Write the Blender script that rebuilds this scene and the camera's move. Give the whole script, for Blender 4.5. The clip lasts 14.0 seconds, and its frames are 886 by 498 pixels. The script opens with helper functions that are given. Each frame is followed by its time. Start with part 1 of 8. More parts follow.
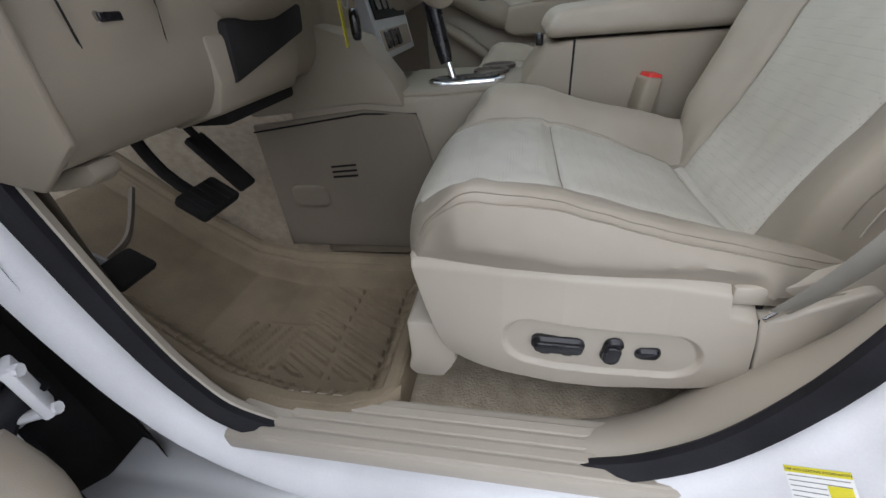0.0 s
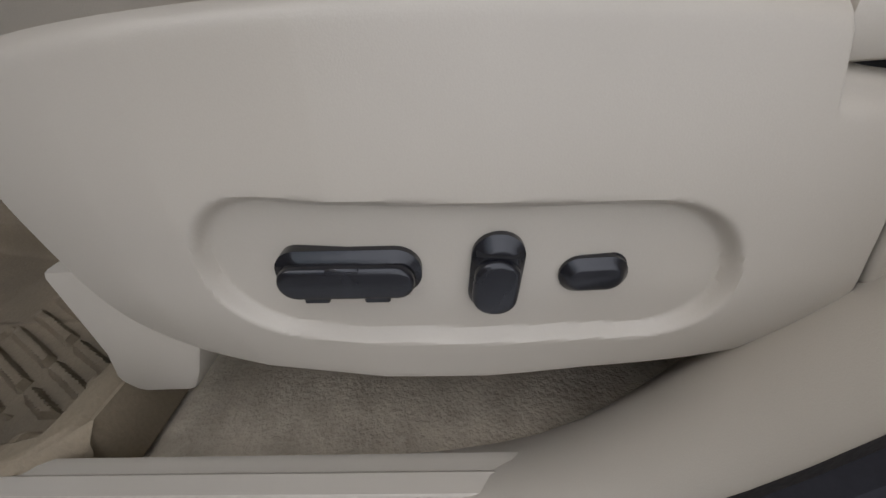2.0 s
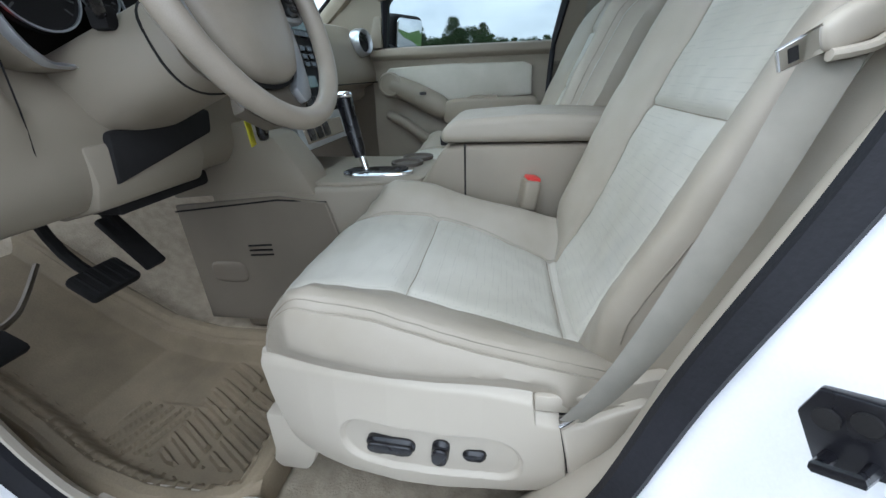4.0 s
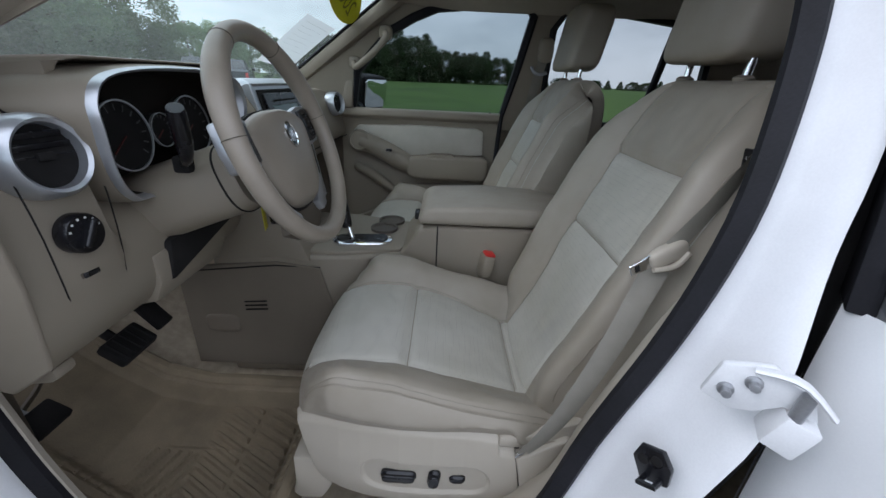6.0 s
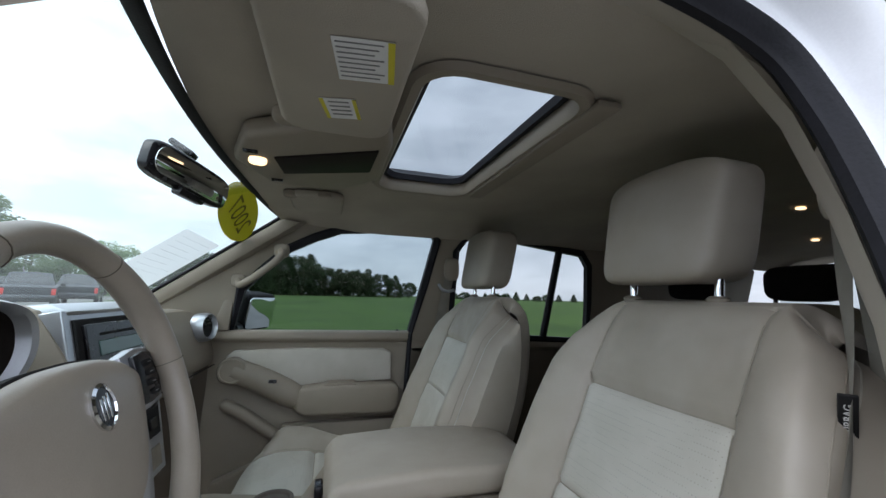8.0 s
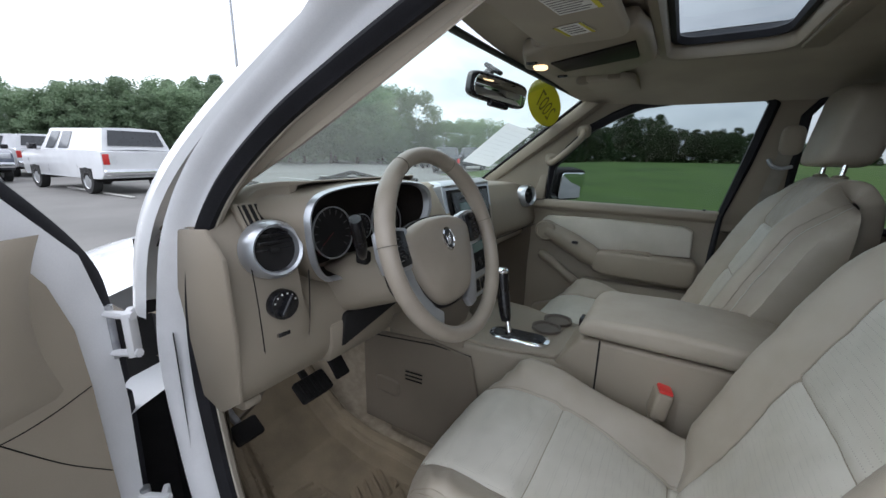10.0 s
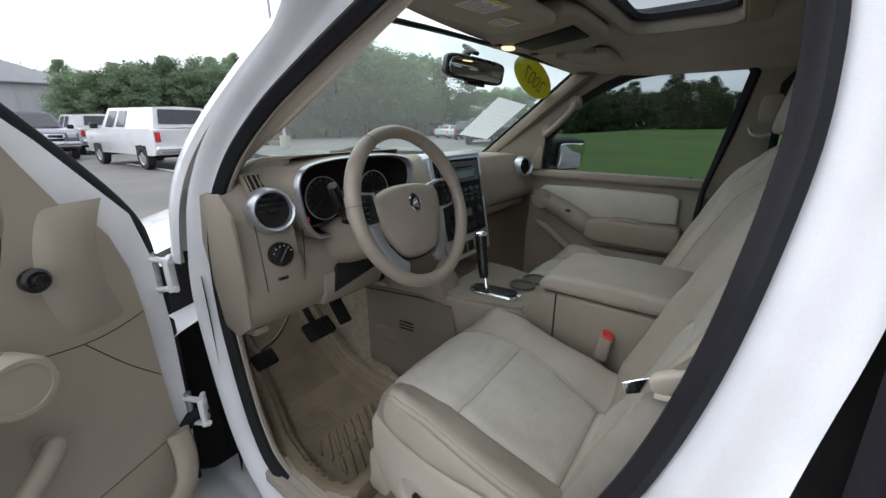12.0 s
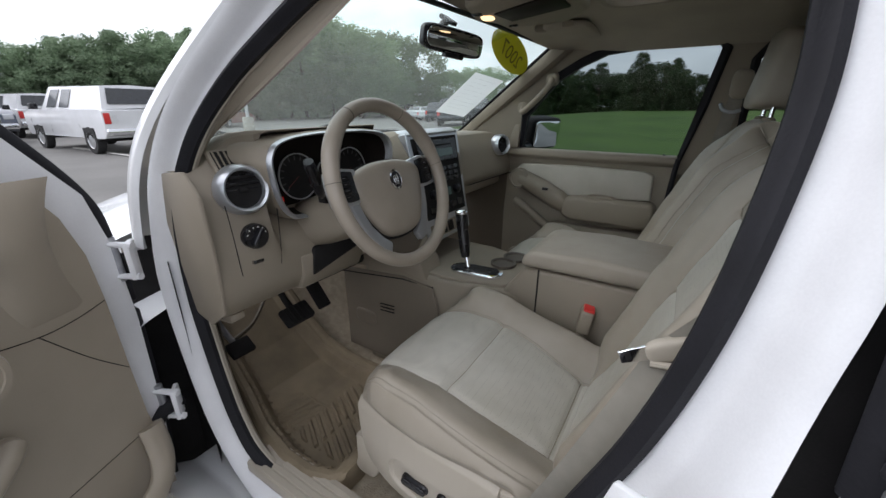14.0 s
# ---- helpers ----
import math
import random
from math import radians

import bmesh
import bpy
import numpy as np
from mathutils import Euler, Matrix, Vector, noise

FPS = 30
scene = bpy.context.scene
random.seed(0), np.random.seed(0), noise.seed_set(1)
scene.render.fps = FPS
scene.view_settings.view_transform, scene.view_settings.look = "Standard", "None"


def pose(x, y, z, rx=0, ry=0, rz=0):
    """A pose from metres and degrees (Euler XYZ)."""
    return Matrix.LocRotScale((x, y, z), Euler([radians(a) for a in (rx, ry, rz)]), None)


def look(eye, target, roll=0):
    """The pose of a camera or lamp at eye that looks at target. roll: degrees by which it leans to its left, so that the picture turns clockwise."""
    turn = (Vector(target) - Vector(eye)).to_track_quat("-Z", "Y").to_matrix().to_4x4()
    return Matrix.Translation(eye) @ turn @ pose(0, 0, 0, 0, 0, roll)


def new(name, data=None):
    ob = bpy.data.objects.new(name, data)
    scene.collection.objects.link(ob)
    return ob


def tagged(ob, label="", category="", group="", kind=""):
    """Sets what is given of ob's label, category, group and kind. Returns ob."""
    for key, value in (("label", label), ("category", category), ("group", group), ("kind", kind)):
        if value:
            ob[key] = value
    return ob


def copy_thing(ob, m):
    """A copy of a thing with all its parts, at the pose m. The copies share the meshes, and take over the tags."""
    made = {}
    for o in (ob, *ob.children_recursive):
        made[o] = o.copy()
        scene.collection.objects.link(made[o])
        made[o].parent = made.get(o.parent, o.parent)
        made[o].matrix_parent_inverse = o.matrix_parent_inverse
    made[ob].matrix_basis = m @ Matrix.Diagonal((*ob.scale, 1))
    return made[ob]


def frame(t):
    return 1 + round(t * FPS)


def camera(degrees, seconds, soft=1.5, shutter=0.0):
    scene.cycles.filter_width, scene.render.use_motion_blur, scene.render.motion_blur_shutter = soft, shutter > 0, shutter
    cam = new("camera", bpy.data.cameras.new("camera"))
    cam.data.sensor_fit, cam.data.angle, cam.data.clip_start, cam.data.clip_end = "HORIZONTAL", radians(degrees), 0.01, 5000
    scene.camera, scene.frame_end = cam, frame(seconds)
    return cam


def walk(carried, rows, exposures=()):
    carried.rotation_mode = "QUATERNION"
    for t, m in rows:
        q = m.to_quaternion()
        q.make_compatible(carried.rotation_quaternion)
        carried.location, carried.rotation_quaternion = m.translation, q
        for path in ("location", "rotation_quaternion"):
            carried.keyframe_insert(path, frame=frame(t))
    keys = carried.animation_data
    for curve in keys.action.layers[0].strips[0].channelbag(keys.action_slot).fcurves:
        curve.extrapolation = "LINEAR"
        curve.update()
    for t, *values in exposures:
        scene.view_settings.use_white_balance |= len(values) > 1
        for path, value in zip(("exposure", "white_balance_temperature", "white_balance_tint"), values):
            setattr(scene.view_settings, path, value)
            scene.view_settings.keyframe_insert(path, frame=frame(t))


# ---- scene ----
cam = camera(98.5, 14.0)
PATH = [
    (0, (0.1521, -1.0207, 1.0143), (0.0060, -0.3669, 0.5769), -5.35),
    (0.5, (0.1948, -0.8813, 0.8343), (0.1065, -0.2279, 0.3812), -4.99),
    (1, (0.2068, -0.8169, 0.7584), (0.1890, -0.1724, 0.2848), -3.78),
    (1.5, (0.2318, -0.8027, 0.7442), (0.2313, -0.1558, 0.2736), -3.57),
    (2, (0.2619, -0.8038, 0.7427), (0.2075, -0.1448, 0.2925), -5.57),
    (2.5, (0.2907, -0.8052, 0.7416), (0.1947, -0.1410, 0.3061), -5.96),
    (3, (0.3194, -0.8265, 0.7780), (0.2316, -0.1447, 0.3689), -4.76),
    (3.5, (0.3508, -0.8770, 0.9057), (0.2540, -0.1854, 0.5154), -2.17),
    (4, (0.3411, -0.9971, 1.0733), (0.2216, -0.2803, 0.7387), -2.35),
    (4.2, (0.3308, -1.0640, 1.1354), (0.1861, -0.3466, 0.8123), -0.70),
    (6.3, (0.2367, -1.1383, 1.2997), (0.3322, -0.4111, 0.9802), 4.65),
    (6.5, (0.2115, -1.0716, 1.2903), (0.3782, -0.3544, 0.9776), 6.46),
    (7, (0.1702, -0.9596, 1.2802), (0.3750, -0.2144, 1.0734), 7.43),
    (7.5, (0.1680, -0.9036, 1.3030), (0.4000, -0.1404, 1.2417), 4.12),
    (8, (0.1917, -0.8866, 1.3143), (0.4128, -0.1242, 1.4143), 1.75),
    (8.5, (0.2089, -0.8886, 1.3197), (0.4244, -0.1260, 1.4296), 0.33),
    (9, (0.2292, -0.8951, 1.3204), (0.1989, -0.0958, 1.3358), -3.10),
    (9.2, (0.2417, -0.9308, 1.3329), (0.0818, -0.1477, 1.2971), -2.30),
    (11.3, (0.5769, -1.1289, 1.3709), (0.1068, -0.5484, 1.0845), -0.41),
    (11.5, (0.5817, -1.1250, 1.3723), (0.1081, -0.5496, 1.0813), -0.84),
    (12, (0.5825, -1.1110, 1.3727), (0.1290, -0.4994, 1.1270), -0.08),
    (12.5, (0.5730, -1.0985, 1.3672), (0.1384, -0.4729, 1.1229), 0.29),
    (13, (0.5650, -1.0865, 1.3605), (0.1445, -0.4534, 1.1108), 0.56),
    (13.5, (0.5569, -1.0779, 1.3507), (0.1404, -0.4486, 1.0853), 0.21),
    (14, (0.5542, -1.1106, 1.3540), (0.1524, -0.4773, 1.0756), -0.01),
]
EXPOSURES = [(0.0, -0.03, 6500, 16), (1.0, -0.18, 6550, 17), (2.5, -0.28, 6550, 17), (3.0, -0.17, 6500, 16), (3.5, 0.28, 6150, 12), (4.2, 0.45, 5950, 10), (6.3, -0.58, 6100, 15), (7.0, -0.35, 6100, 15), (7.5, -0.2, 6150, 15), (8.0, -0.13, 6200, 15), (9.2, -0.15, 6300, 15), (11.3, -0.3, 6550, 15), (14.0, -0.45, 6650, 16)]
walk(cam, [(t, look(eye, target, roll)) for t, eye, target, roll in PATH], EXPOSURES)

# ---- sky and light: a bright overcast day ----
world = bpy.data.worlds.new("overcast_sky")
scene.world = world
world.use_nodes = True
wn, wl = world.node_tree.nodes, world.node_tree.links
wn.clear()
w_out = wn.new("ShaderNodeOutputWorld")
w_bg = wn.new("ShaderNodeBackground")
w_sky = wn.new("ShaderNodeTexSky")
w_sky.sky_type = "NISHITA"
w_sky.sun_disc = False
w_sky.sun_elevation = radians(55)
w_sky.sun_rotation = radians(-60)
w_co = wn.new("ShaderNodeTexCoord")
w_map = wn.new("ShaderNodeMapping")
w_map.inputs["Scale"].default_value = (1.6, 1.6, 4.5)
w_noise = wn.new("ShaderNodeTexNoise")
w_noise.inputs["Scale"].default_value = 2.2
w_noise.inputs["Detail"].default_value = 6
w_noise.inputs["Roughness"].default_value = 0.55
w_ramp = wn.new("ShaderNodeValToRGB")
w_ramp.color_ramp.elements[0].position = 0.36
w_ramp.color_ramp.elements[0].color = (7.2, 7.9, 8.6, 1)
w_ramp.color_ramp.elements[1].position = 0.66
w_ramp.color_ramp.elements[1].color = (10.8, 11.5, 12.3, 1)
w_sun = wn.new("ShaderNodeVectorMath")
w_sun.operation = "DOT_PRODUCT"
w_sun.inputs[1].default_value = (-0.55, -0.68, 0.48)
w_glow = wn.new("ShaderNodeMapRange")
w_glow.inputs["From Min"].default_value = -0.55
w_glow.inputs["From Max"].default_value = 0.9
w_glow.inputs["To Min"].default_value = 0.74
w_glow.inputs["To Max"].default_value = 2.2
w_mul = wn.new("ShaderNodeMix")
w_mul.data_type = "RGBA"
w_mul.blend_type = "MULTIPLY"
w_mul.inputs[0].default_value = 1.0
w_mix = wn.new("ShaderNodeMix")
w_mix.data_type = "RGBA"
w_mix.inputs[0].default_value = 0.88
wl.new(w_co.outputs["Generated"], w_map.inputs[0])
wl.new(w_map.outputs[0], w_noise.inputs["Vector"])
wl.new(w_noise.outputs[0], w_ramp.inputs[0])
wl.new(w_co.outputs["Generated"], w_sun.inputs[0])
wl.new(w_sun.outputs["Value"], w_glow.inputs[0])
wl.new(w_ramp.outputs[0], w_mul.inputs[6])
wl.new(w_glow.outputs[0], w_mul.inputs[7])
wl.new(w_sky.outputs[0], w_mix.inputs[6])
wl.new(w_mul.outputs[2], w_mix.inputs[7])
wl.new(w_mix.outputs[2], w_bg.inputs[0])
w_bg.inputs[1].default_value = 0.15
wl.new(w_bg.outputs[0], w_out.inputs[0])

sun_data = bpy.data.lights.new("sun", "SUN")
sun_data.energy = 0.8
sun_data.angle = radians(25)
sun_data.color = (1.0, 0.97, 0.92)
sun = new("sun", sun_data)
sun.matrix_world = look((-8, -3.5, 9), (0, 0, 1))


# ---- materials ----
def nodes_of(name):
    m = bpy.data.materials.new(name)
    m.use_nodes = True
    nt = m.node_tree
    return m, nt, nt.nodes["Principled BSDF"]


def surface(name, colour, rough=0.5, metal=0.0, vary=0.12, scale=9.0, bump=0.0, grain=400.0, second=None, coat=0.0, rough_vary=0.08, random_tone=0.0, spec=0.5):
    """A Principled surface whose tone varies at a coarse and a fine scale, with fine relief."""
    m, nt, b = nodes_of(name)
    n, l = nt.nodes, nt.links
    co = n.new("ShaderNodeTexCoord")
    big = n.new("ShaderNodeTexNoise")
    big.inputs["Scale"].default_value = scale
    big.inputs["Detail"].default_value = 5
    fine = n.new("ShaderNodeTexNoise")
    fine.inputs["Scale"].default_value = grain
    fine.inputs["Detail"].default_value = 2
    l.new(co.outputs["Object"], big.inputs["Vector"])
    l.new(co.outputs["Object"], fine.inputs["Vector"])
    mix = n.new("ShaderNodeMix")
    mix.data_type = "RGBA"
    dark = second or tuple(c * (1 - vary) for c in colour)
    light = tuple(min(1, c * (1 + vary * 0.5)) for c in colour)
    mix.inputs[6].default_value = (*dark, 1)
    mix.inputs[7].default_value = (*light, 1)
    ramp = n.new("ShaderNodeMapRange")
    ramp.inputs["From Min"].default_value = 0.32
    ramp.inputs["From Max"].default_value = 0.68
    l.new(big.outputs[0], ramp.inputs[0])
    l.new(ramp.outputs[0], mix.inputs[0])
    speck = n.new("ShaderNodeMix")
    speck.data_type = "RGBA"
    speck.blend_type = "MULTIPLY"
    speck.inputs[0].default_value = min(1.0, vary * 1.2)
    l.new(mix.outputs[2], speck.inputs[6])
    l.new(fine.outputs[0], speck.inputs[7])
    last = speck.outputs[2]
    if random_tone:
        info = n.new("ShaderNodeObjectInfo")
        hsv = n.new("ShaderNodeHueSaturation")
        rng = n.new("ShaderNodeMapRange")
        rng.inputs["To Min"].default_value = 1 - random_tone
        rng.inputs["To Max"].default_value = 1 + random_tone
        l.new(info.outputs["Random"], rng.inputs[0])
        l.new(rng.outputs[0], hsv.inputs["Value"])
        l.new(last, hsv.inputs["Color"])
        last = hsv.outputs[0]
    l.new(last, b.inputs["Base Color"])
    rr = n.new("ShaderNodeMapRange")
    rr.inputs["To Min"].default_value = max(0.02, rough - rough_vary)
    rr.inputs["To Max"].default_value = min(1, rough + rough_vary)
    l.new(big.outputs[0], rr.inputs[0])
    l.new(rr.outputs[0], b.inputs["Roughness"])
    b.inputs["Metallic"].default_value = metal
    b.inputs["Specular IOR Level"].default_value = spec
    if coat:
        b.inputs["Coat Weight"].default_value = coat
        b.inputs["Coat Roughness"].default_value = 0.06
    if bump:
        bp = n.new("ShaderNodeBump")
        bp.inputs["Strength"].default_value = bump
        bp.inputs["Distance"].default_value = 0.002
        l.new(fine.outputs[0], bp.inputs["Height"])
        l.new(bp.outputs[0], b.inputs["Normal"])
    return m


def leather(name, colour, holes=False, stain=None):
    """Seat leather: creased grain, worn sheen, and rows of small holes on the inserts."""
    m, nt, b = nodes_of(name)
    n, l = nt.nodes, nt.links
    co = n.new("ShaderNodeTexCoord")
    big = n.new("ShaderNodeTexNoise")
    big.inputs["Scale"].default_value = 7
    big.inputs["Detail"].default_value = 6
    cell = n.new("ShaderNodeTexVoronoi")
    cell.feature = "DISTANCE_TO_EDGE"
    cell.inputs["Scale"].default_value = 800
    wrinkle = n.new("ShaderNodeTexNoise")
    wrinkle.inputs["Scale"].default_value = 38
    wrinkle.inputs["Detail"].default_value = 5
    wrinkle.inputs["Distortion"].default_value = 1.2
    for k in (big, cell, wrinkle):
        l.new(co.outputs["Object"], k.inputs["Vector"])
    mix = n.new("ShaderNodeMix")
    mix.data_type = "RGBA"
    mix.inputs[6].default_value = (*[c * s for c, s in zip(colour, (0.86, 0.85, 0.82))], 1)
    mix.inputs[7].default_value = (*colour, 1)
    rg = n.new("ShaderNodeMapRange")
    rg.inputs["From Min"].default_value = 0.35
    rg.inputs["From Max"].default_value = 0.62
    l.new(big.outputs[0], rg.inputs[0])
    l.new(rg.outputs[0], mix.inputs[0])
    last = mix.outputs[2]
    add = n.new("ShaderNodeMath")
    add.operation = "MULTIPLY_ADD"
    add.inputs[1].default_value = 0.5
    l.new(cell.outputs["Distance"], add.inputs[0])
    l.new(wrinkle.outputs[0], add.inputs[2])
    height = add.outputs[0]
    if holes:
        vor = n.new("ShaderNodeTexVoronoi")
        vor.inputs["Scale"].default_value = 230
        vor.inputs["Randomness"].default_value = 0.0
        l.new(co.outputs["Object"], vor.inputs["Vector"])
        dot = n.new("ShaderNodeMath")
        dot.operation = "LESS_THAN"
        dot.inputs[1].default_value = 0.2
        l.new(vor.outputs["Distance"], dot.inputs[0])
        hm = n.new("ShaderNodeMix")
        hm.data_type = "RGBA"
        hm.inputs[7].default_value = (*[c * 0.42 for c in colour], 1)
        fac = n.new("ShaderNodeMath")
        fac.operation = "MULTIPLY"
        fac.inputs[1].default_value = 0.5
        l.new(dot.outputs[0], fac.inputs[0])
        l.new(fac.outputs[0], hm.inputs[0])
        l.new(last, hm.inputs[6])
        last = hm.outputs[2]
    if stain:
        off = n.new("ShaderNodeVectorMath")
        off.operation = "DISTANCE"
        off.inputs[1].default_value = stain
        l.new(co.outputs["Object"], off.inputs[0])
        near = n.new("ShaderNodeMapRange")
        near.inputs["From Min"].default_value = 0.11
        near.inputs["From Max"].default_value = 0.0
        near.inputs["To Max"].default_value = 0.75
        l.new(off.outputs["Value"], near.inputs[0])
        patch = n.new("ShaderNodeMath")
        patch.operation = "MULTIPLY"
        l.new(near.outputs[0], patch.inputs[0])
        l.new(rg.outputs[0], patch.inputs[1])
        dirt = n.new("ShaderNodeMix")
        dirt.data_type = "RGBA"
        dirt.inputs[7].default_value = (0.25, 0.245, 0.24, 1)
        l.new(patch.outputs[0], dirt.inputs[0])
        l.new(last, dirt.inputs[6])
        last = dirt.outputs[2]
    l.new(last, b.inputs["Base Color"])
    rr = n.new("ShaderNodeMapRange")
    rr.inputs["To Min"].default_value = 0.40
    rr.inputs["To Max"].default_value = 0.58
    l.new(wrinkle.outputs[0], rr.inputs[0])
    l.new(rr.outputs[0], b.inputs["Roughness"])
    bp = n.new("ShaderNodeBump")
    bp.inputs["Strength"].default_value = 0.15
    bp.inputs["Distance"].default_value = 0.003
    l.new(height, bp.inputs["Height"])
    l.new(bp.outputs[0], b.inputs["Normal"])
    return m


def glass(name, tint, gloss=1.0, dust=0.0):
    """A thin pane: it lets light straight through, tinted, mirrors by Fresnel, and may carry a film of dust."""
    m = bpy.data.materials.new(name)
    m.use_nodes = True
    nt = m.node_tree
    nt.nodes.clear()
    n, l = nt.nodes, nt.links
    out = n.new("ShaderNodeOutputMaterial")
    tr = n.new("ShaderNodeBsdfTransparent")
    tr.inputs[0].default_value = (*tint, 1)
    gl = n.new("ShaderNodeBsdfGlossy")
    gl.inputs["Roughness"].default_value = 0.01
    fr = n.new("ShaderNodeLayerWeight")
    fr.inputs[0].default_value = 0.5
    pw = n.new("ShaderNodeMath")
    pw.operation = "POWER"
    pw.inputs[1].default_value = 5
    mu = n.new("ShaderNodeMath")
    mu.operation = "MULTIPLY_ADD"
    mu.inputs[1].default_value = 0.9 * gloss
    mu.inputs[2].default_value = 0.04 * gloss
    mx = n.new("ShaderNodeMixShader")
    l.new(fr.outputs[1], pw.inputs[0])
    l.new(pw.outputs[0], mu.inputs[0])
    l.new(mu.outputs[0], mx.inputs[0])
    clear = tr.outputs[0]
    if dust:
        film = n.new("ShaderNodeBsdfTranslucent")
        film.inputs[0].default_value = (0.75, 0.80, 0.78, 1)
        dm = n.new("ShaderNodeMixShader")
        dm.inputs[0].default_value = dust
        l.new(clear, dm.inputs[1])
        l.new(film.outputs[0], dm.inputs[2])
        clear = dm.outputs[0]
    l.new(clear, mx.inputs[1])
    l.new(gl.outputs[0], mx.inputs[2])
    l.new(mx.outputs[0], out.inputs[0])
    return m


def glow(name, colour, strength):
    m, nt, b = nodes_of(name)
    b.inputs["Base Color"].default_value = (*colour, 1)
    b.inputs["Emission Color"].default_value = (*colour, 1)
    b.inputs["Emission Strength"].default_value = strength
    return m


TAUPE = leather("taupe_leather", (0.325, 0.288, 0.236))
IVORY = leather("ivory_leather", (0.48, 0.458, 0.40), holes=True)
IVORY_STAINED = leather("stained_ivory_leather", (0.48, 0.458, 0.40), holes=True, stain=(0.51, -0.03, 0.855))
IVORY_PLAIN = leather("plain_ivory_leather", (0.46, 0.435, 0.378))
TRIM = surface("beige_trim_plastic", (0.262, 0.224, 0.174), 0.55, vary=0.08, scale=5, bump=0.16, grain=900)
# beige trim with deep cabin shade put into its colour; also small dark parts
TRIM_DARK = surface("dark_and_shaded_trim", (0.115, 0.095, 0.07), 0.65, vary=0.1, scale=5, bump=0.16, grain=900)
# brighter copy of the beige trim: daylight on the open door is in its colour
DOOR_TRIM = surface("grained_lit_door_trim", (0.345, 0.298, 0.235), 0.5, vary=0.08, scale=5, bump=0.2, grain=700)
# shaded copy of the beige trim for the console's footwell side
SIDE_SHADED = surface("shaded_console_side", (0.175, 0.147, 0.112), 0.65, vary=0.1, scale=5, bump=0.16, grain=900)
SHIELD = surface("seat_shield_plastic", (0.41, 0.368, 0.303), 0.45, vary=0.05, scale=4, bump=0.05, grain=1400)
WHEEL_LEATHER = surface("steering_leather", (0.315, 0.272, 0.22), 0.36, vary=0.12, scale=12, bump=0.12, grain=700)
CLOTH = surface("headliner_cloth", (0.41, 0.37, 0.305), 0.95, vary=0.1, scale=6, bump=0.3, grain=650, spec=0.1)
CARPET = surface("tan_carpet", (0.47, 0.40, 0.305), 0.97, vary=0.16, scale=40, bump=1.0, grain=230, spec=0.1)
MAT = surface("tan_rubber_mat", (0.225, 0.177, 0.115), 0.75, vary=0.22, scale=10, bump=0.3, grain=300)
SEAL = surface("black_rubber_seal", (0.016, 0.016, 0.020), 0.6, vary=0.3, scale=14, bump=0.2, grain=250, spec=0.25)
BLACK = surface("black_plastic", (0.010, 0.010, 0.013), 0.27, vary=0.3, scale=20, bump=0.05, grain=600)
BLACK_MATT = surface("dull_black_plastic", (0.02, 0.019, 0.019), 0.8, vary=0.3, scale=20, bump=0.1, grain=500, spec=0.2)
SMOKED = surface("smoked_lens", (0.02, 0.016, 0.014), 0.5, vary=0.2, scale=9, spec=0.08)
# cup holder colour, darkened to give the shade of a deep recess
HOLDER = surface("recess_shade_holder", (0.10, 0.085, 0.07), 0.7, vary=0.15, scale=20)
STITCH = surface("seam_thread", (0.315, 0.28, 0.228), 0.8, vary=0.15, scale=60, bump=0.5, grain=900, spec=0.2)
PAINT = surface("white_car_paint", (0.80, 0.81, 0.82), 0.25, vary=0.05, scale=3, coat=0.7)
PAINT_INNER = surface("white_jamb_paint", (0.78, 0.785, 0.80), 0.38, vary=0.08, scale=8, coat=0.2)
SILVER = surface("satin_silver_trim", (0.55, 0.57, 0.60), 0.34, metal=0.75, vary=0.08, scale=10)
CHROME = surface("chrome", (0.82, 0.83, 0.85), 0.08, metal=1.0, vary=0.03, scale=10, rough_vary=0.04)
STEEL = surface("galvanised_steel", (0.45, 0.46, 0.48), 0.42, metal=0.7, vary=0.2, scale=30)
WEB = surface("belt_webbing", (0.27, 0.252, 0.215), 0.8, vary=0.10, scale=30, bump=0.25, grain=2600, spec=0.25)
RED = surface("red_button_plastic", (0.62, 0.035, 0.03), 0.35, vary=0.1)
YELLOW = surface("yellow_sticker", (0.62, 0.55, 0.03), 0.5, vary=0.08)
NEEDLE_RED = surface("dim_red_needle", (0.10, 0.014, 0.012), 0.5, vary=0.1)
INK = surface("dark_ink", (0.03, 0.03, 0.03), 0.6, vary=0.1)
DIM_INK = surface("dim_dial_print", (0.075, 0.075, 0.075), 0.7, vary=0.1)
OLIVE_INK = surface("olive_print", (0.16, 0.14, 0.03), 0.7, vary=0.1)
PALE_INK = surface("pale_print", (0.42, 0.42, 0.42), 0.7, vary=0.1)
GREY_INK = surface("grey_ink", (0.22, 0.22, 0.22), 0.6, vary=0.1)
def thin_paper(name, colour):
    """Paper that lets part of the light behind it through."""
    m, nt, b = nodes_of(name)
    n, l = nt.nodes, nt.links
    b.inputs["Base Color"].default_value = (*colour, 1)
    b.inputs["Roughness"].default_value = 0.8
    tl_ = n.new("ShaderNodeBsdfTranslucent")
    tl_.inputs[0].default_value = (*colour, 1)
    mx = n.new("ShaderNodeMixShader")
    mx.inputs[0].default_value = 0.5
    l.new(b.outputs[0], mx.inputs[1])
    l.new(tl_.outputs[0], mx.inputs[2])
    l.new(mx.outputs[0], n["Material Output"].inputs[0])
    return m


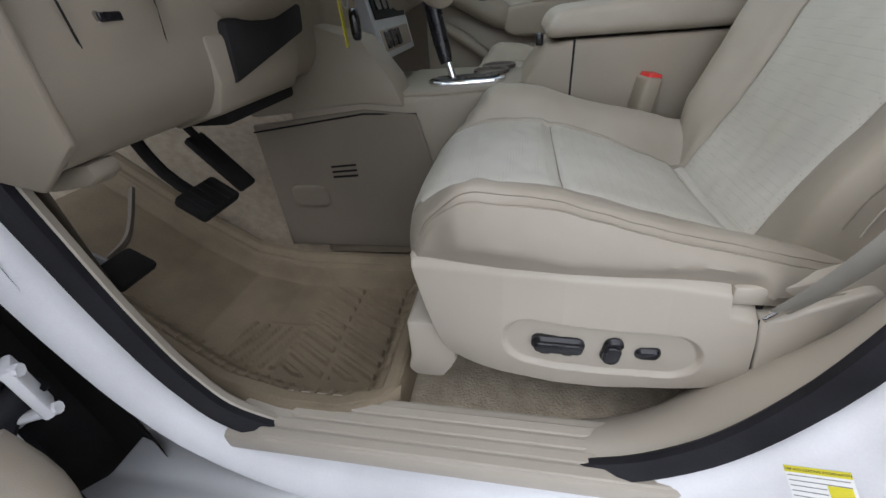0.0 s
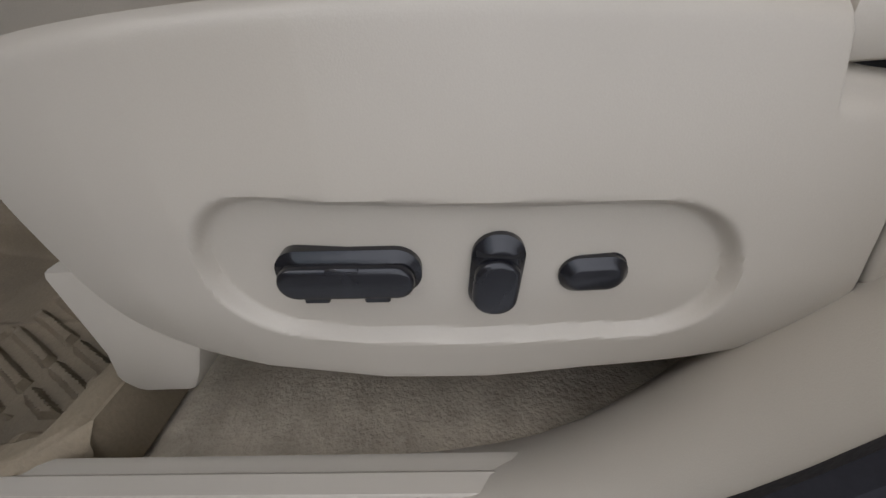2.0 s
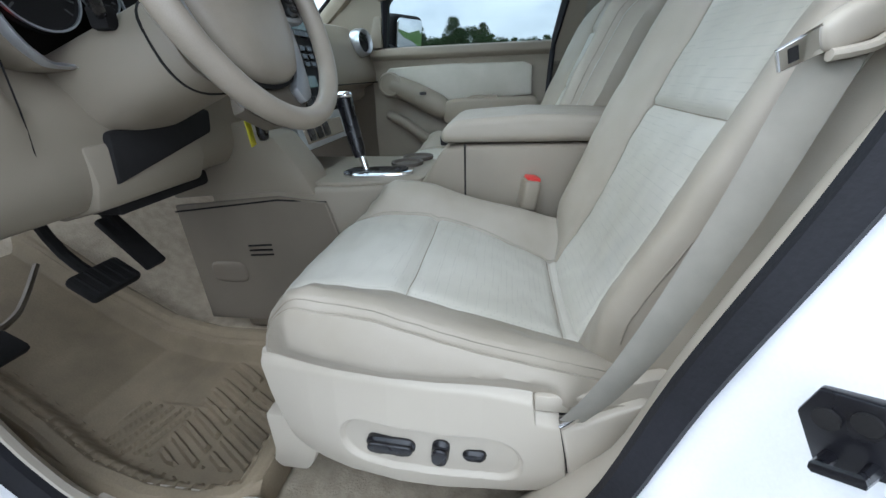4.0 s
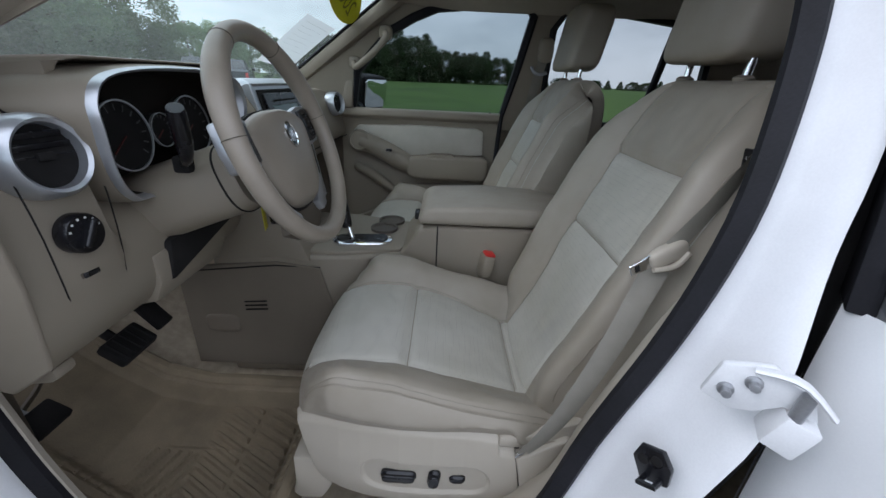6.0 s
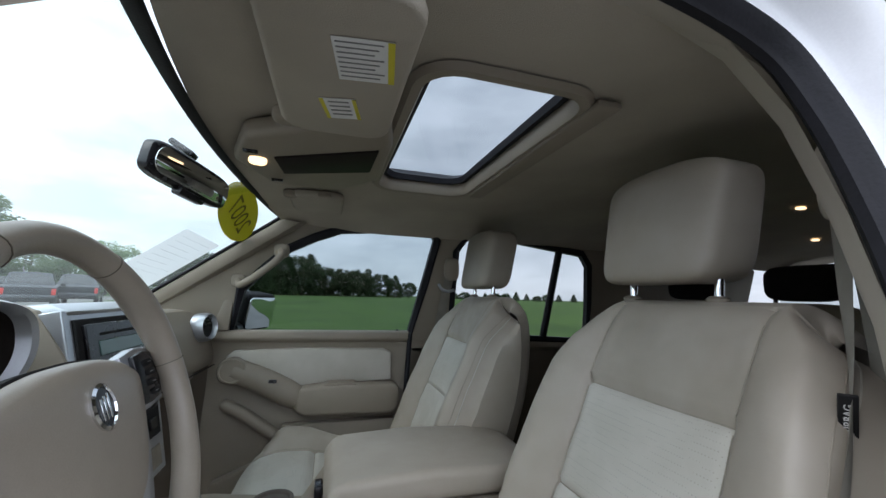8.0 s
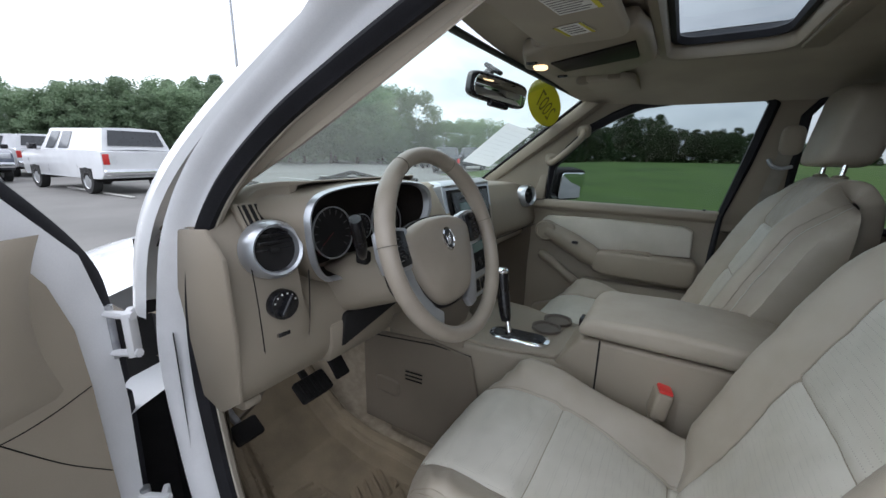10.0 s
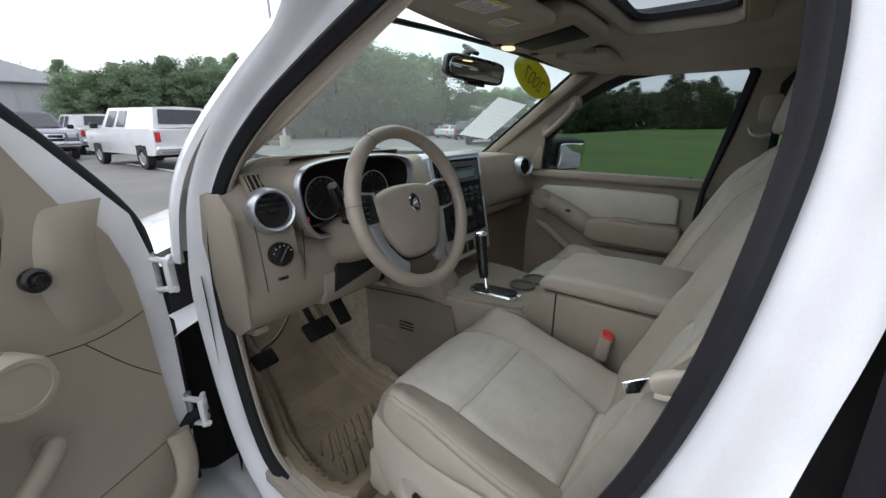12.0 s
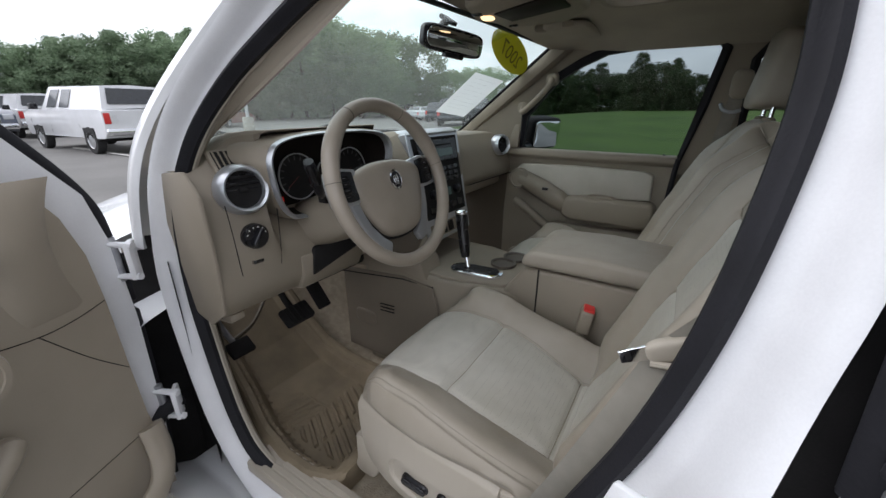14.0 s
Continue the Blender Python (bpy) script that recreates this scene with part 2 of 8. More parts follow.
SHEET = thin_paper("thin_white_paper", (0.74, 0.75, 0.75))
STICKER = thin_paper("thin_yellow_film", (0.42, 0.40, 0.05))
PAPER = surface("white_paper", (0.72, 0.72, 0.70), 0.7, vary=0.05)
GREY_GLASS = glass("windscreen_glass", (0.86, 0.97, 0.93), 0.45, 0.07)
SIDE_GLASS = glass("tinted_side_glass", (0.50, 0.58, 0.60), 0.9)
REAR_GLASS = glass("pale_rear_glass", (0.66, 0.70, 0.71), 0.9)
ROOF_GLASS = glass("sunroof_glass", (0.55, 0.60, 0.62), 0.5)
MIRROR = surface("mirror_face", (0.75, 0.77, 0.78), 0.02, metal=1.0, vary=0.0, rough_vary=0.0)
LAMP = glow("warm_lamp_lens", (1.0, 0.72, 0.40), 2.2)
SCREEN = surface("green_grey_display", (0.10, 0.16, 0.15), 0.2, vary=0.1)
DOTRED = glow("red_warning_lamp", (0.6, 0.03, 0.02), 0.35)
WHITEMARK = surface("white_marking", (0.7, 0.7, 0.68), 0.5, vary=0.03)


# ---- mesh helpers ----
def link(name, bm, mat, parent=None, label="", smooth=True, kind=""):
    bmesh.ops.recalc_face_normals(bm, faces=bm.faces)
    me = bpy.data.meshes.new(name)
    for f in bm.faces:
        f.smooth = smooth
    bm.to_mesh(me)
    bm.free()
    me.materials.append(mat)
    if smooth:
        me.set_sharp_from_angle(angle=radians(38))
    ob = new(name, me)
    ob.parent = parent
    if label or kind:
        tagged(ob, label=label, kind=kind)
    return ob


def part(name, bm, mat, parent, label="", smooth=True):
    return link(name, bm, mat, parent, label, smooth)


def thing(name, label, category, group="", kind=""):
    return tagged(new(name), label, category, group, kind)


def box(x0, x1, y0, y1, z0, z1, bevel=0.0, seg=2, m=None):
    bm = bmesh.new()
    bmesh.ops.create_cube(bm, size=1)
    c = Vector(((x0 + x1) / 2, (y0 + y1) / 2, (z0 + z1) / 2))
    for v in bm.verts:
        v.co = Vector((v.co.x * (x1 - x0), v.co.y * (y1 - y0), v.co.z * (z1 - z0))) + c
    if bevel:
        bmesh.ops.bevel(bm, geom=bm.edges, offset=bevel, segments=seg, affect="EDGES", profile=0.5)
    if m:
        bmesh.ops.transform(bm, matrix=m, verts=bm.verts)
    return bm


def join(*bms):
    out = bms[0]
    for b in bms[1:]:
        me = bpy.data.meshes.new("tmp")
        b.to_mesh(me)
        b.free()
        out.from_mesh(me)
        bpy.data.meshes.remove(me)
    return out


def grid_mesh(rows, closed_u=False, closed_v=False, bm=None):
    """Quads over rows of points; closed_v joins each row's end to its start."""
    bm = bm or bmesh.new()
    vs = [[bm.verts.new(p) for p in r] for r in rows]
    nu, nv = len(vs), len(vs[0])
    for i in range(nu if closed_u else nu - 1):
        for j in range(nv if closed_v else nv - 1):
            a, b = vs[i][j], vs[(i + 1) % nu][j]
            c, d = vs[(i + 1) % nu][(j + 1) % nv], vs[i][(j + 1) % nv]
            try:
                bm.faces.new((a, b, c, d))
            except ValueError:
                pass
    return bm


def cap(bm):
    es = [e for e in bm.edges if e.is_boundary]
    bmesh.ops.holes_fill(bm, edges=es, sides=0)
    return bm


def spline(pts, n, closed=False):
    """Catmull-Rom through the points, n samples evenly over the spans."""
    p = [Vector(q) for q in pts]
    m = len(p)
    out = []
    spans = m if closed else m - 1
    for k in range(n if closed else n):
        s = k / (n if closed else n - 1) * spans
        i = min(int(s), spans - 1)
        t = s - i
        if closed:
            a, b, c, d = p[(i - 1) % m], p[i % m], p[(i + 1) % m], p[(i + 2) % m]
        else:
            a, b, c, d = p[max(i - 1, 0)], p[i], p[i + 1], p[min(i + 2, m - 1)]
        out.append(0.5 * (2 * b + (c - a) * t + (2 * a - 5 * b + 4 * c - d) * t * t + (3 * b - a - 3 * c + d) * t ** 3))
    return out


def tube(path, radius, sides=10, closed=False, flat=1.0, up=(0, 0, 1), ends=True):
    """A round or flattened bar along a path; radius may be a list."""
    path = [Vector(p) for p in path]
    rows = []
    m = len(path)
    for i, p in enumerate(path):
        a = path[(i - 1) % m] if closed else path[max(i - 1, 0)]
        b = path[(i + 1) % m] if closed else path[min(i + 1, m - 1)]
        d = (b - a).normalized()
        s = d.cross(Vector(up))
        if s.length < 1e-4:
            s = d.cross(Vector((1, 0, 0)))
        s.normalize()
        u = s.cross(d).normalized()
        r = radius[i] if isinstance(radius, (list, tuple)) else radius
        rows.append([p + s * (r * math.cos(2 * math.pi * k / sides)) + u * (r * flat * math.sin(2 * math.pi * k / sides)) for k in range(sides)])
    bm = grid_mesh(rows, closed_u=closed, closed_v=True)
    if not closed and ends:
        cap(bm)
    return bm


def prism(outline, axis, lo, hi, bevel=0.0, seg=2):
    """A closed 2D outline, given in the two other axes' order, drawn out along an axis."""
    bm = bmesh.new()
    place = {"x": lambda a, b, h: (h, a, b), "y": lambda a, b, h: (a, h, b), "z": lambda a, b, h: (a, b, h)}[axis]
    low = [bm.verts.new(place(a, b, lo)) for a, b in outline]
    high = [bm.verts.new(place(a, b, hi)) for a, b in outline]
    k = len(outline)
    bm.faces.new(low)
    bm.faces.new(high[::-1])
    for i in range(k):
        bm.faces.new((low[i], low[(i + 1) % k], high[(i + 1) % k], high[i]))
    bmesh.ops.recalc_face_normals(bm, faces=bm.faces)
    if bevel:
        bmesh.ops.bevel(bm, geom=[e for e in bm.edges if e.calc_face_angle(0) > 0.5], offset=bevel, segments=seg, affect="EDGES", profile=0.5)
    return bm


def rounded(w, h, r, n=6):
    """The outline of a rounded rectangle about the origin."""
    out = []
    for cx, cy, a0 in ((w / 2 - r, h / 2 - r, 0), (-w / 2 + r, h / 2 - r, 90), (-w / 2 + r, -h / 2 + r, 180), (w / 2 - r, -h / 2 + r, 270)):
        for k in range(n + 1):
            a = radians(a0 + 90 * k / n)
            out.append((cx + r * math.cos(a), cy + r * math.sin(a)))
    return out


def lathe(profile, n=32, m=None):
    """A profile of (radius, height) turned about z."""
    rows = [[(r * math.cos(2 * math.pi * k / n), r * math.sin(2 * math.pi * k / n), h) for k in range(n)] for r, h in profile]
    ring_shape = profile[0][0] > 0.002 and profile[-1][0] > 0.002
    bm = grid_mesh(rows, closed_u=ring_shape, closed_v=True)
    if not ring_shape:
        cap(bm)
    if m:
        bmesh.ops.transform(bm, matrix=m, verts=bm.verts)
    return bm


def moved(bm, m):
    bmesh.ops.transform(bm, matrix=m, verts=bm.verts)
    return bm


def superegg(cx, cy, cz, rx, ry, rz, p=4.0, nu=20, nv=28):
    """A box with strongly rounded sides."""
    def f(c, e):
        return math.copysign(abs(c) ** (2 / e), c)
    rows = []
    for i in range(1, nu):
        a = -math.pi / 2 + math.pi * i / nu
        rows.append([(cx + rx * f(math.cos(a), p) * f(math.cos(b), p), cy + ry * f(math.cos(a), p) * f(math.sin(b), p), cz + rz * f(math.sin(a), p)) for b in (2 * math.pi * k / nv for k in range(nv))])
    return cap(grid_mesh(rows, closed_v=True))


def text_mesh(words, size, m, mat, parent, name="lettering", depth=0.0004):
    """Flat lettering with the built-in font, as a mesh."""
    cu = bpy.data.curves.new(name, "FONT")
    cu.body = words
    cu.size = size
    cu.align_x = "CENTER"
    cu.align_y = "CENTER"
    cu.extrude = depth
    tmp = bpy.data.objects.new("tmp", cu)
    me = bpy.data.meshes.new_from_object(tmp)
    bpy.data.objects.remove(tmp)
    me.name = name
    me.transform(m)
    me.materials.append(mat)
    ob = new(name, me)
    ob.parent = parent
    return ob


def smoothstep(a, b, x):
    t = min(1, max(0, (x - a) / (b - a)))
    return t * t * (3 - 2 * t)


def lean(z):
    """How far the upper body leans in over the belt line."""
    return 0.12 * (math.sqrt((z - 1.19) ** 2 + 0.0036) + z - 1.19)


# ---- the car's shell: x runs to the rear, y to the passenger side ----
def ring(loop, section, n=96, closed=True, width=lambda p: 1.0, depth=lambda p: 1.0):
    """A strip swept along an opening's outline; section: (outward offset, y); width scales the offset."""
    pts = spline([(x, 0, z) for x, z in loop], n, closed)
    m = len(pts)
    rows = []
    for i, p in enumerate(pts):
        a = pts[(i - 1) % m] if closed else pts[max(i - 1, 0)]
        b = pts[(i + 1) % m] if closed else pts[min(i + 1, m - 1)]
        d = (b - a).normalized()
        nrm = Vector((d.z, 0, -d.x)) * width(p)
        rows.append([(p.x + nrm.x * o, -0.738 + (y + 0.738) * depth(p) + lean(p.z), p.z + nrm.z * o) for o, y in section])
    return grid_mesh(rows, closed_u=closed)


# outline of the driver's door opening, clockwise seen from outside
OPENING = [(0.25, 1.618), (0.17, 1.582), (0.084, 1.538), (-0.039, 1.476), (-0.166, 1.403), (-0.280, 1.305), (-0.345, 1.19), (-0.378, 1.06), (-0.385, 0.92), (-0.370, 0.80), (-0.350, 0.69), (-0.315, 0.58),
           (-0.25, 0.500), (-0.08, 0.464), (0.22, 0.476), (0.36, 0.535), (0.445, 0.66), (0.500, 0.84), (0.562, 1.01), (0.598, 1.15), (0.621, 1.30), (0.626, 1.40), (0.612, 1.50), (0.565, 1.575), (0.42, 1.618)]


def jamb_width(p):
    """The jamb is narrow along the windscreen pillar and above the belt line."""
    return 1 - 0.35 * smoothstep(0.15, -0.15, p.x) * smoothstep(0.95, 1.15, p.z) - 0.08 * smoothstep(0.5, 0.58, p.x) * smoothstep(1.0, 1.2, p.z)


def jamb_depth(p):
    return 1 - 0.62 * smoothstep(0.22, -0.08, p.x) * smoothstep(0.40, 0.52, p.z) - 0.35 * smoothstep(0.22, -0.08, p.x) * smoothstep(0.52, 0.40, p.z) - 0.55 * smoothstep(0.45, 0.56, p.x) * smoothstep(0.95, 1.2, p.z)

shell = thing("body_side", "white painted body side round the open driver's door", "car body", kind="structure")
white_section = [(0.004, -0.738), (0.014, -0.752), (0.028, -0.757), (0.036, -0.768), (0.043, -0.79), (0.052, -0.815), (0.062, -0.838), (0.072, -0.845)]
part("door_jamb", ring(OPENING, white_section, 140, width=jamb_width, depth=jamb_depth), PAINT_INNER, shell)
part("door_seal", ring(OPENING, [(0.009, -0.750), (0.000, -0.756), (-0.006, -0.752), (-0.010, -0.745), (-0.015, -0.741), (-0.015, -0.732), (-0.008, -0.726), (0.004, -0.728)], 140), SEAL, shell, "black rubber door seal")
part("jamb_trim", ring(OPENING, [(-0.012, -0.730), (-0.016, -0.715), (-0.012, -0.690), (0.010, -0.660), (0.05, -0.640), (0.09, -0.635)], 140, width=lambda p: 1 - 0.70 * smoothstep(0.26, 0.42, p.x), depth=lambda p: 1 - 0.6 * smoothstep(0.0, -0.15, p.x) - 0.5 * smoothstep(0.40, 0.48, p.x) - 0.28 * smoothstep(0.54, 0.60, p.x) * smoothstep(0.95, 1.1, p.z)), SHIELD, shell, "beige plastic pillar and sill trim")
# rocker, outer fender in front of the door, outer skin above it
part("rocker", prism([(-0.905, 0.47), (-0.905, 0.30), (-0.86, 0.24), (-0.60, 0.24), (-0.60, 0.40), (-0.80, 0.40)], "x", -0.5, 0.62, 0.01), PAINT, shell)


def plate(outer, holes, place, thick, name, mat, parent, label=""):
    """A flat or bent plate with holes; outlines in two coordinates, place() puts them in space."""
    bm = bmesh.new()
    edges = []
    for loop in [outer, *holes]:
        vs = [bm.verts.new((a, b, 0)) for a, b in loop]
        edges += [bm.edges.new((vs[i], vs[(i + 1) % len(vs)])) for i in range(len(vs))]
    bmesh.ops.triangle_fill(bm, edges=edges, use_beauty=True)
    faces = list(bm.faces)
    if thick:
        res = bmesh.ops.extrude_face_region(bm, geom=faces)
        for v in [g for g in res["geom"] if isinstance(g, bmesh.types.BMVert)]:
            v.co.z = thick
    for v in bm.verts:
        v.co = Vector(place(v.co.x, v.co.y, v.co.z))
    return part(name, bm, mat, parent, label, smooth=False)


# passenger side: lower wall upright, glass leaning in above the belt line
def side_y(z):
    return 0.705 - max(0.0, z - 1.155) * 0.32


def at_side(x, z, h):
    return (x, side_y(z) + h, z)


WIN_F = [(-0.14, 1.165), (0.16, 1.158), (0.506, 1.153), (0.545, 1.36), (0.577, 1.54), (0.56, 1.562), (0.40, 1.557), (0.22, 1.540), (0.13, 1.505), (0.043, 1.460), (-0.03, 1.390), (-0.105, 1.315)]
WIN_R = [(0.70, 1.16), (1.05, 1.155), (1.37, 1.14), (1.345, 1.30), (1.31, 1.47), (1.27, 1.515), (0.95, 1.55), (0.72, 1.548), (0.69, 1.50)]



def grown(loop, d):
    """The outline moved outwards by d from its middle line."""
    n = len(loop)
    out = []
    for i in range(n):
        (ax, ay), (bx, by) = loop[i - 1], loop[(i + 1) % n]
        tx, ty = bx - ax, by - ay
        s = math.hypot(tx, ty)
        out.append((loop[i][0] + d * ty / s, loop[i][1] - d * tx / s))
    return out


wall_p = thing("wall_passenger", "beige upper side trim round the passenger windows", "wall", kind="structure")
plate([(-0.52, 1.09), (2.35, 1.09), (2.35, 1.50), (2.0, 1.60), (0.08, 1.625), (0.06, 1.59), (-0.215, 1.375), (-0.50, 1.20)], [grown(WIN_F, 0.030), grown(WIN_R, 0.026)], at_side, 0.05, "side_trim", TRIM, wall_p)


def window(name, loop, label, sash=0.03, mullions=()):
    w = thing(name, label, "window", kind="structure")
    outer = grown(loop, sash)
    bm = bmesh.new()
    n = len(loop)
    rows = []
    for i in range(n):
        (ox, oz), (ix, iz) = outer[i], loop[i]
        rows.append([at_side(ox, oz, -0.006), at_side((ox * 2 + ix) / 3, (oz * 2 + iz) / 3, -0.014), at_side(ix, iz, -0.008), at_side(ix, iz, 0.02), at_side(ox, oz, 0.03)])
    part("window_frame", grid_mesh(rows, closed_u=True, bm=bm), SEAL, w, "black window frame")
    bm = bmesh.new()
    vs = [bm.verts.new(at_side(a, b, 0.008)) for a, b in loop]
    bm.faces.new(vs)
    pane = part("pane", bm, REAR_GLASS if mullions else SIDE_GLASS, w, "lightly tinted glass", smooth=False)
    for a, b in mullions:
        part("divider", tube([at_side(*a, 0.0), at_side(*b, 0.0)], 0.016, 8), SEAL, w, "black divider bar")
    return w


window("window_passenger", WIN_F, "tinted passenger door window with black frame")
window("window_rear", WIN_R, "tinted rear door window split by a black divider", 0.026, [((1.155, 1.545), (1.145, 1.15))])

# windscreen and its pillars


def header_x(y):
    return -0.046 + 0.20 * y ** 2


def base_x(y):
    return -0.93 + 0.62 * (y - 0.02) ** 2 + 1.6 * max(0, abs(y) - 0.5) ** 2


def header_z(y):
    return 1.598 - 0.10 * (y - 0.05) ** 2


def screen_point(u, v):
    """u across from driver to passenger, v from base to header."""
    yb, yt = -0.74 + 1.455 * u, -0.60 + 1.135 * u
    b = Vector((base_x(yb), yb, 1.195))
    t = Vector((header_x(yt), yt, header_z(yt)))
    p = b.lerp(t, v)
    bow = math.sin(math.pi * v) * (1 - (2 * u - 1) ** 2)
    p.z += 0.030 * bow
    p.x -= 0.03 * bow
    return p


windscreen = thing("windscreen", "clear curved windscreen with a black border", "window", kind="structure")
bm = grid_mesh([[screen_point(0.03 + 0.97 * u / 20, v / 14) for u in range(21)] for v in range(15)])
pane = part("pane", bm, GREY_GLASS, windscreen)
pane.visible_shadow = False
edge = [screen_point(0.03, v / 14) for v in range(15)] + [screen_point(u / 20, 1) for u in range(1, 21)] + [screen_point(1, 1 - v / 14) for v in range(1, 15)]
part("border", tube(edge, 0.010, 8, flat=0.6), SEAL, windscreen, "black glass border")
part("cowl", tube([screen_point(u / 20, 0) for u in range(21)], 0.018, 8), BLACK_MATT, windscreen, "black cowl strip")

# windscreen pillars inside
edge_out = spline([(-0.372, -0.735, 1.08), (-0.345, -0.735, 1.19), (-0.280, -0.712, 1.305), (-0.166, -0.688, 1.403), (-0.039, -0.668, 1.476), (0.084, -0.650, 1.538), (0.19, -0.635, 1.592)], 13)
edge_in = spline([(-0.385, -0.700, 1.200), (-0.345, -0.695, 1.255), (-0.298, -0.685, 1.292), (-0.131, -0.680, 1.367), (0.027, -0.672, 1.447), (0.149, -0.655, 1.519), (0.24, -0.635, 1.578)], 13)
for name, u, side in (("pillar_driver", 0, -1), ("pillar_passenger", 1, 1)):
    pil = thing(name, "beige plastic windscreen pillar trim", "pillar", kind="structure")
    rows = []
    for k in range(13):
        v = k / 12
        p = screen_point(u, v)
        q = screen_point(0.02 if u == 0 else 0.985, v)
        if side > 0:
            z = p.z
            rows.append([p + Vector((0.0, 0.0, -0.006)), p + Vector((0.010, -0.010, -0.006)), p + Vector((0.034, -0.018, -0.012)), p + Vector((0.062, -0.014, -0.016)), p + Vector((0.084, 0.006, -0.012)), p + Vector((0.092, 0.05, 0.0))])
        else:
            a = edge_out[k]
            c = edge_in[k]
            m_ = a.lerp(c, 0.55)
            rows.append([a, a.lerp(c, 0.2) + Vector((0, 0.012, 0)), m_ + Vector((0.0, 0.022, -0.004)), a.lerp(c, 0.9) + Vector((0, 0.012, 0)), c + Vector((0, 0.014, 0.004)), c + Vector((-0.03, 0.03, 0.01)), q + Vector((0, 0.012, -0.006)), q])
    part("pillar_trim", grid_mesh(rows), TRIM, pil)

# outer skin of the driver's pillar and roof edge
jamb_top = spline([(-0.455, -0.800, 1.06), (-0.420, -0.790, 1.20), (-0.355, -0.768, 1.315), (-0.222, -0.728, 1.440), (0.035, -0.690, 1.585), (0.25, -0.668, 1.652)], 22)
rows = []
for a in jamb_top:
    rows.append([a + Vector((0.012, 0.008, -0.006)), a, a + Vector((-0.022, 0.002, 0.006)), a + Vector((-0.045, 0.022, 0.012)), a + Vector((-0.055, 0.060, 0.004))])
part("pillar_skin", grid_mesh(rows), PAINT, shell)

# headliner with the sunroof opening
SUN = (0.303, 0.540, -0.432, 0.140)


def roof_z(x, y):
    z = 1.622 - 0.05 * (max(0, y + 0.02) / 0.6) ** 2 - 0.012 * (min(0, y + 0.02) / 0.6) ** 2 - 0.035 * max(0, y - 0.40) ** 2 / 0.04 * smoothstep(0.0, 0.28, x)
    z -= 0.020 * smoothstep(0.14, -0.06, x) + 0.05 * smoothstep(1.5, 2.6, x)
    return z


xs = [None, 0.05, 0.10, 0.16, 0.22, SUN[0] - 0.03, SUN[0], 0.38, 0.46, SUN[1], SUN[1] + 0.045, 0.64, 0.75, 0.95, 1.2, 1.5, 1.9, 2.3, 2.62]
ys = [-0.655, -0.62, -0.56, SUN[2] - 0.025, SUN[2], -0.38, -0.27, -0.16, -0.05, 0.06, SUN[3], SUN[3] + 0.03, 0.26, 0.36, 0.46, 0.53, 0.575]
bm = bmesh.new()
grid_v = []
for x in xs:
    row = []
    for y in ys:
        xx = header_x(y) + 0.002 if x is None else max(x, header_x(y) + 0.01)
        row.append(bm.verts.new((xx, y, roof_z(xx, y))))
    grid_v.append(row)
for i in range(len(xs) - 1):
    for j in range(len(ys) - 1):
        inside = xs[i] is not None and SUN[0] - 1e-6 <= xs[i] and xs[i + 1] <= SUN[1] + 1e-6 and SUN[2] - 1e-6 <= ys[j] and ys[j + 1] <= SUN[3] + 1e-6
        if not inside:
            bm.faces.new((grid_v[i][j], grid_v[i + 1][j], grid_v[i + 1][j + 1], grid_v[i][j + 1]))
ceiling = link("ceiling", bm, CLOTH)
tagged(ceiling, "beige cloth headliner with a sunroof opening", "ceiling", kind="structure")

# roof skin above
bm = grid_mesh([[(x, y, roof_z(x, y) + 0.055) for y in (-0.70, -0.62, SUN[2] - 0.02)] for x in (0.02, 0.3, 0.8, 1.4, 2.0, 2.7)])
grid_mesh([[(x, y, roof_z(x, y) + 0.055) for y in (SUN[3] + 0.02, 0.40, 0.62)] for x in (0.02, 0.3, 0.8, 1.4, 2.0, 2.7)], bm=bm)
grid_mesh([[(x, y, roof_z(x, y) + 0.055) for y in (SUN[2] - 0.02, -0.2, SUN[3] + 0.02)] for x in (0.56, 0.8, 1.4, 2.0, 2.7)], bm=bm)
grid_mesh([[(x, y, roof_z(x, y) + 0.055) for y in (SUN[2] - 0.02, -0.2, SUN[3] + 0.02)] for x in (-0.02, 0.12, 0.285)], bm=bm)
part("roof_skin", bm, PAINT, shell)

sunroof = thing("sunroof", "closed glass sunroof with black seal and beige surround", "sunroof", kind="structure")
x0, x1, y0, y1 = SUN


def round_rect(x0, x1, y0, y1, r, n=5):
    return [((x0 + x1) / 2 + a, (y0 + y1) / 2 + b) for a, b in rounded(x1 - x0, y1 - y0, r, n)]


def roof_loop(d, r, dz):
    return [(a, b, roof_z(a, b) + dz) for a, b in round_rect(x0 - d, x1 + d, y0 - d, y1 + d, r)]


rows = [roof_loop(0.028, 0.07, -0.003), roof_loop(0.02, 0.06, -0.012), roof_loop(0.006, 0.05, -0.012), roof_loop(0.0, 0.05, 0.0), roof_loop(0.0, 0.05, 0.02)]
part("surround", grid_mesh(rows, closed_v=True), TRIM, sunroof, "beige plastic surround")
rows = [roof_loop(0.001, 0.05, 0.018), roof_loop(-0.012, 0.045, 0.016), roof_loop(-0.016, 0.045, 0.03), roof_loop(0.01, 0.05, 0.05)]
part("seal", grid_mesh(rows, closed_v=True), SEAL, sunroof, "black rubber seal")
bm = bmesh.new()
bm.faces.new([bm.verts.new(p) for p in roof_loop(0.004, 0.05, 0.036)])
part("pane", bm, ROOF_GLASS, sunroof, smooth=False)
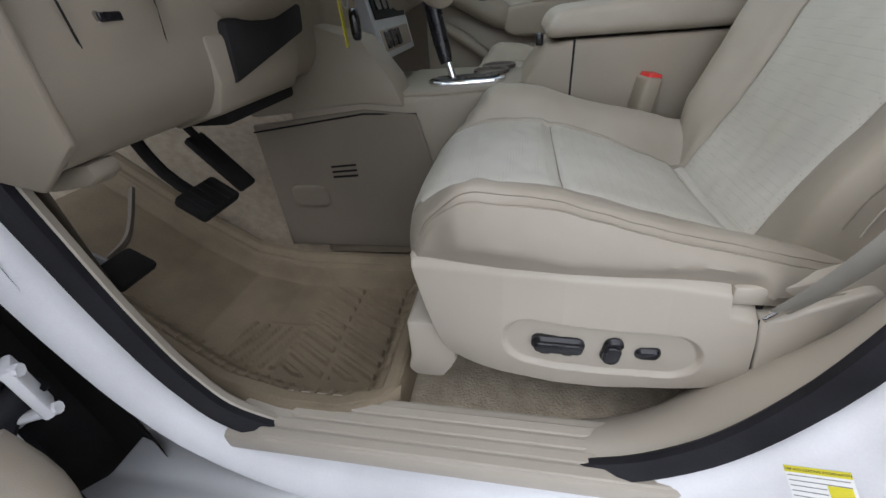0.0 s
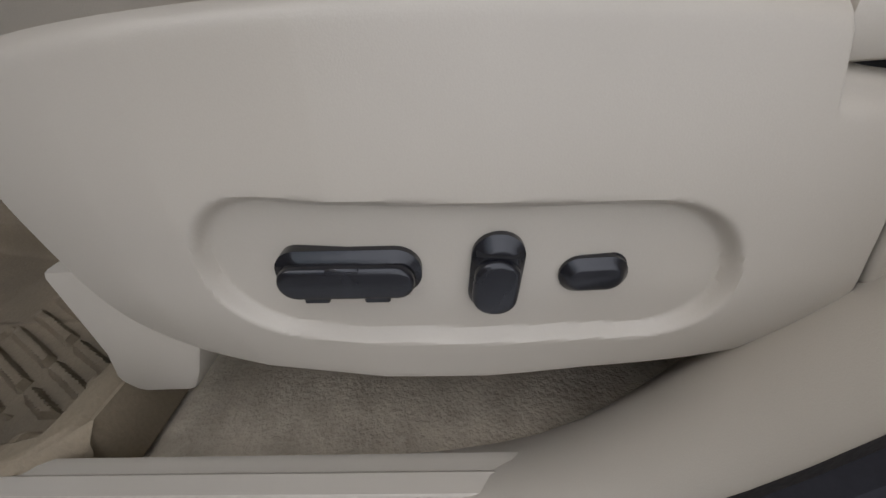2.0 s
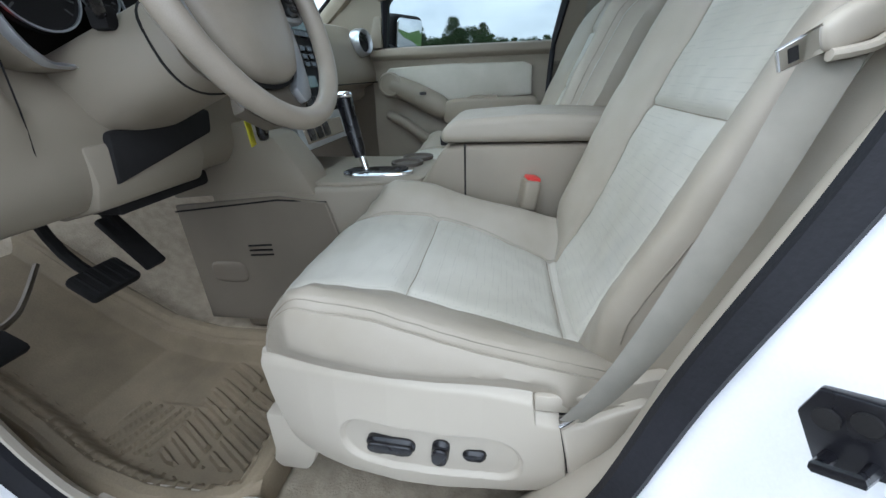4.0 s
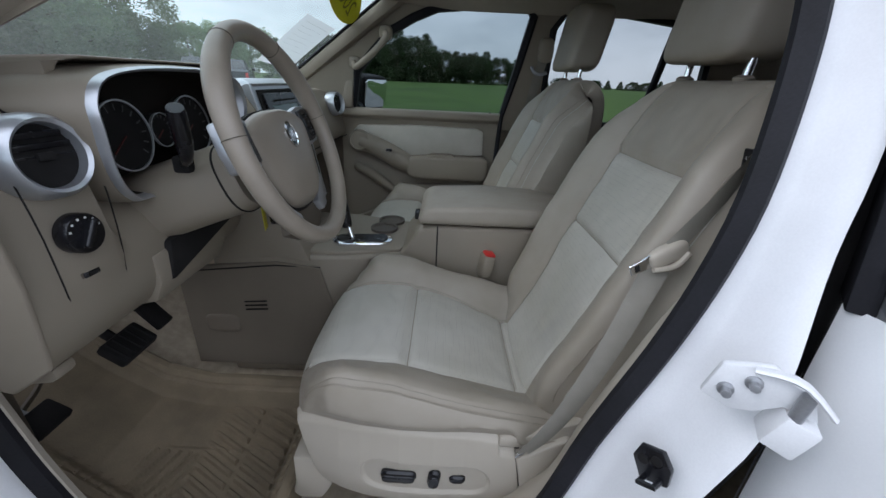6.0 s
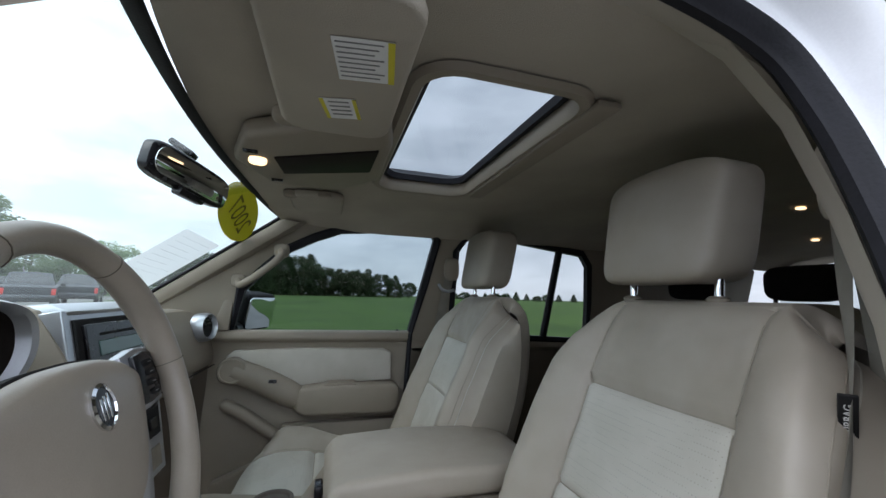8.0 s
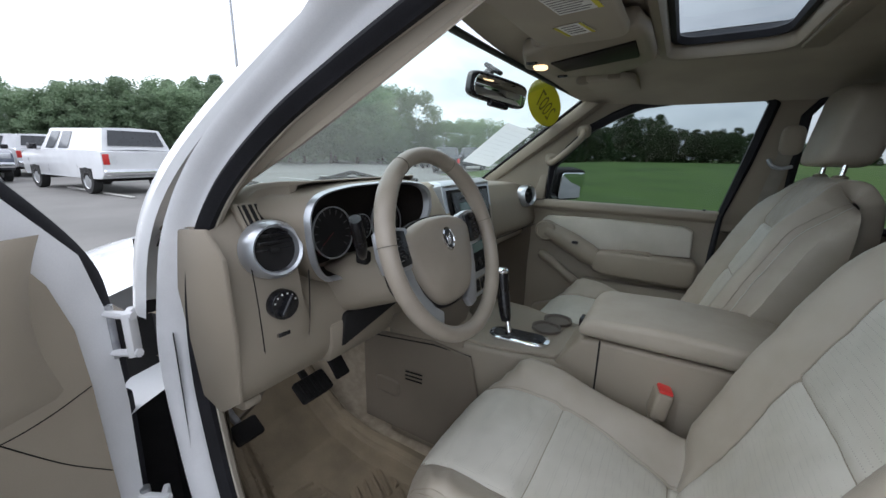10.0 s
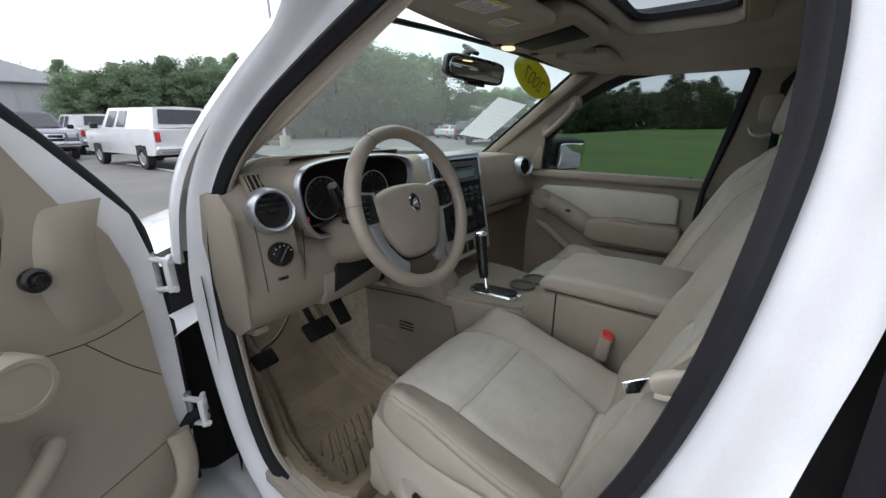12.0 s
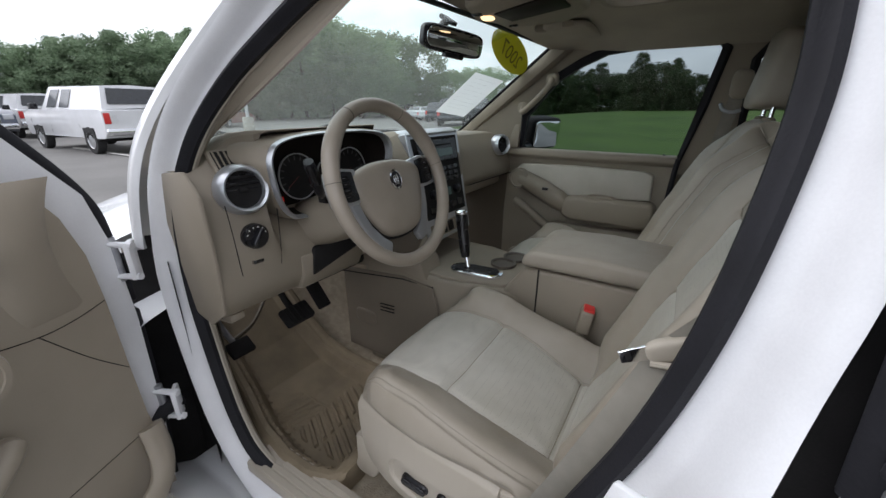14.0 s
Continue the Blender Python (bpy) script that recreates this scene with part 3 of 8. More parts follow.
# rear rail with the shade's moulded lip
part("shade_lip", box(SUN[1] + 0.012, SUN[1] + 0.055, SUN[2] - 0.01, SUN[3] - 0.02, 1.600, 1.612, 0.005), TRIM, sunroof, "moulded beige shade lip")

# floor, toe board, tunnel side and rear of the cabin
floor_rows = []
for x, z in ((-1.0, 0.86), (-0.78, 0.70), (-0.60, 0.54), (-0.48, 0.46), (-0.36, 0.432), (-0.1, 0.43), (0.2, 0.43), (0.6, 0.44), (1.0, 0.44), (2.7, 0.50)):
    floor_rows.append([(x, y, z + (0.02 if abs(y) > 0.66 else 0) + (0.024 if y < -0.45 and -0.05 < x < 0.7 else 0)) for y in (-0.70, -0.66, -0.5, -0.3, -0.1, 0.1, 0.3, 0.6, 0.80)])
floor = link("floor", grid_mesh(floor_rows), CARPET)
tagged(floor, "tan carpeted cabin floor", "floor", kind="structure")
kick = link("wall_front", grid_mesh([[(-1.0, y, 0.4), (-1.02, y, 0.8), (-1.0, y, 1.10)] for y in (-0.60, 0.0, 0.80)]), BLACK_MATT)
tagged(kick, "dark bulkhead behind the dashboard", "wall", kind="structure")
# kick panels and rear walls: beige trim, darkened in colour to give their shade
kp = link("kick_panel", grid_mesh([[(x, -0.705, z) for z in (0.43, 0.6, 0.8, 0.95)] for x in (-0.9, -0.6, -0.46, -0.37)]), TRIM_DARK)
tagged(kp, "plastic kick panel beside the pedals, footwell shade put into its beige", "panel", kind="structure")
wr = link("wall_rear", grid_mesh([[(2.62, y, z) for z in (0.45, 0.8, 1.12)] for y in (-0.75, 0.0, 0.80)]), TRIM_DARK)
tagged(wr, "tailgate trim, rear cabin shade put into its colour", "wall", kind="structure")
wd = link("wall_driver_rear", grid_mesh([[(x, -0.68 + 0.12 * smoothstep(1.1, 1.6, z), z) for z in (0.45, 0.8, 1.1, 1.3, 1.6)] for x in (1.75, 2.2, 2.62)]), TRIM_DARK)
tagged(wd, "beige rear quarter trim, darkened in colour for cabin shade", "wall", kind="structure")
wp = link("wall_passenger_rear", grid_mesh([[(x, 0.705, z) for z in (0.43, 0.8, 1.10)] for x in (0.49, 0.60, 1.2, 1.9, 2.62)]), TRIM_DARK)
tagged(wp, "beige rear passenger door trim, darkened in colour for cabin shade", "wall", kind="structure")
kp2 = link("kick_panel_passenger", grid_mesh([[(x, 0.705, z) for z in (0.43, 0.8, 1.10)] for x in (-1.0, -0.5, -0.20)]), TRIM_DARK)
tagged(kp2, "plastic passenger kick panel, footwell shade put into its beige", "panel", kind="structure")

# added panel that blocks light from the open rear door side
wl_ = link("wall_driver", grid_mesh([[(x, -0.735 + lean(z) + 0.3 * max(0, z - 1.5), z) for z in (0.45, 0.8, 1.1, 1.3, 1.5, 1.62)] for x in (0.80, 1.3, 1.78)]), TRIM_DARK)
tagged(wl_, "dark panel added to keep light out of the cabin behind the pillar", "wall", kind="structure")

# driver's B-pillar trim and seat belt tower
bp = thing("pillar_b_driver", "beige plastic pillar trim behind the driver's seat", "pillar", kind="structure")
rows = []
for x, z in ((0.385, 0.50), (0.455, 0.66), (0.52, 0.84), (0.578, 1.01), (0.610, 1.15), (0.628, 1.30), (0.628, 1.40), (0.61, 1.50), (0.56, 1.575), (0.48, 1.612), (0.36, 1.628)):
    rows.append([(a_, b_ + lean(c_), c_) for a_, b_, c_ in [(x - 0.004, -0.722, z), (x + 0.006, -0.712, z), (x + 0.012, -0.702, z), (x + 0.020, -0.696, z)]])
part("pillar_trim", grid_mesh(rows), SHIELD, bp)
sill_p = thing("sill_plate", "beige ribbed plastic sill plate", "sill", kind="structure")
part("plate", box(-0.272, 0.425, -0.764, -0.672, 0.460, 0.496, 0.008), SHIELD, sill_p)
for k in range(4):
    yy = -0.750 + 0.0185 * k
    part("rib", prism(round_rect(-0.22 + 0.02 * k, 0.352 + 0.007 * k, yy - 0.0075, yy + 0.0075, 0.007, 3), "z", 0.494, 0.4985, 0.0015, 1), SHIELD, sill_p)


# ---- seats ----
def lerp_table(tab, s):
    for (a, *p), (b, *q) in zip(tab, tab[1:]):
        if s <= b:
            t = (s - a) / (b - a)
            return [u + (v - u) * t for u, v in zip(p, q)]
    return list(tab[-1][1:])


def seam_dip(d, width=0.006, depth=0.006):
    return -depth * math.exp(-(d / width) ** 2)


def column(grid, jf, i0, i1):
    """A line of points along a grid's rows at a fractional column."""
    j = int(jf)
    f = jf - j
    return [r[j].lerp(r[j + 1], f) for r in grid[i0:i1]]


def bowed(x):
    """The seat shield bows out in plan, most beside the first switch."""
    return float(np.interp(x, [-0.012, 0.02, 0.06, 0.10, 0.14, 0.21, 0.27, 0.325, 0.38, 0.44, 0.52, 0.60], [-0.628, -0.638, -0.650, -0.662, -0.671, -0.679, -0.679, -0.675, -0.674, -0.672, -0.652, -0.620]))


def make_seat(name, label, group):
    """A bucket seat about y = 0 with its cushion, back, head restraint and shields."""
    seat = thing(name, label, "seat", group)
    # cushion: s runs from under the nose over the top to the rear, w across
    prof = spline([(0.030, 0, 0.650), (0.004, 0, 0.68), (-0.006, 0, 0.722), (0.004, 0, 0.766), (0.035, 0, 0.797), (0.085, 0, 0.808), (0.15, 0, 0.808), (0.205, 0, 0.803), (0.30, 0, 0.777), (0.38, 0, 0.749), (0.432, 0, 0.731), (0.50, 0, 0.717), (0.56, 0, 0.71)], 121)
    half = spline([(0, 0, -0.006), (0.05, 0, -0.005), (0.10, 0, -0.003), (0.147, 0, 0.002), (0.183, 0, 0.014), (0.215, 0, 0.021), (0.243, 0, 0.010), (0.257, 0, -0.022), (0.258, 0, -0.060), (0.246, 0, -0.096), (0.222, 0, -0.118)], 55)
    lat = [Vector((-q.x, 0, q.z)) for q in half[:0:-1]] + half
    JI, JE = 16, 30.5
    mid = len(half) - 1
    groups = {k: bmesh.new() for k in ("front_panel", "rear_panel", "rear_strip", "bolster")}
    pts, tags = [], []
    for p in prof:
        row, tg = [], []
        nose = smoothstep(0.07, -0.006, p.x)
        edge_y = 0.147 - 0.02 * smoothstep(0.25, 0.5, p.x)
        for j, q in enumerate(lat):
            jj = abs(j - mid)
            e = abs(q.x) / 0.247
            ay = abs(q.x) * edge_y / 0.147 if jj <= JI else edge_y + (abs(q.x) - 0.147) * (0.247 - edge_y) / 0.100
            y = math.copysign(ay, q.x) * (1 - 0.09 * nose * e * e - 0.06 * smoothstep(0.15, 0.02, p.x) * e ** 4)
            y *= 1 - 0.04 * smoothstep(0.36, 0.46, p.x) * min(1.0, e) ** 3
            x = p.x + 0.035 * e ** 3 * smoothstep(0.16, 0.0, p.x)
            fall = max(0.0, 0.808 - p.z) if p.x < 0.08 else 0.0
            side = -min(0.0, q.z)
            rise_ = max(0.0, q.z) * smoothstep(0.0, 0.10, p.x) * (1 + 0.6 * smoothstep(0.30, 0.12, p.x))
            drop = (fall ** 4 + side ** 4) ** 0.25 if p.x < 0.08 else side
            z = (0.808 if p.x < 0.08 else p.z) - drop + rise_
            z += 0.026 * smoothstep(0.13, 0.18, y) * (1 - smoothstep(0.20, 0.25, y)) * smoothstep(0.02, 0.12, p.x)
            z += 0.014 * smoothstep(0.28, 0.42, p.x) * smoothstep(0.15, 0.21, ay)
            top = (p.z > 0.715 or p.x > 0.1) and jj < 33
            if top:
                if p.x > 0.02:
                    z += seam_dip((jj - JI) * 0.0083, 0.007, 0.008)
                if jj <= JI:
                    z += seam_dip(p.x - 0.21, 0.007, 0.008) + seam_dip(p.x - 0.435, 0.007, 0.008)
                    cell = math.sin(math.pi * min(1, max(0, (p.x - 0.03) / 0.18))) if p.x < 0.21 else math.sin(math.pi * min(1, (p.x - 0.21) / 0.225))
                    z += 0.008 * cell * math.cos(math.pi * y / (2 * edge_y))
            if p.x > 0.0:
                z += seam_dip((jj - JE) * 0.008, 0.006, 0.006)
            if top and jj > JI:
                z += 0.0035 * smoothstep(0.16, 0.03, p.x) * math.sin(x * 170 + y * 90) * math.exp(-((abs(y) - 0.19) / 0.03) ** 2)
            z += (0.0026 * noise.noise((x * 16, y * 13, z * 13)) + 0.0014 * noise.noise((x * 42, y * 30, 3))) * (1 - smoothstep(0.0, 0.05, side))
            shelf = float(np.interp(x, [-0.02, 0.04, 0.12, 0.20, 0.28, 0.34, 0.40, 0.46, 0.56], [0.676, 0.720, 0.735, 0.738, 0.735, 0.731, 0.728, 0.738, 0.75]))
            if z < shelf and side > 0.03:
                z = shelf + 0.1 * (z - shelf)
            if e > 0.75:
                limit = -(bowed(x) + 0.415) - 0.019 + 0.028 * smoothstep(0.730, 0.800, z) + 0.04 * smoothstep(0.785, 0.84, z) + 0.05 * smoothstep(0.40, 0.46, x)
                y = math.copysign(min(abs(y), limit), y)
            row.append(Vector((x, y, z)))
            tg.append((p.x, jj <= JI and (p.z > 0.715 or p.x > 0.1)))
        pts.append(row)
        tags.append(tg)
    for i in range(len(pts) - 1):
        for j in range(len(lat) - 1):
            xm = (tags[i][j][0] + tags[i + 1][j][0]) / 2
            ins = tags[i][j][1] and tags[i][j + 1][1] and (xm > 0.04 or pts[i][j].z > 0.75)
            key = "bolster" if not ins else "front_panel" if xm < 0.21 else "rear_panel" if xm < 0.435 else "rear_strip"
            b = groups[key]
            b.faces.new([b.verts.new(c) for c in (pts[i][j], pts[i + 1][j], pts[i + 1][j + 1], pts[i][j + 1])])
    cushion = new("cushion")
    cushion.parent = seat
    for key, b in groups.items():
        bmesh.ops.remove_doubles(b, verts=b.verts, dist=1e-6)
        part(key, b, TAUPE if key == "bolster" else IVORY if key != "rear_strip" else IVORY_PLAIN, cushion, "taupe leather bolster" if key == "bolster" else "ivory perforated leather panel")
    first = min(i for i, p in enumerate(prof) if p.z > 0.765)
    for sgn in (-1, 1):
        for dj in (-0.9, 0.9):
            part("stitch_line", tube([p + Vector((0, 0, 0.0006)) for p in column(pts, mid + sgn * (JE + dj), first, len(pts) - 4)], 0.0007, 5), STITCH, cushion)
        part("seam_cord", tube(column(pts, mid + sgn * (JI + 0.4), first, len(pts) - 4), 0.0012, 5), STITCH, cushion)
    for xs_ in (0.21, 0.435):
        i = min(range(len(prof)), key=lambda q: abs(prof[q].x - xs_) + (9 if prof[q].z < 0.715 and prof[q].x < 0.1 else 0))
        part("seam_cord", tube([p + Vector((0, 0, 0.0002)) for p in pts[i][mid - JI:mid + JI + 1]], 0.0012, 5), STITCH, cushion)
    # back: t runs up the front face, over the top and down behind
    axis = spline([(0.440, 0, 0.700), (0.470, 0, 0.775), (0.514, 0, 0.88), (0.563, 0, 1.005), (0.600, 0, 1.09), (0.641, 0, 1.18), (0.678, 0, 1.252), (0.712, 0, 1.305), (0.748, 0, 1.320), (0.785, 0, 1.306), (0.802, 0, 1.24), (0.785, 0, 1.08), (0.745, 0, 0.93), (0.695, 0, 0.78), (0.67, 0, 0.70)], 170)
    groups = {k: bmesh.new() for k in ("top_panel", "upper_panel", "lower_panel", "side_panel")}
    halfw = [(0.70, 0.222), (0.78, 0.238), (0.93, 0.258), (1.03, 0.262), (1.12, 0.256), (1.19, 0.247), (1.24, 0.233), (1.275, 0.215), (1.30, 0.190), (1.322, 0.165)]
    nh, KI = 52, 24
    nv = 2 * nh
    rows, tags = [], []
    for k, p in enumerate(axis):
        front = k < len(axis) * 0.52
        w = lerp_table(halfw, p.z)[0]
        a = axis[max(k - 1, 0)]
        b = axis[min(k + 1, len(axis) - 1)]
        d = (b - a).normalized()
        nrm = Vector((-d.z, 0, d.x))
        edge_y = 0.120 + 0.007 * smoothstep(0.85, 1.0, p.z)
        row, tg = [], []
        for j in range(nv + 1):
            jj = abs(j - nh)
            ay = edge_y * jj / KI if jj <= KI else edge_y + (w - edge_y) * (jj - KI) / (nh - KI)
            y = ay if j > nh else -ay
            e = ay / w
            o = 0.0
            if front:
                amp = smoothstep(0.72, 0.83, p.z) * (1 - smoothstep(1.18, 1.31, p.z))
                o += 0.034 * amp * smoothstep(0.42, 0.78, e) - 0.012 * amp * (1 - e)
                o -= 0.075 * smoothstep(0.80, 1.0, e) ** 1.3
                o += seam_dip(ay - edge_y, 0.006, 0.007 if p.z < 1.18 else 0.004)
                if jj <= KI:
                    o += seam_dip(p.z - 1.018, 0.006, 0.007) + seam_dip(p.z - 1.18, 0.006, 0.007)
                    mm = math.sin(math.pi * min(1, max(0, (p.z - 0.785) / 0.233))) if p.z < 1.018 else math.sin(math.pi * min(1, (p.z - 1.018) / 0.162))
                    o += 0.007 * mm * math.cos(math.pi * y / (2 * edge_y))
                o += seam_dip(ay - w * 0.93, 0.005, 0.005) * (p.z > 0.78)
                o += 0.003 * noise.noise((p.z * 13, y * 15, 7)) + 0.0014 * noise.noise((p.z * 40, y * 36, 1))
            else:
                o -= 0.05 * smoothstep(0.82, 1.0, e)
            row.append(p + nrm * o + Vector((0, y, 0)))
            tg.append((p.z, jj <= KI and front))
        rows.append(row)
        tags.append(tg)
    for i in range(len(rows) - 1):
        for j in range(nv):
            zm = (tags[i][j][0] + tags[i + 1][j][0]) / 2
            ins = tags[i][j][1] and tags[i][j + 1][1] and tags[i + 1][j][1]
            key = "side_panel" if not ins else "lower_panel" if zm < 1.018 else "upper_panel" if zm < 1.18 else "top_panel"
            b = groups[key]
            b.faces.new([b.verts.new(c) for c in (rows[i][j], rows[i + 1][j], rows[i + 1][j + 1], rows[i][j + 1])])
    # close the two sides between front and rear
    n2 = len(rows)
    h = int(n2 * 0.52)
    for j in (0, nv):
        b = groups["side_panel"]
        for i in range(h - 1):
            f0, f1 = rows[i][j], rows[i + 1][j]
            zt0, zt1 = f0.z, f1.z
            r0 = min(range(h, n2), key=lambda q: abs(rows[q][j].z - zt0))
            r1 = min(range(h, n2), key=lambda q: abs(rows[q][j].z - zt1))
            b0, b1 = rows[r0][j], rows[r1][j]
            mid0 = f0.lerp(b0, 0.5) + Vector((0, math.copysign(0.006, f0.y), 0))
            mid1 = f1.lerp(b1, 0.5) + Vector((0, math.copysign(0.006, f1.y), 0))
            for quad in ((f0, f1, mid1, mid0), (mid0, mid1, b1, b0)):
                b.faces.new([b.verts.new(c) for c in quad])
    back = new("backrest")
    back.parent = seat
    for key, b in groups.items():
        bmesh.ops.remove_doubles(b, verts=b.verts, dist=1e-5)
        ivory = key in ("upper_panel", "lower_panel")
        part(key, b, IVORY_STAINED if key == "lower_panel" else IVORY if ivory else TAUPE, back, "ivory perforated leather panel" if ivory else "taupe leather panel")
    low = min(i for i, p in enumerate(axis) if p.z > 0.785)
    hi = min(i for i, p in enumerate(axis) if p.z > 1.175)
    je = (KI + (nh - KI) * 0.80)
    for sgn in (-1, 1):
        for dj in (-0.55, 0.7):
            part("stitch_line", tube([p + Vector((-0.0008, 0, 0)) for p in column(rows, nh + sgn * (je + dj), low, h - 4)], 0.0010, 5), IVORY_PLAIN if dj > 0 else STITCH, back)
        part("seam_cord", tube(column(rows, nh + sgn * (KI + 0.3), low, hi), 0.0012, 5), STITCH, back)
        part("seam_cord", tube(column(rows, nh + sgn * (KI + 0.3), hi, h - 6), 0.0013, 5), STITCH, back)
    for zs in (1.018, 1.18):
        i = min(range(h), key=lambda q: abs(axis[q].z - zs))
        part("seam_cord", tube(rows[i][nh - KI:nh + KI + 1], 0.0012, 5), STITCH, back)
    # head restraint
    rest = new("headrest")
    rest.parent = seat
    HX, HY, HZ = 0.762, 0.062, 1.445
    bm = superegg(HX, HY, HZ, 0.056, 0.122, 0.098, 6.5, 36, 64)
    for v in bm.verts:
        v.co.x += 0.018 * ((v.co.z - HZ) / 0.1) + 0.02 * ((v.co.y - HY) / 0.14) ** 2
        v.co.y += (v.co.y - HY) * 0.04 * (v.co.z - HZ) / 0.1
        v.co.z += 0.012 * (1 - ((v.co.y - HY) / 0.14) ** 2) * (v.co.z > HZ + 0.06)
        v.co += Vector((1, 1, 1)) * 0.0022 * noise.noise(v.co * 14)
    part("pad", bm, TAUPE, rest, "taupe leather pad")
    for sy in (-1, 1):
        part("post", tube([(0.752, 0.052 + sy * 0.085, 1.29), (0.760, 0.052 + sy * 0.085, 1.40)], 0.0065, 12), CHROME, rest, "chrome post")
        part("collar", lathe([(0.016, 0), (0.016, 0.008), (0.010, 0.012)], 16, Matrix.Translation((0.752, 0.052 + sy * 0.085, 1.316))), TRIM, rest)
    return seat


driver = make_seat("bucket_seat", "taupe and ivory leather driver's seat, worn and stained", "front seats")
passenger = copy_thing(driver, pose(-0.035, 0.345, 0.0))
passenger.name = "bucket_seat"
tagged(passenger, "taupe and ivory leather passenger seat with tall headrest")
for ob in passenger.children_recursive:
    if ob.name.startswith("lower_panel"):
        ob.data = ob.data.copy()
        ob.data.materials[0] = IVORY
driver.matrix_basis = pose(0, -0.415, 0)

# power seat shield on the door side of the driver's seat
def shield_y(x, z):
    """The shield's outer face: bowed out in its middle, tucked in at top and bottom."""
    return bowed(x) + 0.012 * smoothstep(0.66, 0.770, z) + 0.020 * smoothstep(0.63, 0.52, z)


shield = new("seat_shield")
shield.parent = driver
shield.matrix_parent_inverse = driver.matrix_basis.inverted()
top_edge = [(p.x, p.z) for p in spline([(0.016, 0, 0.730), (0.05, 0, 0.738), (0.12, 0, 0.747), (0.20, 0, 0.750), (0.28, 0, 0.747), (0.34, 0, 0.741), (0.388, 0, 0.734)], 40)]
low_edge = [(p.x, p.z) for p in spline([(0.016, 0, 0.726), (0.030, 0, 0.676), (0.046, 0, 0.620), (0.064, 0, 0.576), (0.110, 0, 0.559), (0.18, 0, 0.553), (0.25, 0, 0.549), (0.32, 0, 0.549), (0.38, 0, 0.557), (0.428, 0, 0.582)], 60)]
OVC, OVW, OVH, OVR = (0.258, 0.637), 0.232, 0.075, 0.037


def top_z(x):
    return float(np.interp(x, [a for a, b in top_edge] + [0.393, 0.428], [b for a, b in top_edge] + [0.709, 0.703]))


def low_z(x):
    return float(np.interp(x, [a for a, b in low_edge], [b for a, b in low_edge]))


def recess(x, z):
    """How deep the switch oval lies."""
    z = z + 0.075 * (x - OVC[0])
    ax, az = abs(x - OVC[0]) - (OVW / 2 - OVR), abs(z - OVC[1]) - (OVH / 2 - OVR)
    d = math.hypot(max(ax, 0), max(az, 0)) + min(max(ax, az), 0) - OVR
    return 0.008 * smoothstep(0.003, -0.0035, d)


rows = []
for i in range(241):
    x = 0.016 + 0.412 * i / 240
    zt, zl = top_z(x), low_z(x)
    row = [Vector((x + 0.004, shield_y(x, zt) + 0.045, zt + 0.002)), Vector((x, shield_y(x, zt) + 0.014, zt + 0.004))]
    for j in range(121):
        z = zt + (zl - zt) * j / 120
        edge = 0.008 * math.exp(-((z - zt) / 0.006) ** 2) + 0.008 * math.exp(-((z - zl) / 0.006) ** 2)
        row.append(Vector((x, shield_y(x, z) + recess(x, z) + edge, z)))
    row.append(Vector((x, shield_y(x, zl) + 0.05, zl + 0.004)))
    for v in row:
        v.x += float(np.interp(v.z, [0.59, 0.61, 0.654, 0.70], [0.012, 0.001, -0.006, -0.014])) * smoothstep(0.36, 0.428, x)
    rows.append(row)
part("shell", grid_mesh(rows), SHIELD, shield, "beige moulded shield with an oval switch recess")
part("foot_cover", prism([(-0.002, 0.62), (0.060, 0.62), (0.070, 0.545), (0.058, 0.520), (0.045, 0.500), (0.000, 0.500), (-0.012, 0.515), (-0.004, 0.545)], "y", -0.628, -0.55, 0.006), SHIELD, shield)
# belt slot, its roof and ledge, and the recliner cover behind the split line
part("rear_shell", prism([(0.415, 0.698), (0.45, 0.702), (0.50, 0.738), (0.545, 0.765), (0.575, 0.75), (0.572, 0.64), (0.53, 0.588), (0.46, 0.564), (0.415, 0.570)], "y", -0.664, -0.60, 0.006, 2), SHIELD, shield)
part("recliner_cover", prism([(0.4148, 0.6985), (0.437, 0.707), (0.453, 0.719), (0.471, 0.731), (0.497, 0.746), (0.506, 0.744), (0.512, 0.732), (0.515, 0.70), (0.515, 0.64), (0.505, 0.606), (0.493, 0.595), (0.465, 0.586), (0.443, 0.589), (0.433, 0.607), (0.4248, 0.65)], "y", -0.674, -0.63, 0.004, 3), SHIELD, shield, "separate beige recliner cover")
part("split_line", tube([(0.4145, -0.669, 0.6985), (0.4245, -0.669, 0.65), (0.4325, -0.669, 0.607), (0.444, -0.667, 0.5875), (0.465, -0.666, 0.584), (0.494, -0.666, 0.593)], 0.0008, 5), BLACK_MATT, shield)
part("anchor_slot", box(0.389, 0.424, -0.655, -0.60, 0.7005, 0.7115, 0.002), BLACK_MATT, shield, "black belt anchor slot")
part("rear_flange", prism([(0.384, 0.711), (0.384, 0.735), (0.415, 0.735), (0.44, 0.740), (0.478, 0.760), (0.507, 0.772), (0.545, 0.783), (0.60, 0.80), (0.60, 0.72), (0.51, 0.71), (0.45, 0.705), (0.426, 0.711)], "y", -0.662, -0.644, 0.004, 2), SHIELD, shield)

# switches
SWS = Matrix.Scale(0.87, 4)


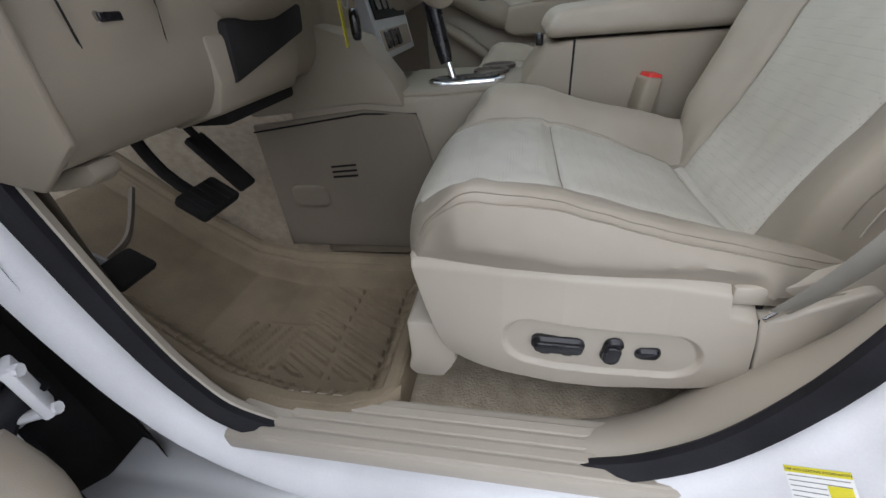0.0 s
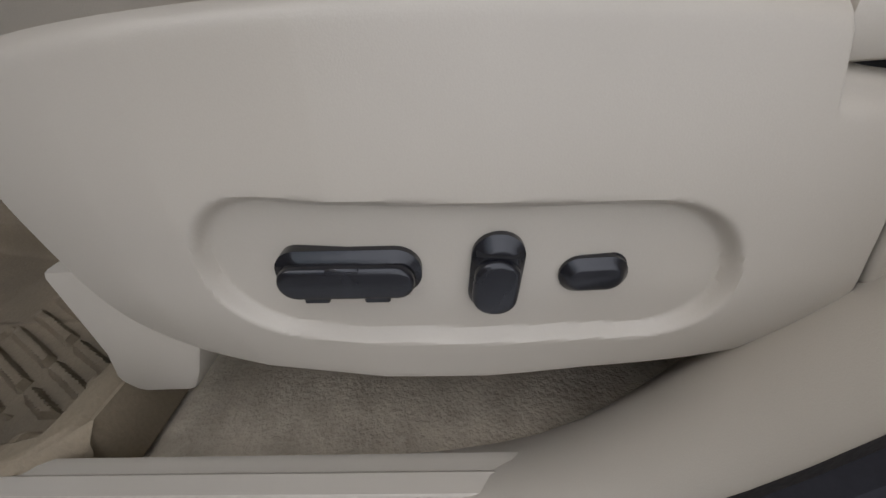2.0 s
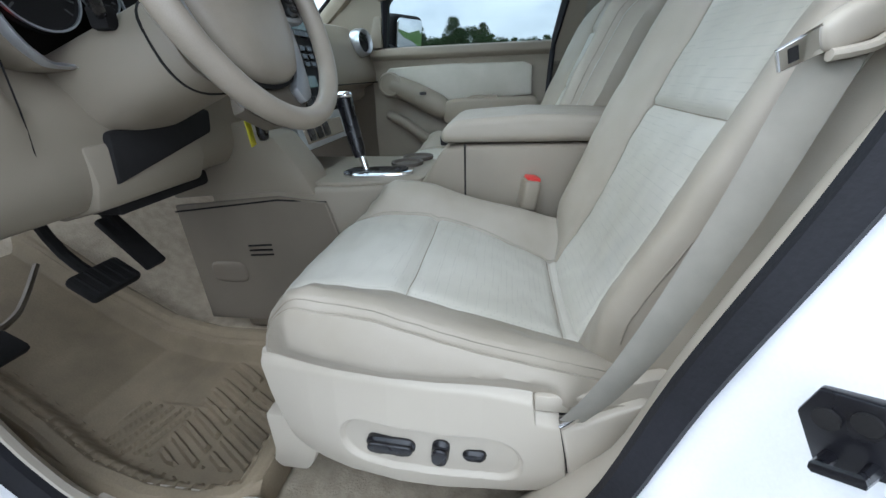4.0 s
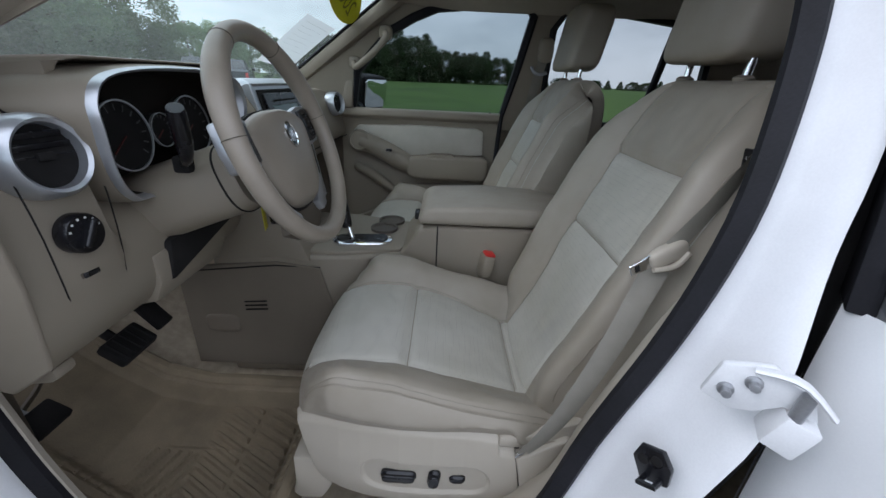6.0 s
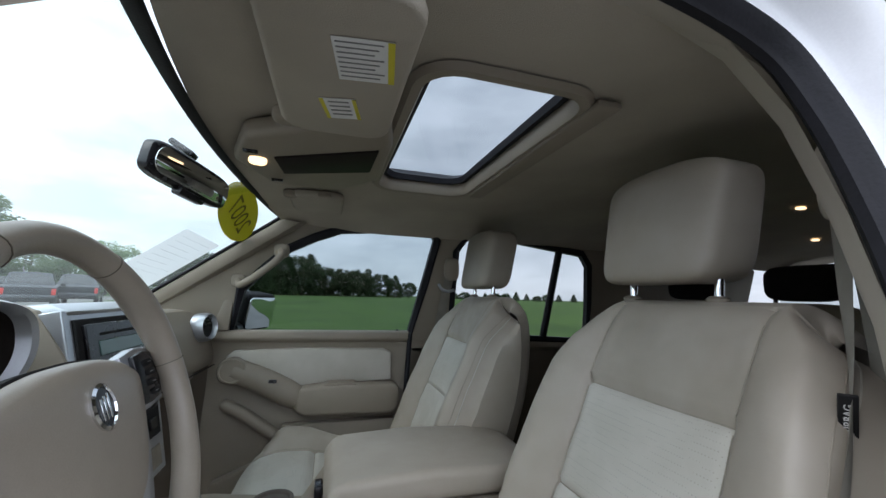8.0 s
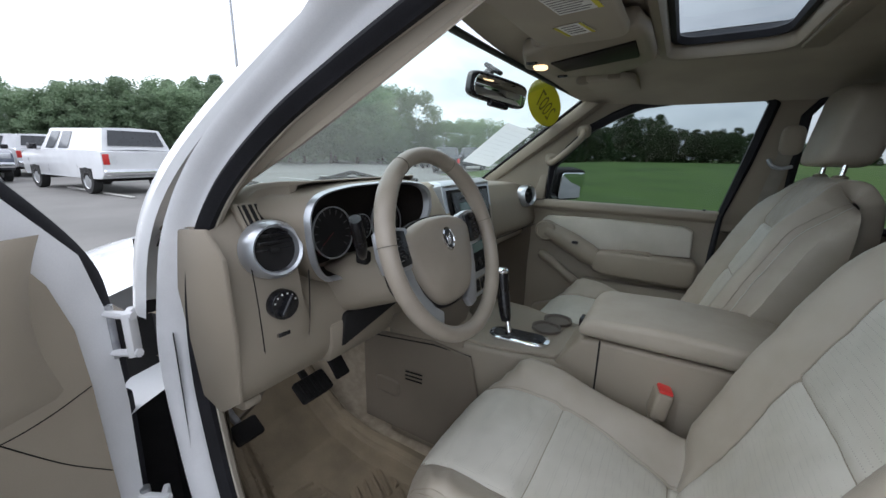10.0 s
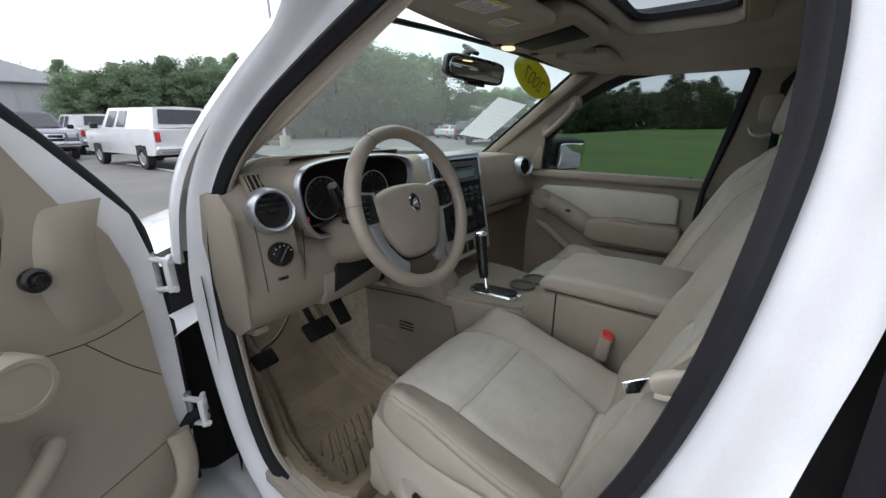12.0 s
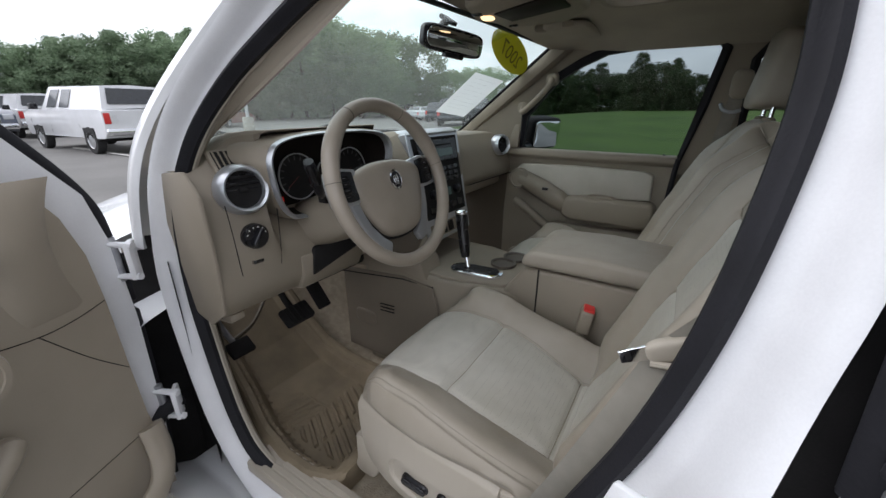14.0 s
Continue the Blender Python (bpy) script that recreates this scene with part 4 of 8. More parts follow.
def switch(cx, cz, w, h, r, d, tilt, name, label):
    bm = prism([(a, b) for a, b in rounded(w, h, r, 7)], "y", -d, 0.012, 0.0045, 3)
    for v in bm.verts:
        if v.co.y < -d * 0.6:
            v.co.x *= 0.90
            v.co.z *= 0.84
    return part(name, moved(bm, pose(cx, bowed(cx) + 0.010, cz, 0, tilt, 0) @ SWS), BLACK, shield, label)


fore = switch(0.209, 0.644, 0.074, 0.027, 0.0125, 0.0105, 2, "cushion_switch", "glossy black seat cushion switch")
FM = pose(0.209, bowed(0.209) + 0.010, 0.644, 0, 2, 0) @ SWS
part("cap", moved(prism([(a_, b_ - 0.0010) for a_, b_ in rounded(0.068, 0.019, 0.0092, 6)], "y", -0.0155, -0.006, 0.003, 3), FM), BLACK, fore, "raised glossy cap")
part("rib", moved(box(-0.0085, 0.0085, -0.0152, -0.008, 0.002, 0.0088, 0.001, 1), FM), BLACK, fore)
for dx in (-0.017, 0.014):
    part("tab", moved(box(dx - 0.0065, dx + 0.0065, -0.0125, -0.002, -0.0150, -0.008, 0.001, 1), FM), BLACK, fore)
recl = switch(0.273, 0.639, 0.026, 0.047, 0.0125, 0.010, 7, "backrest_switch", "glossy black upright backrest switch")
RM = pose(0.273, bowed(0.273) + 0.010, 0.639, 0, 7, 0) @ SWS
part("cap", moved(prism([(a_, b_ - 0.0035) for a_, b_ in rounded(0.0225, 0.033, 0.0105, 6)], "y", -0.0148, -0.006, 0.003, 3), RM), BLACK, recl, "raised glossy cap")
part("groove", moved(box(-0.0112, 0.0112, -0.0112, -0.004, 0.0140, 0.0148), RM), BLACK_MATT, recl)
lumb = switch(0.3155, 0.634, 0.034, 0.021, 0.0100, 0.010, 0, "lumbar_switch", "glossy black lumbar switch")
part("bezel", moved(prism(rounded(0.037, 0.0235, 0.0112, 7), "y", -0.002, 0.012, 0.002), pose(0.3155, bowed(0.3155) + 0.010, 0.634) @ SWS), BLACK_MATT, lumb)

# buckle beside the console
buckle = thing("belt_buckle", "beige seat belt buckle with red button", "seat belt buckle")
part("housing", moved(box(-0.017, 0.017, -0.026, 0.026, -0.022, 0.045, 0.008, 3), pose(0.397, -0.160, 0.813, 0, 8, 12)), TRIM, buckle)
part("button", moved(box(-0.012, 0.0155, -0.020, 0.020, 0.040, 0.051, 0.004, 2), pose(0.397, -0.160, 0.813, 0, 8, 12)), RED, buckle, "red release button")
for k in range(6):
    part("boot_ring", moved(box(-0.011, 0.011, -0.017, 0.017, -0.031 - 0.008 * k, -0.026 - 0.008 * k, 0.002, 1), pose(0.397, -0.160, 0.813, 0, 8, 12)), TRIM, buckle)
part("stalk", tube([(0.394, -0.160, 0.77), (0.415, -0.18, 0.66), (0.45, -0.20, 0.58)], 0.009, 8), BLACK_MATT, buckle)


def ribbon(path, width, across, thick=0.0014):
    """A flat webbing strap along a path, its width lying along the given direction."""
    rows = []
    for k, p in enumerate(path):
        a = Vector(across[k] if isinstance(across, list) else across).normalized() * width / 2
        d = (path[min(k + 1, len(path) - 1)] - path[max(k - 1, 0)]).normalized()
        nrm = d.cross(a).normalized() * thick
        rows.append([p - a, p - a * 0.5 + nrm * 0.6, p + a * 0.5 + nrm * 0.6, p + a, p + a * 0.5 - nrm, p - a * 0.5 - nrm])
    return cap(grid_mesh(rows, closed_v=True))


belt = thing("seat_belt", "beige seat belt hanging down the door pillar with metal tongue", "seat belt")
run = spline([(0.728, -0.612, 1.415), (0.712, -0.618, 1.335), (0.682, -0.632, 1.256), (0.636, -0.648, 1.180), (0.585, -0.658, 1.108)], 30)
part("upper_webbing", ribbon(run, 0.030, [Vector((0.45, 0.88, 0)).lerp(Vector((0.97, 0.1, -0.2)), k / 29) for k in range(30)]), WEB, belt)
run = spline([(0.752, -0.612, 1.42), (0.750, -0.622, 1.31), (0.740, -0.632, 1.18), (0.72, -0.64, 1.05)], 16)
part("return_webbing", ribbon(run, 0.030, (0.30, 0.95, 0)), WEB, belt)
run = spline([(0.572, -0.658, 1.085), (0.552, -0.668, 1.03), (0.523, -0.682, 0.955), (0.482, -0.690, 0.848), (0.450, -0.686, 0.770), (0.424, -0.676, 0.716)], 30)
part("lower_webbing", ribbon(run, 0.034, [Vector((0.80, -0.45, -0.3)).lerp(Vector((0.85, 0.35, -0.38)), k / 29) for k in range(30)]), WEB, belt)
TM = pose(0.578, -0.660, 1.096, 0, -24, 12) @ Matrix.Diagonal((0.85, 0.8, 0.7, 1))
part("tongue_cover", moved(superegg(0, 0, 0, 0.034, 0.011, 0.020, 3.2), TM), SHIELD, belt, "beige tongue cover")
part("cover_bar", moved(tube(spline([(-0.032, -0.006, -0.016), (0.0, -0.012, -0.024), (0.030, -0.008, -0.012)], 10), 0.006, 8), TM), SHIELD, belt)
part("tongue", moved(prism([(-0.068, -0.013), (-0.068, 0.010), (-0.026, 0.014), (-0.026, -0.014)], "y", -0.002, 0.002, 0.001, 1), TM), CHROME, belt, "steel tongue plate")
part("tongue_slot", moved(box(-0.060, -0.052, -0.0026, 0.0026, -0.008, 0.006), TM), BLACK_MATT, belt)
GD = pose(0.732, -0.606, 1.460, 0, -6, 28)
part("guide", moved(superegg(0, 0, 0, 0.020, 0.014, 0.046, 3.2), GD), SHIELD, belt, "beige height adjuster")
part("guide_slot", moved(box(-0.002, 0.021, -0.0150, 0.002, -0.030, 0.004, 0.002), GD), BLACK_MATT, belt)
part("guide_button", moved(box(-0.012, 0.012, -0.0155, 0.0, 0.014, 0.030, 0.003), GD), SHIELD, belt)
part("anchor", moved(box(-0.013, 0.013, -0.0015, 0.0015, -0.0045, 0.0045, 0.002, 2), pose(0.422, -0.676, 0.714, 0, -48, 0)), CHROME, belt, "steel anchor plate")

# ---- centre console ----
console = thing("centre_console", "beige centre console with armrest, cup holders and shifter", "console")
plan = [(-0.36, -0.195), (-0.12, -0.195), (-0.05, -0.190), (0.06, -0.170), (0.16, -0.150), (0.25, -0.142), (0.62, -0.150), (0.66, -0.12), (0.66, 0.09), (0.25, 0.11), (0.10, 0.15), (-0.04, 0.19), (-0.36, 0.20)]
bm = prism(plan, "z", 0.44, 0.842, 0.012, 3)
part("body", bm, TRIM, console)
part("bin", prism([(0.150, 0.838), (0.208, 0.920), (0.250, 0.927), (0.66, 0.927), (0.66, 0.70), (0.150, 0.70)], "y", -0.146, 0.112, 0.010, 3), TRIM, console, "beige storage bin")
bm = prism([(0.200, 0.932), (0.206, 0.962), (0.232, 0.981), (0.40, 0.990), (0.60, 0.982), (0.66, 0.962), (0.662, 0.932)], "y", -0.150, 0.112, 0.016, 4)
part("armrest", bm, TAUPE, console, "taupe leather armrest lid")
part("latch", box(0.186, 0.203, -0.045, -0.005, 0.910, 0.934, 0.004), BLACK, console, "black armrest latch")
part("split_line", box(0.255, 0.259, -0.1485, -0.143, 0.72, 0.930, 0.001, 1), BLACK_MATT, console)
part("deck", prism([(-0.13, -0.175), (-0.02, -0.172), (0.15, -0.135), (0.165, -0.10), (0.165, 0.07), (0.10, 0.125), (-0.13, 0.14)], "z", 0.838, 0.852, 0.006, 2), TRIM, console)
SHX, SHY = 0.036, -0.090
part("shift_ring", moved(prism(rounded(0.175, 0.078, 0.036, 8), "z", 0, 0.012, 0.004, 2), pose(SHX, SHY, 0.849, 0, 0, 6)), CHROME, console, "chrome shifter surround")
part("shift_gate", moved(prism(rounded(0.150, 0.056, 0.027, 8), "z", 0.010, 0.0155, 0.002, 1), pose(SHX, SHY, 0.849, 0, 0, 6)), BLACK, console, "glossy black shift gate")
for k, (cx, cy) in enumerate(((0.085, 0.012), (0.10, 0.085))):
    # shallow holders: their depth comes from the darkened colour
    part("cup_holder", lathe([(0.043, 0.0), (0.043, 0.008), (0.037, 0.008), (0.035, 0.001), (0.0005, 0.001)], 28, Matrix.Translation((cx, cy, 0.8535))), HOLDER, console, "round cup holder, its recess shade put into the colour")
# the footwell's shade on this side is in the panel's colour
part("side_panel", prism([(-0.46, 0.80), (-0.18, 0.826), (-0.062, 0.812), (-0.03, 0.68), (-0.04, 0.47), (-0.46, 0.47)], "y", -0.204, -0.194, 0.003, 1), SIDE_SHADED, console, "carpeted side panel, beige with footwell shade put into its colour")
part("split_line", tube([(-0.46, -0.206, 0.785), (-0.18, -0.206, 0.818), (-0.062, -0.198, 0.812)], 0.0022, 5), BLACK_MATT, console)
for k in range(3):
    part("vent_slot", moved(box(-0.032, 0.032, -0.004, 0.0, -0.002, 0.002, 0.001, 1), pose(-0.253, -0.205, 0.700 - 0.013 * k, 0, -4, 0)), BLACK_MATT, console, "dark vent slot")
part("floor_duct", superegg(-0.36, -0.200, 0.62, 0.05, 0.012, 0.03, 4), SIDE_SHADED, console)
part("upper_side_panel", prism([(-0.46, 0.815), (-0.18, 0.836), (-0.085, 0.826), (-0.105, 0.88), (-0.16, 0.96), (-0.28, 1.0), (-0.46, 1.0)], "y", -0.201, -0.095, 0.010, 2), TRIM, console)
lever = new("shift_lever")
lever.parent = console
top = (-0.040, -0.062, 1.030)
part("stem", tube([(SHX - 0.03, SHY, 0.858), (SHX - 0.056, SHY + 0.014, 0.945)], 0.0085, 12), CHROME, lever, "chrome stem")
part("grip", tube(spline([(SHX - 0.045, SHY + 0.006, 0.892), (SHX - 0.061, SHY + 0.017, 0.96), (SHX - 0.070, SHY + 0.023, 1.00), top], 12), [0.013, 0.016, 0.0175, 0.018, 0.018, 0.018, 0.0185, 0.019, 0.0195, 0.020, 0.020, 0.019], 14), BLACK, lever, "black leather grip")
part("cap", superegg(top[0], top[1], top[2] + 0.004, 0.020, 0.020, 0.010, 2.4), CHROME, lever, "chrome cap")


# ---- dashboard ----
dash = thing("dashboard", "beige moulded dashboard with silver rimmed gauges and vents", "dashboard")


def hood(y):
    return smoothstep(-0.735, -0.595, y) * (1 - smoothstep(-0.265, -0.195, y))


def stack(y):
    return smoothstep(-0.15, -0.10, y) * (1 - smoothstep(0.21, 0.27, y))


def dash_profile(y):
    h, s = hood(y), stack(y)
    end = smoothstep(-0.63, -0.75, y) + smoothstep(0.57, 0.70, y)
    bx = base_x(y)
    brow = -0.300 + 0.105 * smoothstep(-0.640, -0.590, y) * h + 0.045 * s + 0.05 * smoothstep(0.25, 0.66, y)
    bz = 1.246 + 0.058 * h + 0.030 * s
    face = -0.270 + 0.025 * h + 0.06 * s + 0.05 * smoothstep(0.25, 0.66, y)
    low = -0.265 + 0.02 * smoothstep(-0.2, -0.5, y) + 0.05 * s
    zl = 0.905 + 0.075 * smoothstep(0.24, 0.34, y)
    up = (1.06 - zl) / 0.155
    well = smoothstep(-0.607, -0.591, y) * (1 - smoothstep(-0.247, -0.231, y))
    return [(bx - 0.02, 1.19), (bx + 0.03, 1.212), (min(bx + 0.25, -0.45), 1.236 - 0.02 * end), (-0.42, 1.248 + 0.02 * h + 0.012 * s - 0.02 * end), (brow - 0.045, bz + 0.003 - 0.02 * end), (brow - 0.012 - 0.01 * well, bz - 0.002 + 0.003 * well - 0.02 * end), (brow - 0.085 * well, bz - 0.012 - 0.02 * end), (face - 0.10 * well, 1.19), (face + 0.012 - 0.09 * well, 1.14), (face + 0.022 - 0.02 * well, 1.06),
            (low + 0.012, zl + 0.095 * up), (low + 0.010, zl + 0.05 * up), (low - 0.004, zl + 0.02 * up), (low - 0.03, zl), (low - 0.10, zl), (-0.62, zl + 0.02)]


rows = []
for k in range(121):
    y = -0.745 + 1.448 * k / 120
    rows.append([(p.x, y, p.z) for p in spline([(x, 0, z) for x, z in dash_profile(y)], 60)])
part("moulding", grid_mesh(rows), TRIM, dash)
part("end_cap", prism([(-0.235, 1.19), (-0.225, 1.05), (-0.235, 0.93), (-0.30, 0.885), (-0.36, 0.90), (-0.42, 1.22), (-0.28, 1.235)], "y", -0.752, -0.743, 0.003), TRIM, dash)


def disc_frame(c, facing, lean=0.0):
    """A frame whose z axis points out of the dash towards the cabin."""
    z = Vector(facing).normalized()
    x = Vector((0, 0, 1)).cross(z).normalized()
    y = z.cross(x)
    m = Matrix((x, y, z)).transposed().to_4x4()
    return Matrix.Translation(c) @ m @ pose(0, 0, 0, 0, 0, lean)


def air_vent(c, facing, r, parent):
    m = disc_frame(c, facing)
    v = new("air_vent")
    v.parent = parent
    part("ring", lathe([(r * 0.80, 0.004), (r * 0.84, 0.017), (r * 0.93, 0.021), (r * 1.04, 0.014), (r * 1.10, -0.006), (r * 1.10, -0.02), (r * 0.78, -0.02)], 40, m), SILVER, v, "satin silver ring")
    part("well", lathe([(r * 0.82, 0.004), (r * 0.80, -0.022), (0.001, -0.024)], 32, m), BLACK_MATT, v)
    for k in range(5):
        yy = (-0.56 + 0.28 * k) * r
        hw = math.sqrt(max(1e-5, (0.79 * r) ** 2 - yy ** 2))
        part("louvre", moved(box(-hw, hw, yy - 0.004, yy + 0.004, -0.016, 0.004, 0.0015, 1), m @ pose(0, 0, 0, 14, 0, 0)), BLACK, v, "black louvre")
    part("thumb_tab", moved(box(-0.010, 0.010, -0.005, 0.005, 0.0, 0.010, 0.002), m), BLACK_MATT, v)
    return v


air_vent((-0.238, -0.658, 1.190), (0.97, -0.12, 0.14), 0.049, dash)
air_vent((-0.205, 0.590, 1.190), (0.93, -0.30, 0.12), 0.044, dash)
# demister grille above the outer vent
gr, gn = Vector((0.58, 0, -0.81)), Vector((0.81, 0, 0.58))
GM = Matrix((gr, Vector((0, 1, 0)), gn)).transposed().to_4x4()
GM.translation = Vector((-0.284, -0.650, 1.248)) + gn * 0.003
part("demister_frame", moved(prism([(-0.026, -0.040), (-0.026, 0.022), (-0.014, 0.040), (0.026, 0.044), (0.026, -0.040)], "z", -0.012, 0.0, 0.003, 2), GM), TRIM, dash)
part("demister_well", moved(prism([(-0.021, -0.034), (-0.021, 0.018), (-0.010, 0.034), (0.024, 0.037), (0.024, -0.034)], "z", -0.006, 0.0006, 0.001, 1), GM), BLACK_MATT, dash)
for k in range(6):
    part("demister_slat", moved(box(-0.022, 0.025, -0.0018, 0.0018, -0.003, 0.0026, 0.0008, 1), GM @ pose(0, -0.029 + 0.012 * k, 0)), TRIM, dash)

# light switch, fuse cover slot, panel seams
m = disc_frame((-0.226, -0.656, 1.087), (0.99, -0.08, 0.06))
lights = new("light_switch")
lights.parent = dash
part("plate", lathe([(0.028, -0.01), (0.028, 0.006), (0.026, 0.009), (0.0005, 0.009)], 36, m), BLACK, lights, "round black plate")
part("knob", moved(box(-0.005, 0.005, -0.021, 0.021, 0.006, 0.020, 0.004, 3), m @ pose(0, 0, 0, 0, 0, -35)), BLACK, lights, "black turning knob")
for k in range(6):
    a = radians(20 + 28 * k)
    part("mark", moved(box(-0.0014, 0.0014, -0.0014, 0.0014, 0.009, 0.0098), m @ pose(0.0215 * math.cos(a), 0.0215 * math.sin(a), 0)), WHITEMARK, lights)
m = disc_frame((-0.236, -0.654, 1.025), (0.99, -0.05, 0.0))
part("dimmer_slot", moved(prism(rounded(0.032, 0.012, 0.004), "z", -0.004, 0.003, 0.001, 1), m), TRIM_DARK, dash)
part("dimmer_wheel", moved(box(-0.012, 0.012, -0.004, 0.004, 0.0, 0.0055, 0.001, 1), m), BLACK, dash, "black dimmer wheel")
SEAMS = [[(-0.243, -0.703, 1.20), (-0.230, -0.702, 1.10), (-0.236, -0.694, 0.975)], [(-0.236, -0.694, 0.975), (-0.236, -0.600, 0.975)], [(-0.236, -0.600, 0.975), (-0.230, -0.594, 1.06), (-0.238, -0.586, 1.16), (-0.26, -0.586, 1.21)],
         [(-0.236, -0.575, 0.998), (-0.236, -0.49, 1.008)]]
for s in SEAMS:
    part("panel_seam", tube(spline(s, 14) if len(s) > 2 else [Vector(p) for p in s], 0.0011, 5), BLACK_MATT, dash)

# instrument cluster: silver rim, dark well, dials
CX, CZ, CP = -0.420, 1.210, -0.190
rim = [(-0.192, 0.010), (-0.190, 0.045), (-0.165, 0.072), (-0.10, 0.084), (0.0, 0.087), (0.10, 0.084), (0.165, 0.072), (0.192, 0.045), (0.190, 0.0), (0.165, -0.06), (0.13, -0.098), (0.09, -0.110), (-0.09, -0.110), (-0.135, -0.098), (-0.17, -0.055)]
loop = spline([(CP - 0.10 * (b < 0) * (-b / 0.11) * 0.35, CX + a, CZ + b) for a, b in rim], 90, True)
cl = new("gauge_cluster")
cl.parent = dash
mid = Vector((CP, CX, CZ - 0.01))
rows = []
for o, dx in ((1.045, -0.030), (1.045, -0.003), (1.018, 0.005), (0.985, 0.001), (0.962, -0.014)):
    rows.append([mid + Vector((p.x - CP + dx, (p.y - CX) * o, (p.z - CZ + 0.01) * o)) for p in loop])
part("rim", grid_mesh(rows, closed_v=True), SILVER, cl, "satin silver rim")
rows = []
for o, wide, oz, dx in ((1.030, 0.0, 1.035, -0.004), (1.045, 0.01, 1.055, -0.008), (1.056, 0.05, 1.070, -0.035), (1.062, 0.13, 1.060, -0.080), (1.05, 0.20, 1.0, -0.125)):
    rows.append([mid + Vector((p.x - CP + dx, (p.y - CX) * (o + wide * smoothstep(CZ - 0.02, CZ + 0.05, p.z)), (p.z - CZ + 0.01) * oz)) for p in loop])
part("collar", grid_mesh(rows, closed_v=True), TRIM, cl, "beige collar round the rim")
rows = []
for o, dx in ((0.965, -0.014), (0.93, -0.05), (0.88, -0.075), (0.5, -0.077), (0.01, -0.077)):
    rows.append([mid + Vector((p.x - CP + dx, (p.y - CX) * o, (p.z - CZ + 0.01) * o)) for p in loop])
bm = grid_mesh(rows, closed_v=True)
part("well", bm, SMOKED, cl, "black gauge well")
for dy, r in ((-0.088, 0.056), (0.088, 0.056), (0.0, 0.030)):
    m = disc_frame((CP - 0.060, CX + dy, CZ - 0.015), (1, 0, 0.1))
    part("dial", lathe([(r, -0.008), (r, 0.0), (r * 0.96, 0.004), (r * 0.90, 0.0), (0.0005, 0.0)], 36, m), BLACK_MATT, cl, "black dial")
    part("dial_ring", lathe([(r * 0.99, 0.001), (r, 0.006), (r * 0.955, 0.006), (r * 0.95, 0.001)], 36, m), SILVER, cl)
    for k in range(13):
        a = radians(-40 + 260 * k / 12)
        part("tick", moved(box(r * 0.70, r * 0.88, -0.0011, 0.0011, 0.0, 0.0014), m @ pose(0, 0, 0, 0, 0, math.degrees(a))), DIM_INK, cl)
    part("needle", moved(box(0, r * 0.72, -0.0008, 0.0008, 0.003, 0.005), m @ pose(0, 0, 0, 0, 0, 215)), NEEDLE_RED, cl)
part("warning_lamp", box(CP - 0.068, CP - 0.064, CX - 0.150, CX - 0.132, CZ - 0.070, CZ - 0.058), DOTRED, cl)

# centre stack
st = new("centre_stack")
st.parent = dash


def on_stack(u, v, h):
    """u across, v from the top (0) to the bottom (1), h out of the face."""
    zc = 1.262 + (0.915 - 1.262) * v
    xc = -0.232 + 0.075 * v
    return Vector((xc + 0.97 * h, 0.058 + u * (0.150 - 0.018 * v), zc + 0.22 * h))


def stack_box(u0, u1, v0, v1, h0, h1):
    bm = bmesh.new()
    ps = [on_stack(u, v, h) for h in (h0, h1) for u, v in ((u0, v0), (u1, v0), (u1, v1), (u0, v1))]
    vs = [bm.verts.new(p) for p in ps]
    for f in ((0, 1, 2, 3), (7, 6, 5, 4), (0, 4, 5, 1), (1, 5, 6, 2), (2, 6, 7, 3), (3, 7, 4, 0)):
        bm.faces.new([vs[i] for i in f])
    bmesh.ops.recalc_face_normals(bm, faces=bm.faces)
    bmesh.ops.bevel(bm, geom=bm.edges, offset=0.002, segments=1, affect="EDGES")
    return bm


part("surround", stack_box(-1.08, 1.08, -0.03, 1.03, -0.04, 0.006), SILVER, st, "satin silver surround")
part("top_pad", prism([(-0.42, 1.262), (-0.25, 1.284), (-0.222, 1.272), (-0.232, 1.255), (-0.42, 1.24)], "y", -0.095, 0.212, 0.006), SILVER, st, "silver grey top pad")
part("face", stack_box(-0.94, 0.94, 0.02, 0.80, 0.0, 0.010), BLACK_MATT, st, "black control face")
radio = part("radio", stack_box(-0.82, 0.82, 0.05, 0.26, 0.008, 0.016), BLACK, st, "black radio")
part("disc_slot", stack_box(-0.55, 0.55, 0.10, 0.115, 0.015, 0.018), BLACK_MATT, radio)
part("display", stack_box(-0.6, 0.6, 0.14, 0.22, 0.015, 0.0175), SCREEN, radio, "grey green display")
for r_ in range(3):
    for c_ in range(6):
        part("key", stack_box(-0.78 + 0.27 * c_, -0.58 + 0.27 * c_, 0.32 + 0.055 * r_, 0.36 + 0.055 * r_, 0.009, 0.0145), BLACK, st, "small black key")
for c_ in (-0.55, 0.55):
    m = disc_frame(on_stack(c_, 0.57, 0.010), (0.97, 0, 0.22))
    part("knob", lathe([(0.017, 0), (0.016, 0.014), (0.012, 0.017), (0.0005, 0.017)], 24, m), BLACK, st, "round black knob")
part("climate_display", stack_box(-0.30, 0.30, 0.53, 0.62, 0.009, 0.013), SCREEN, st, "grey green climate display")
for c_ in range(5):
    part("climate_key", stack_box(-0.80 + 0.33 * c_, -0.55 + 0.33 * c_, 0.68, 0.75, 0.009, 0.0145), BLACK, st)
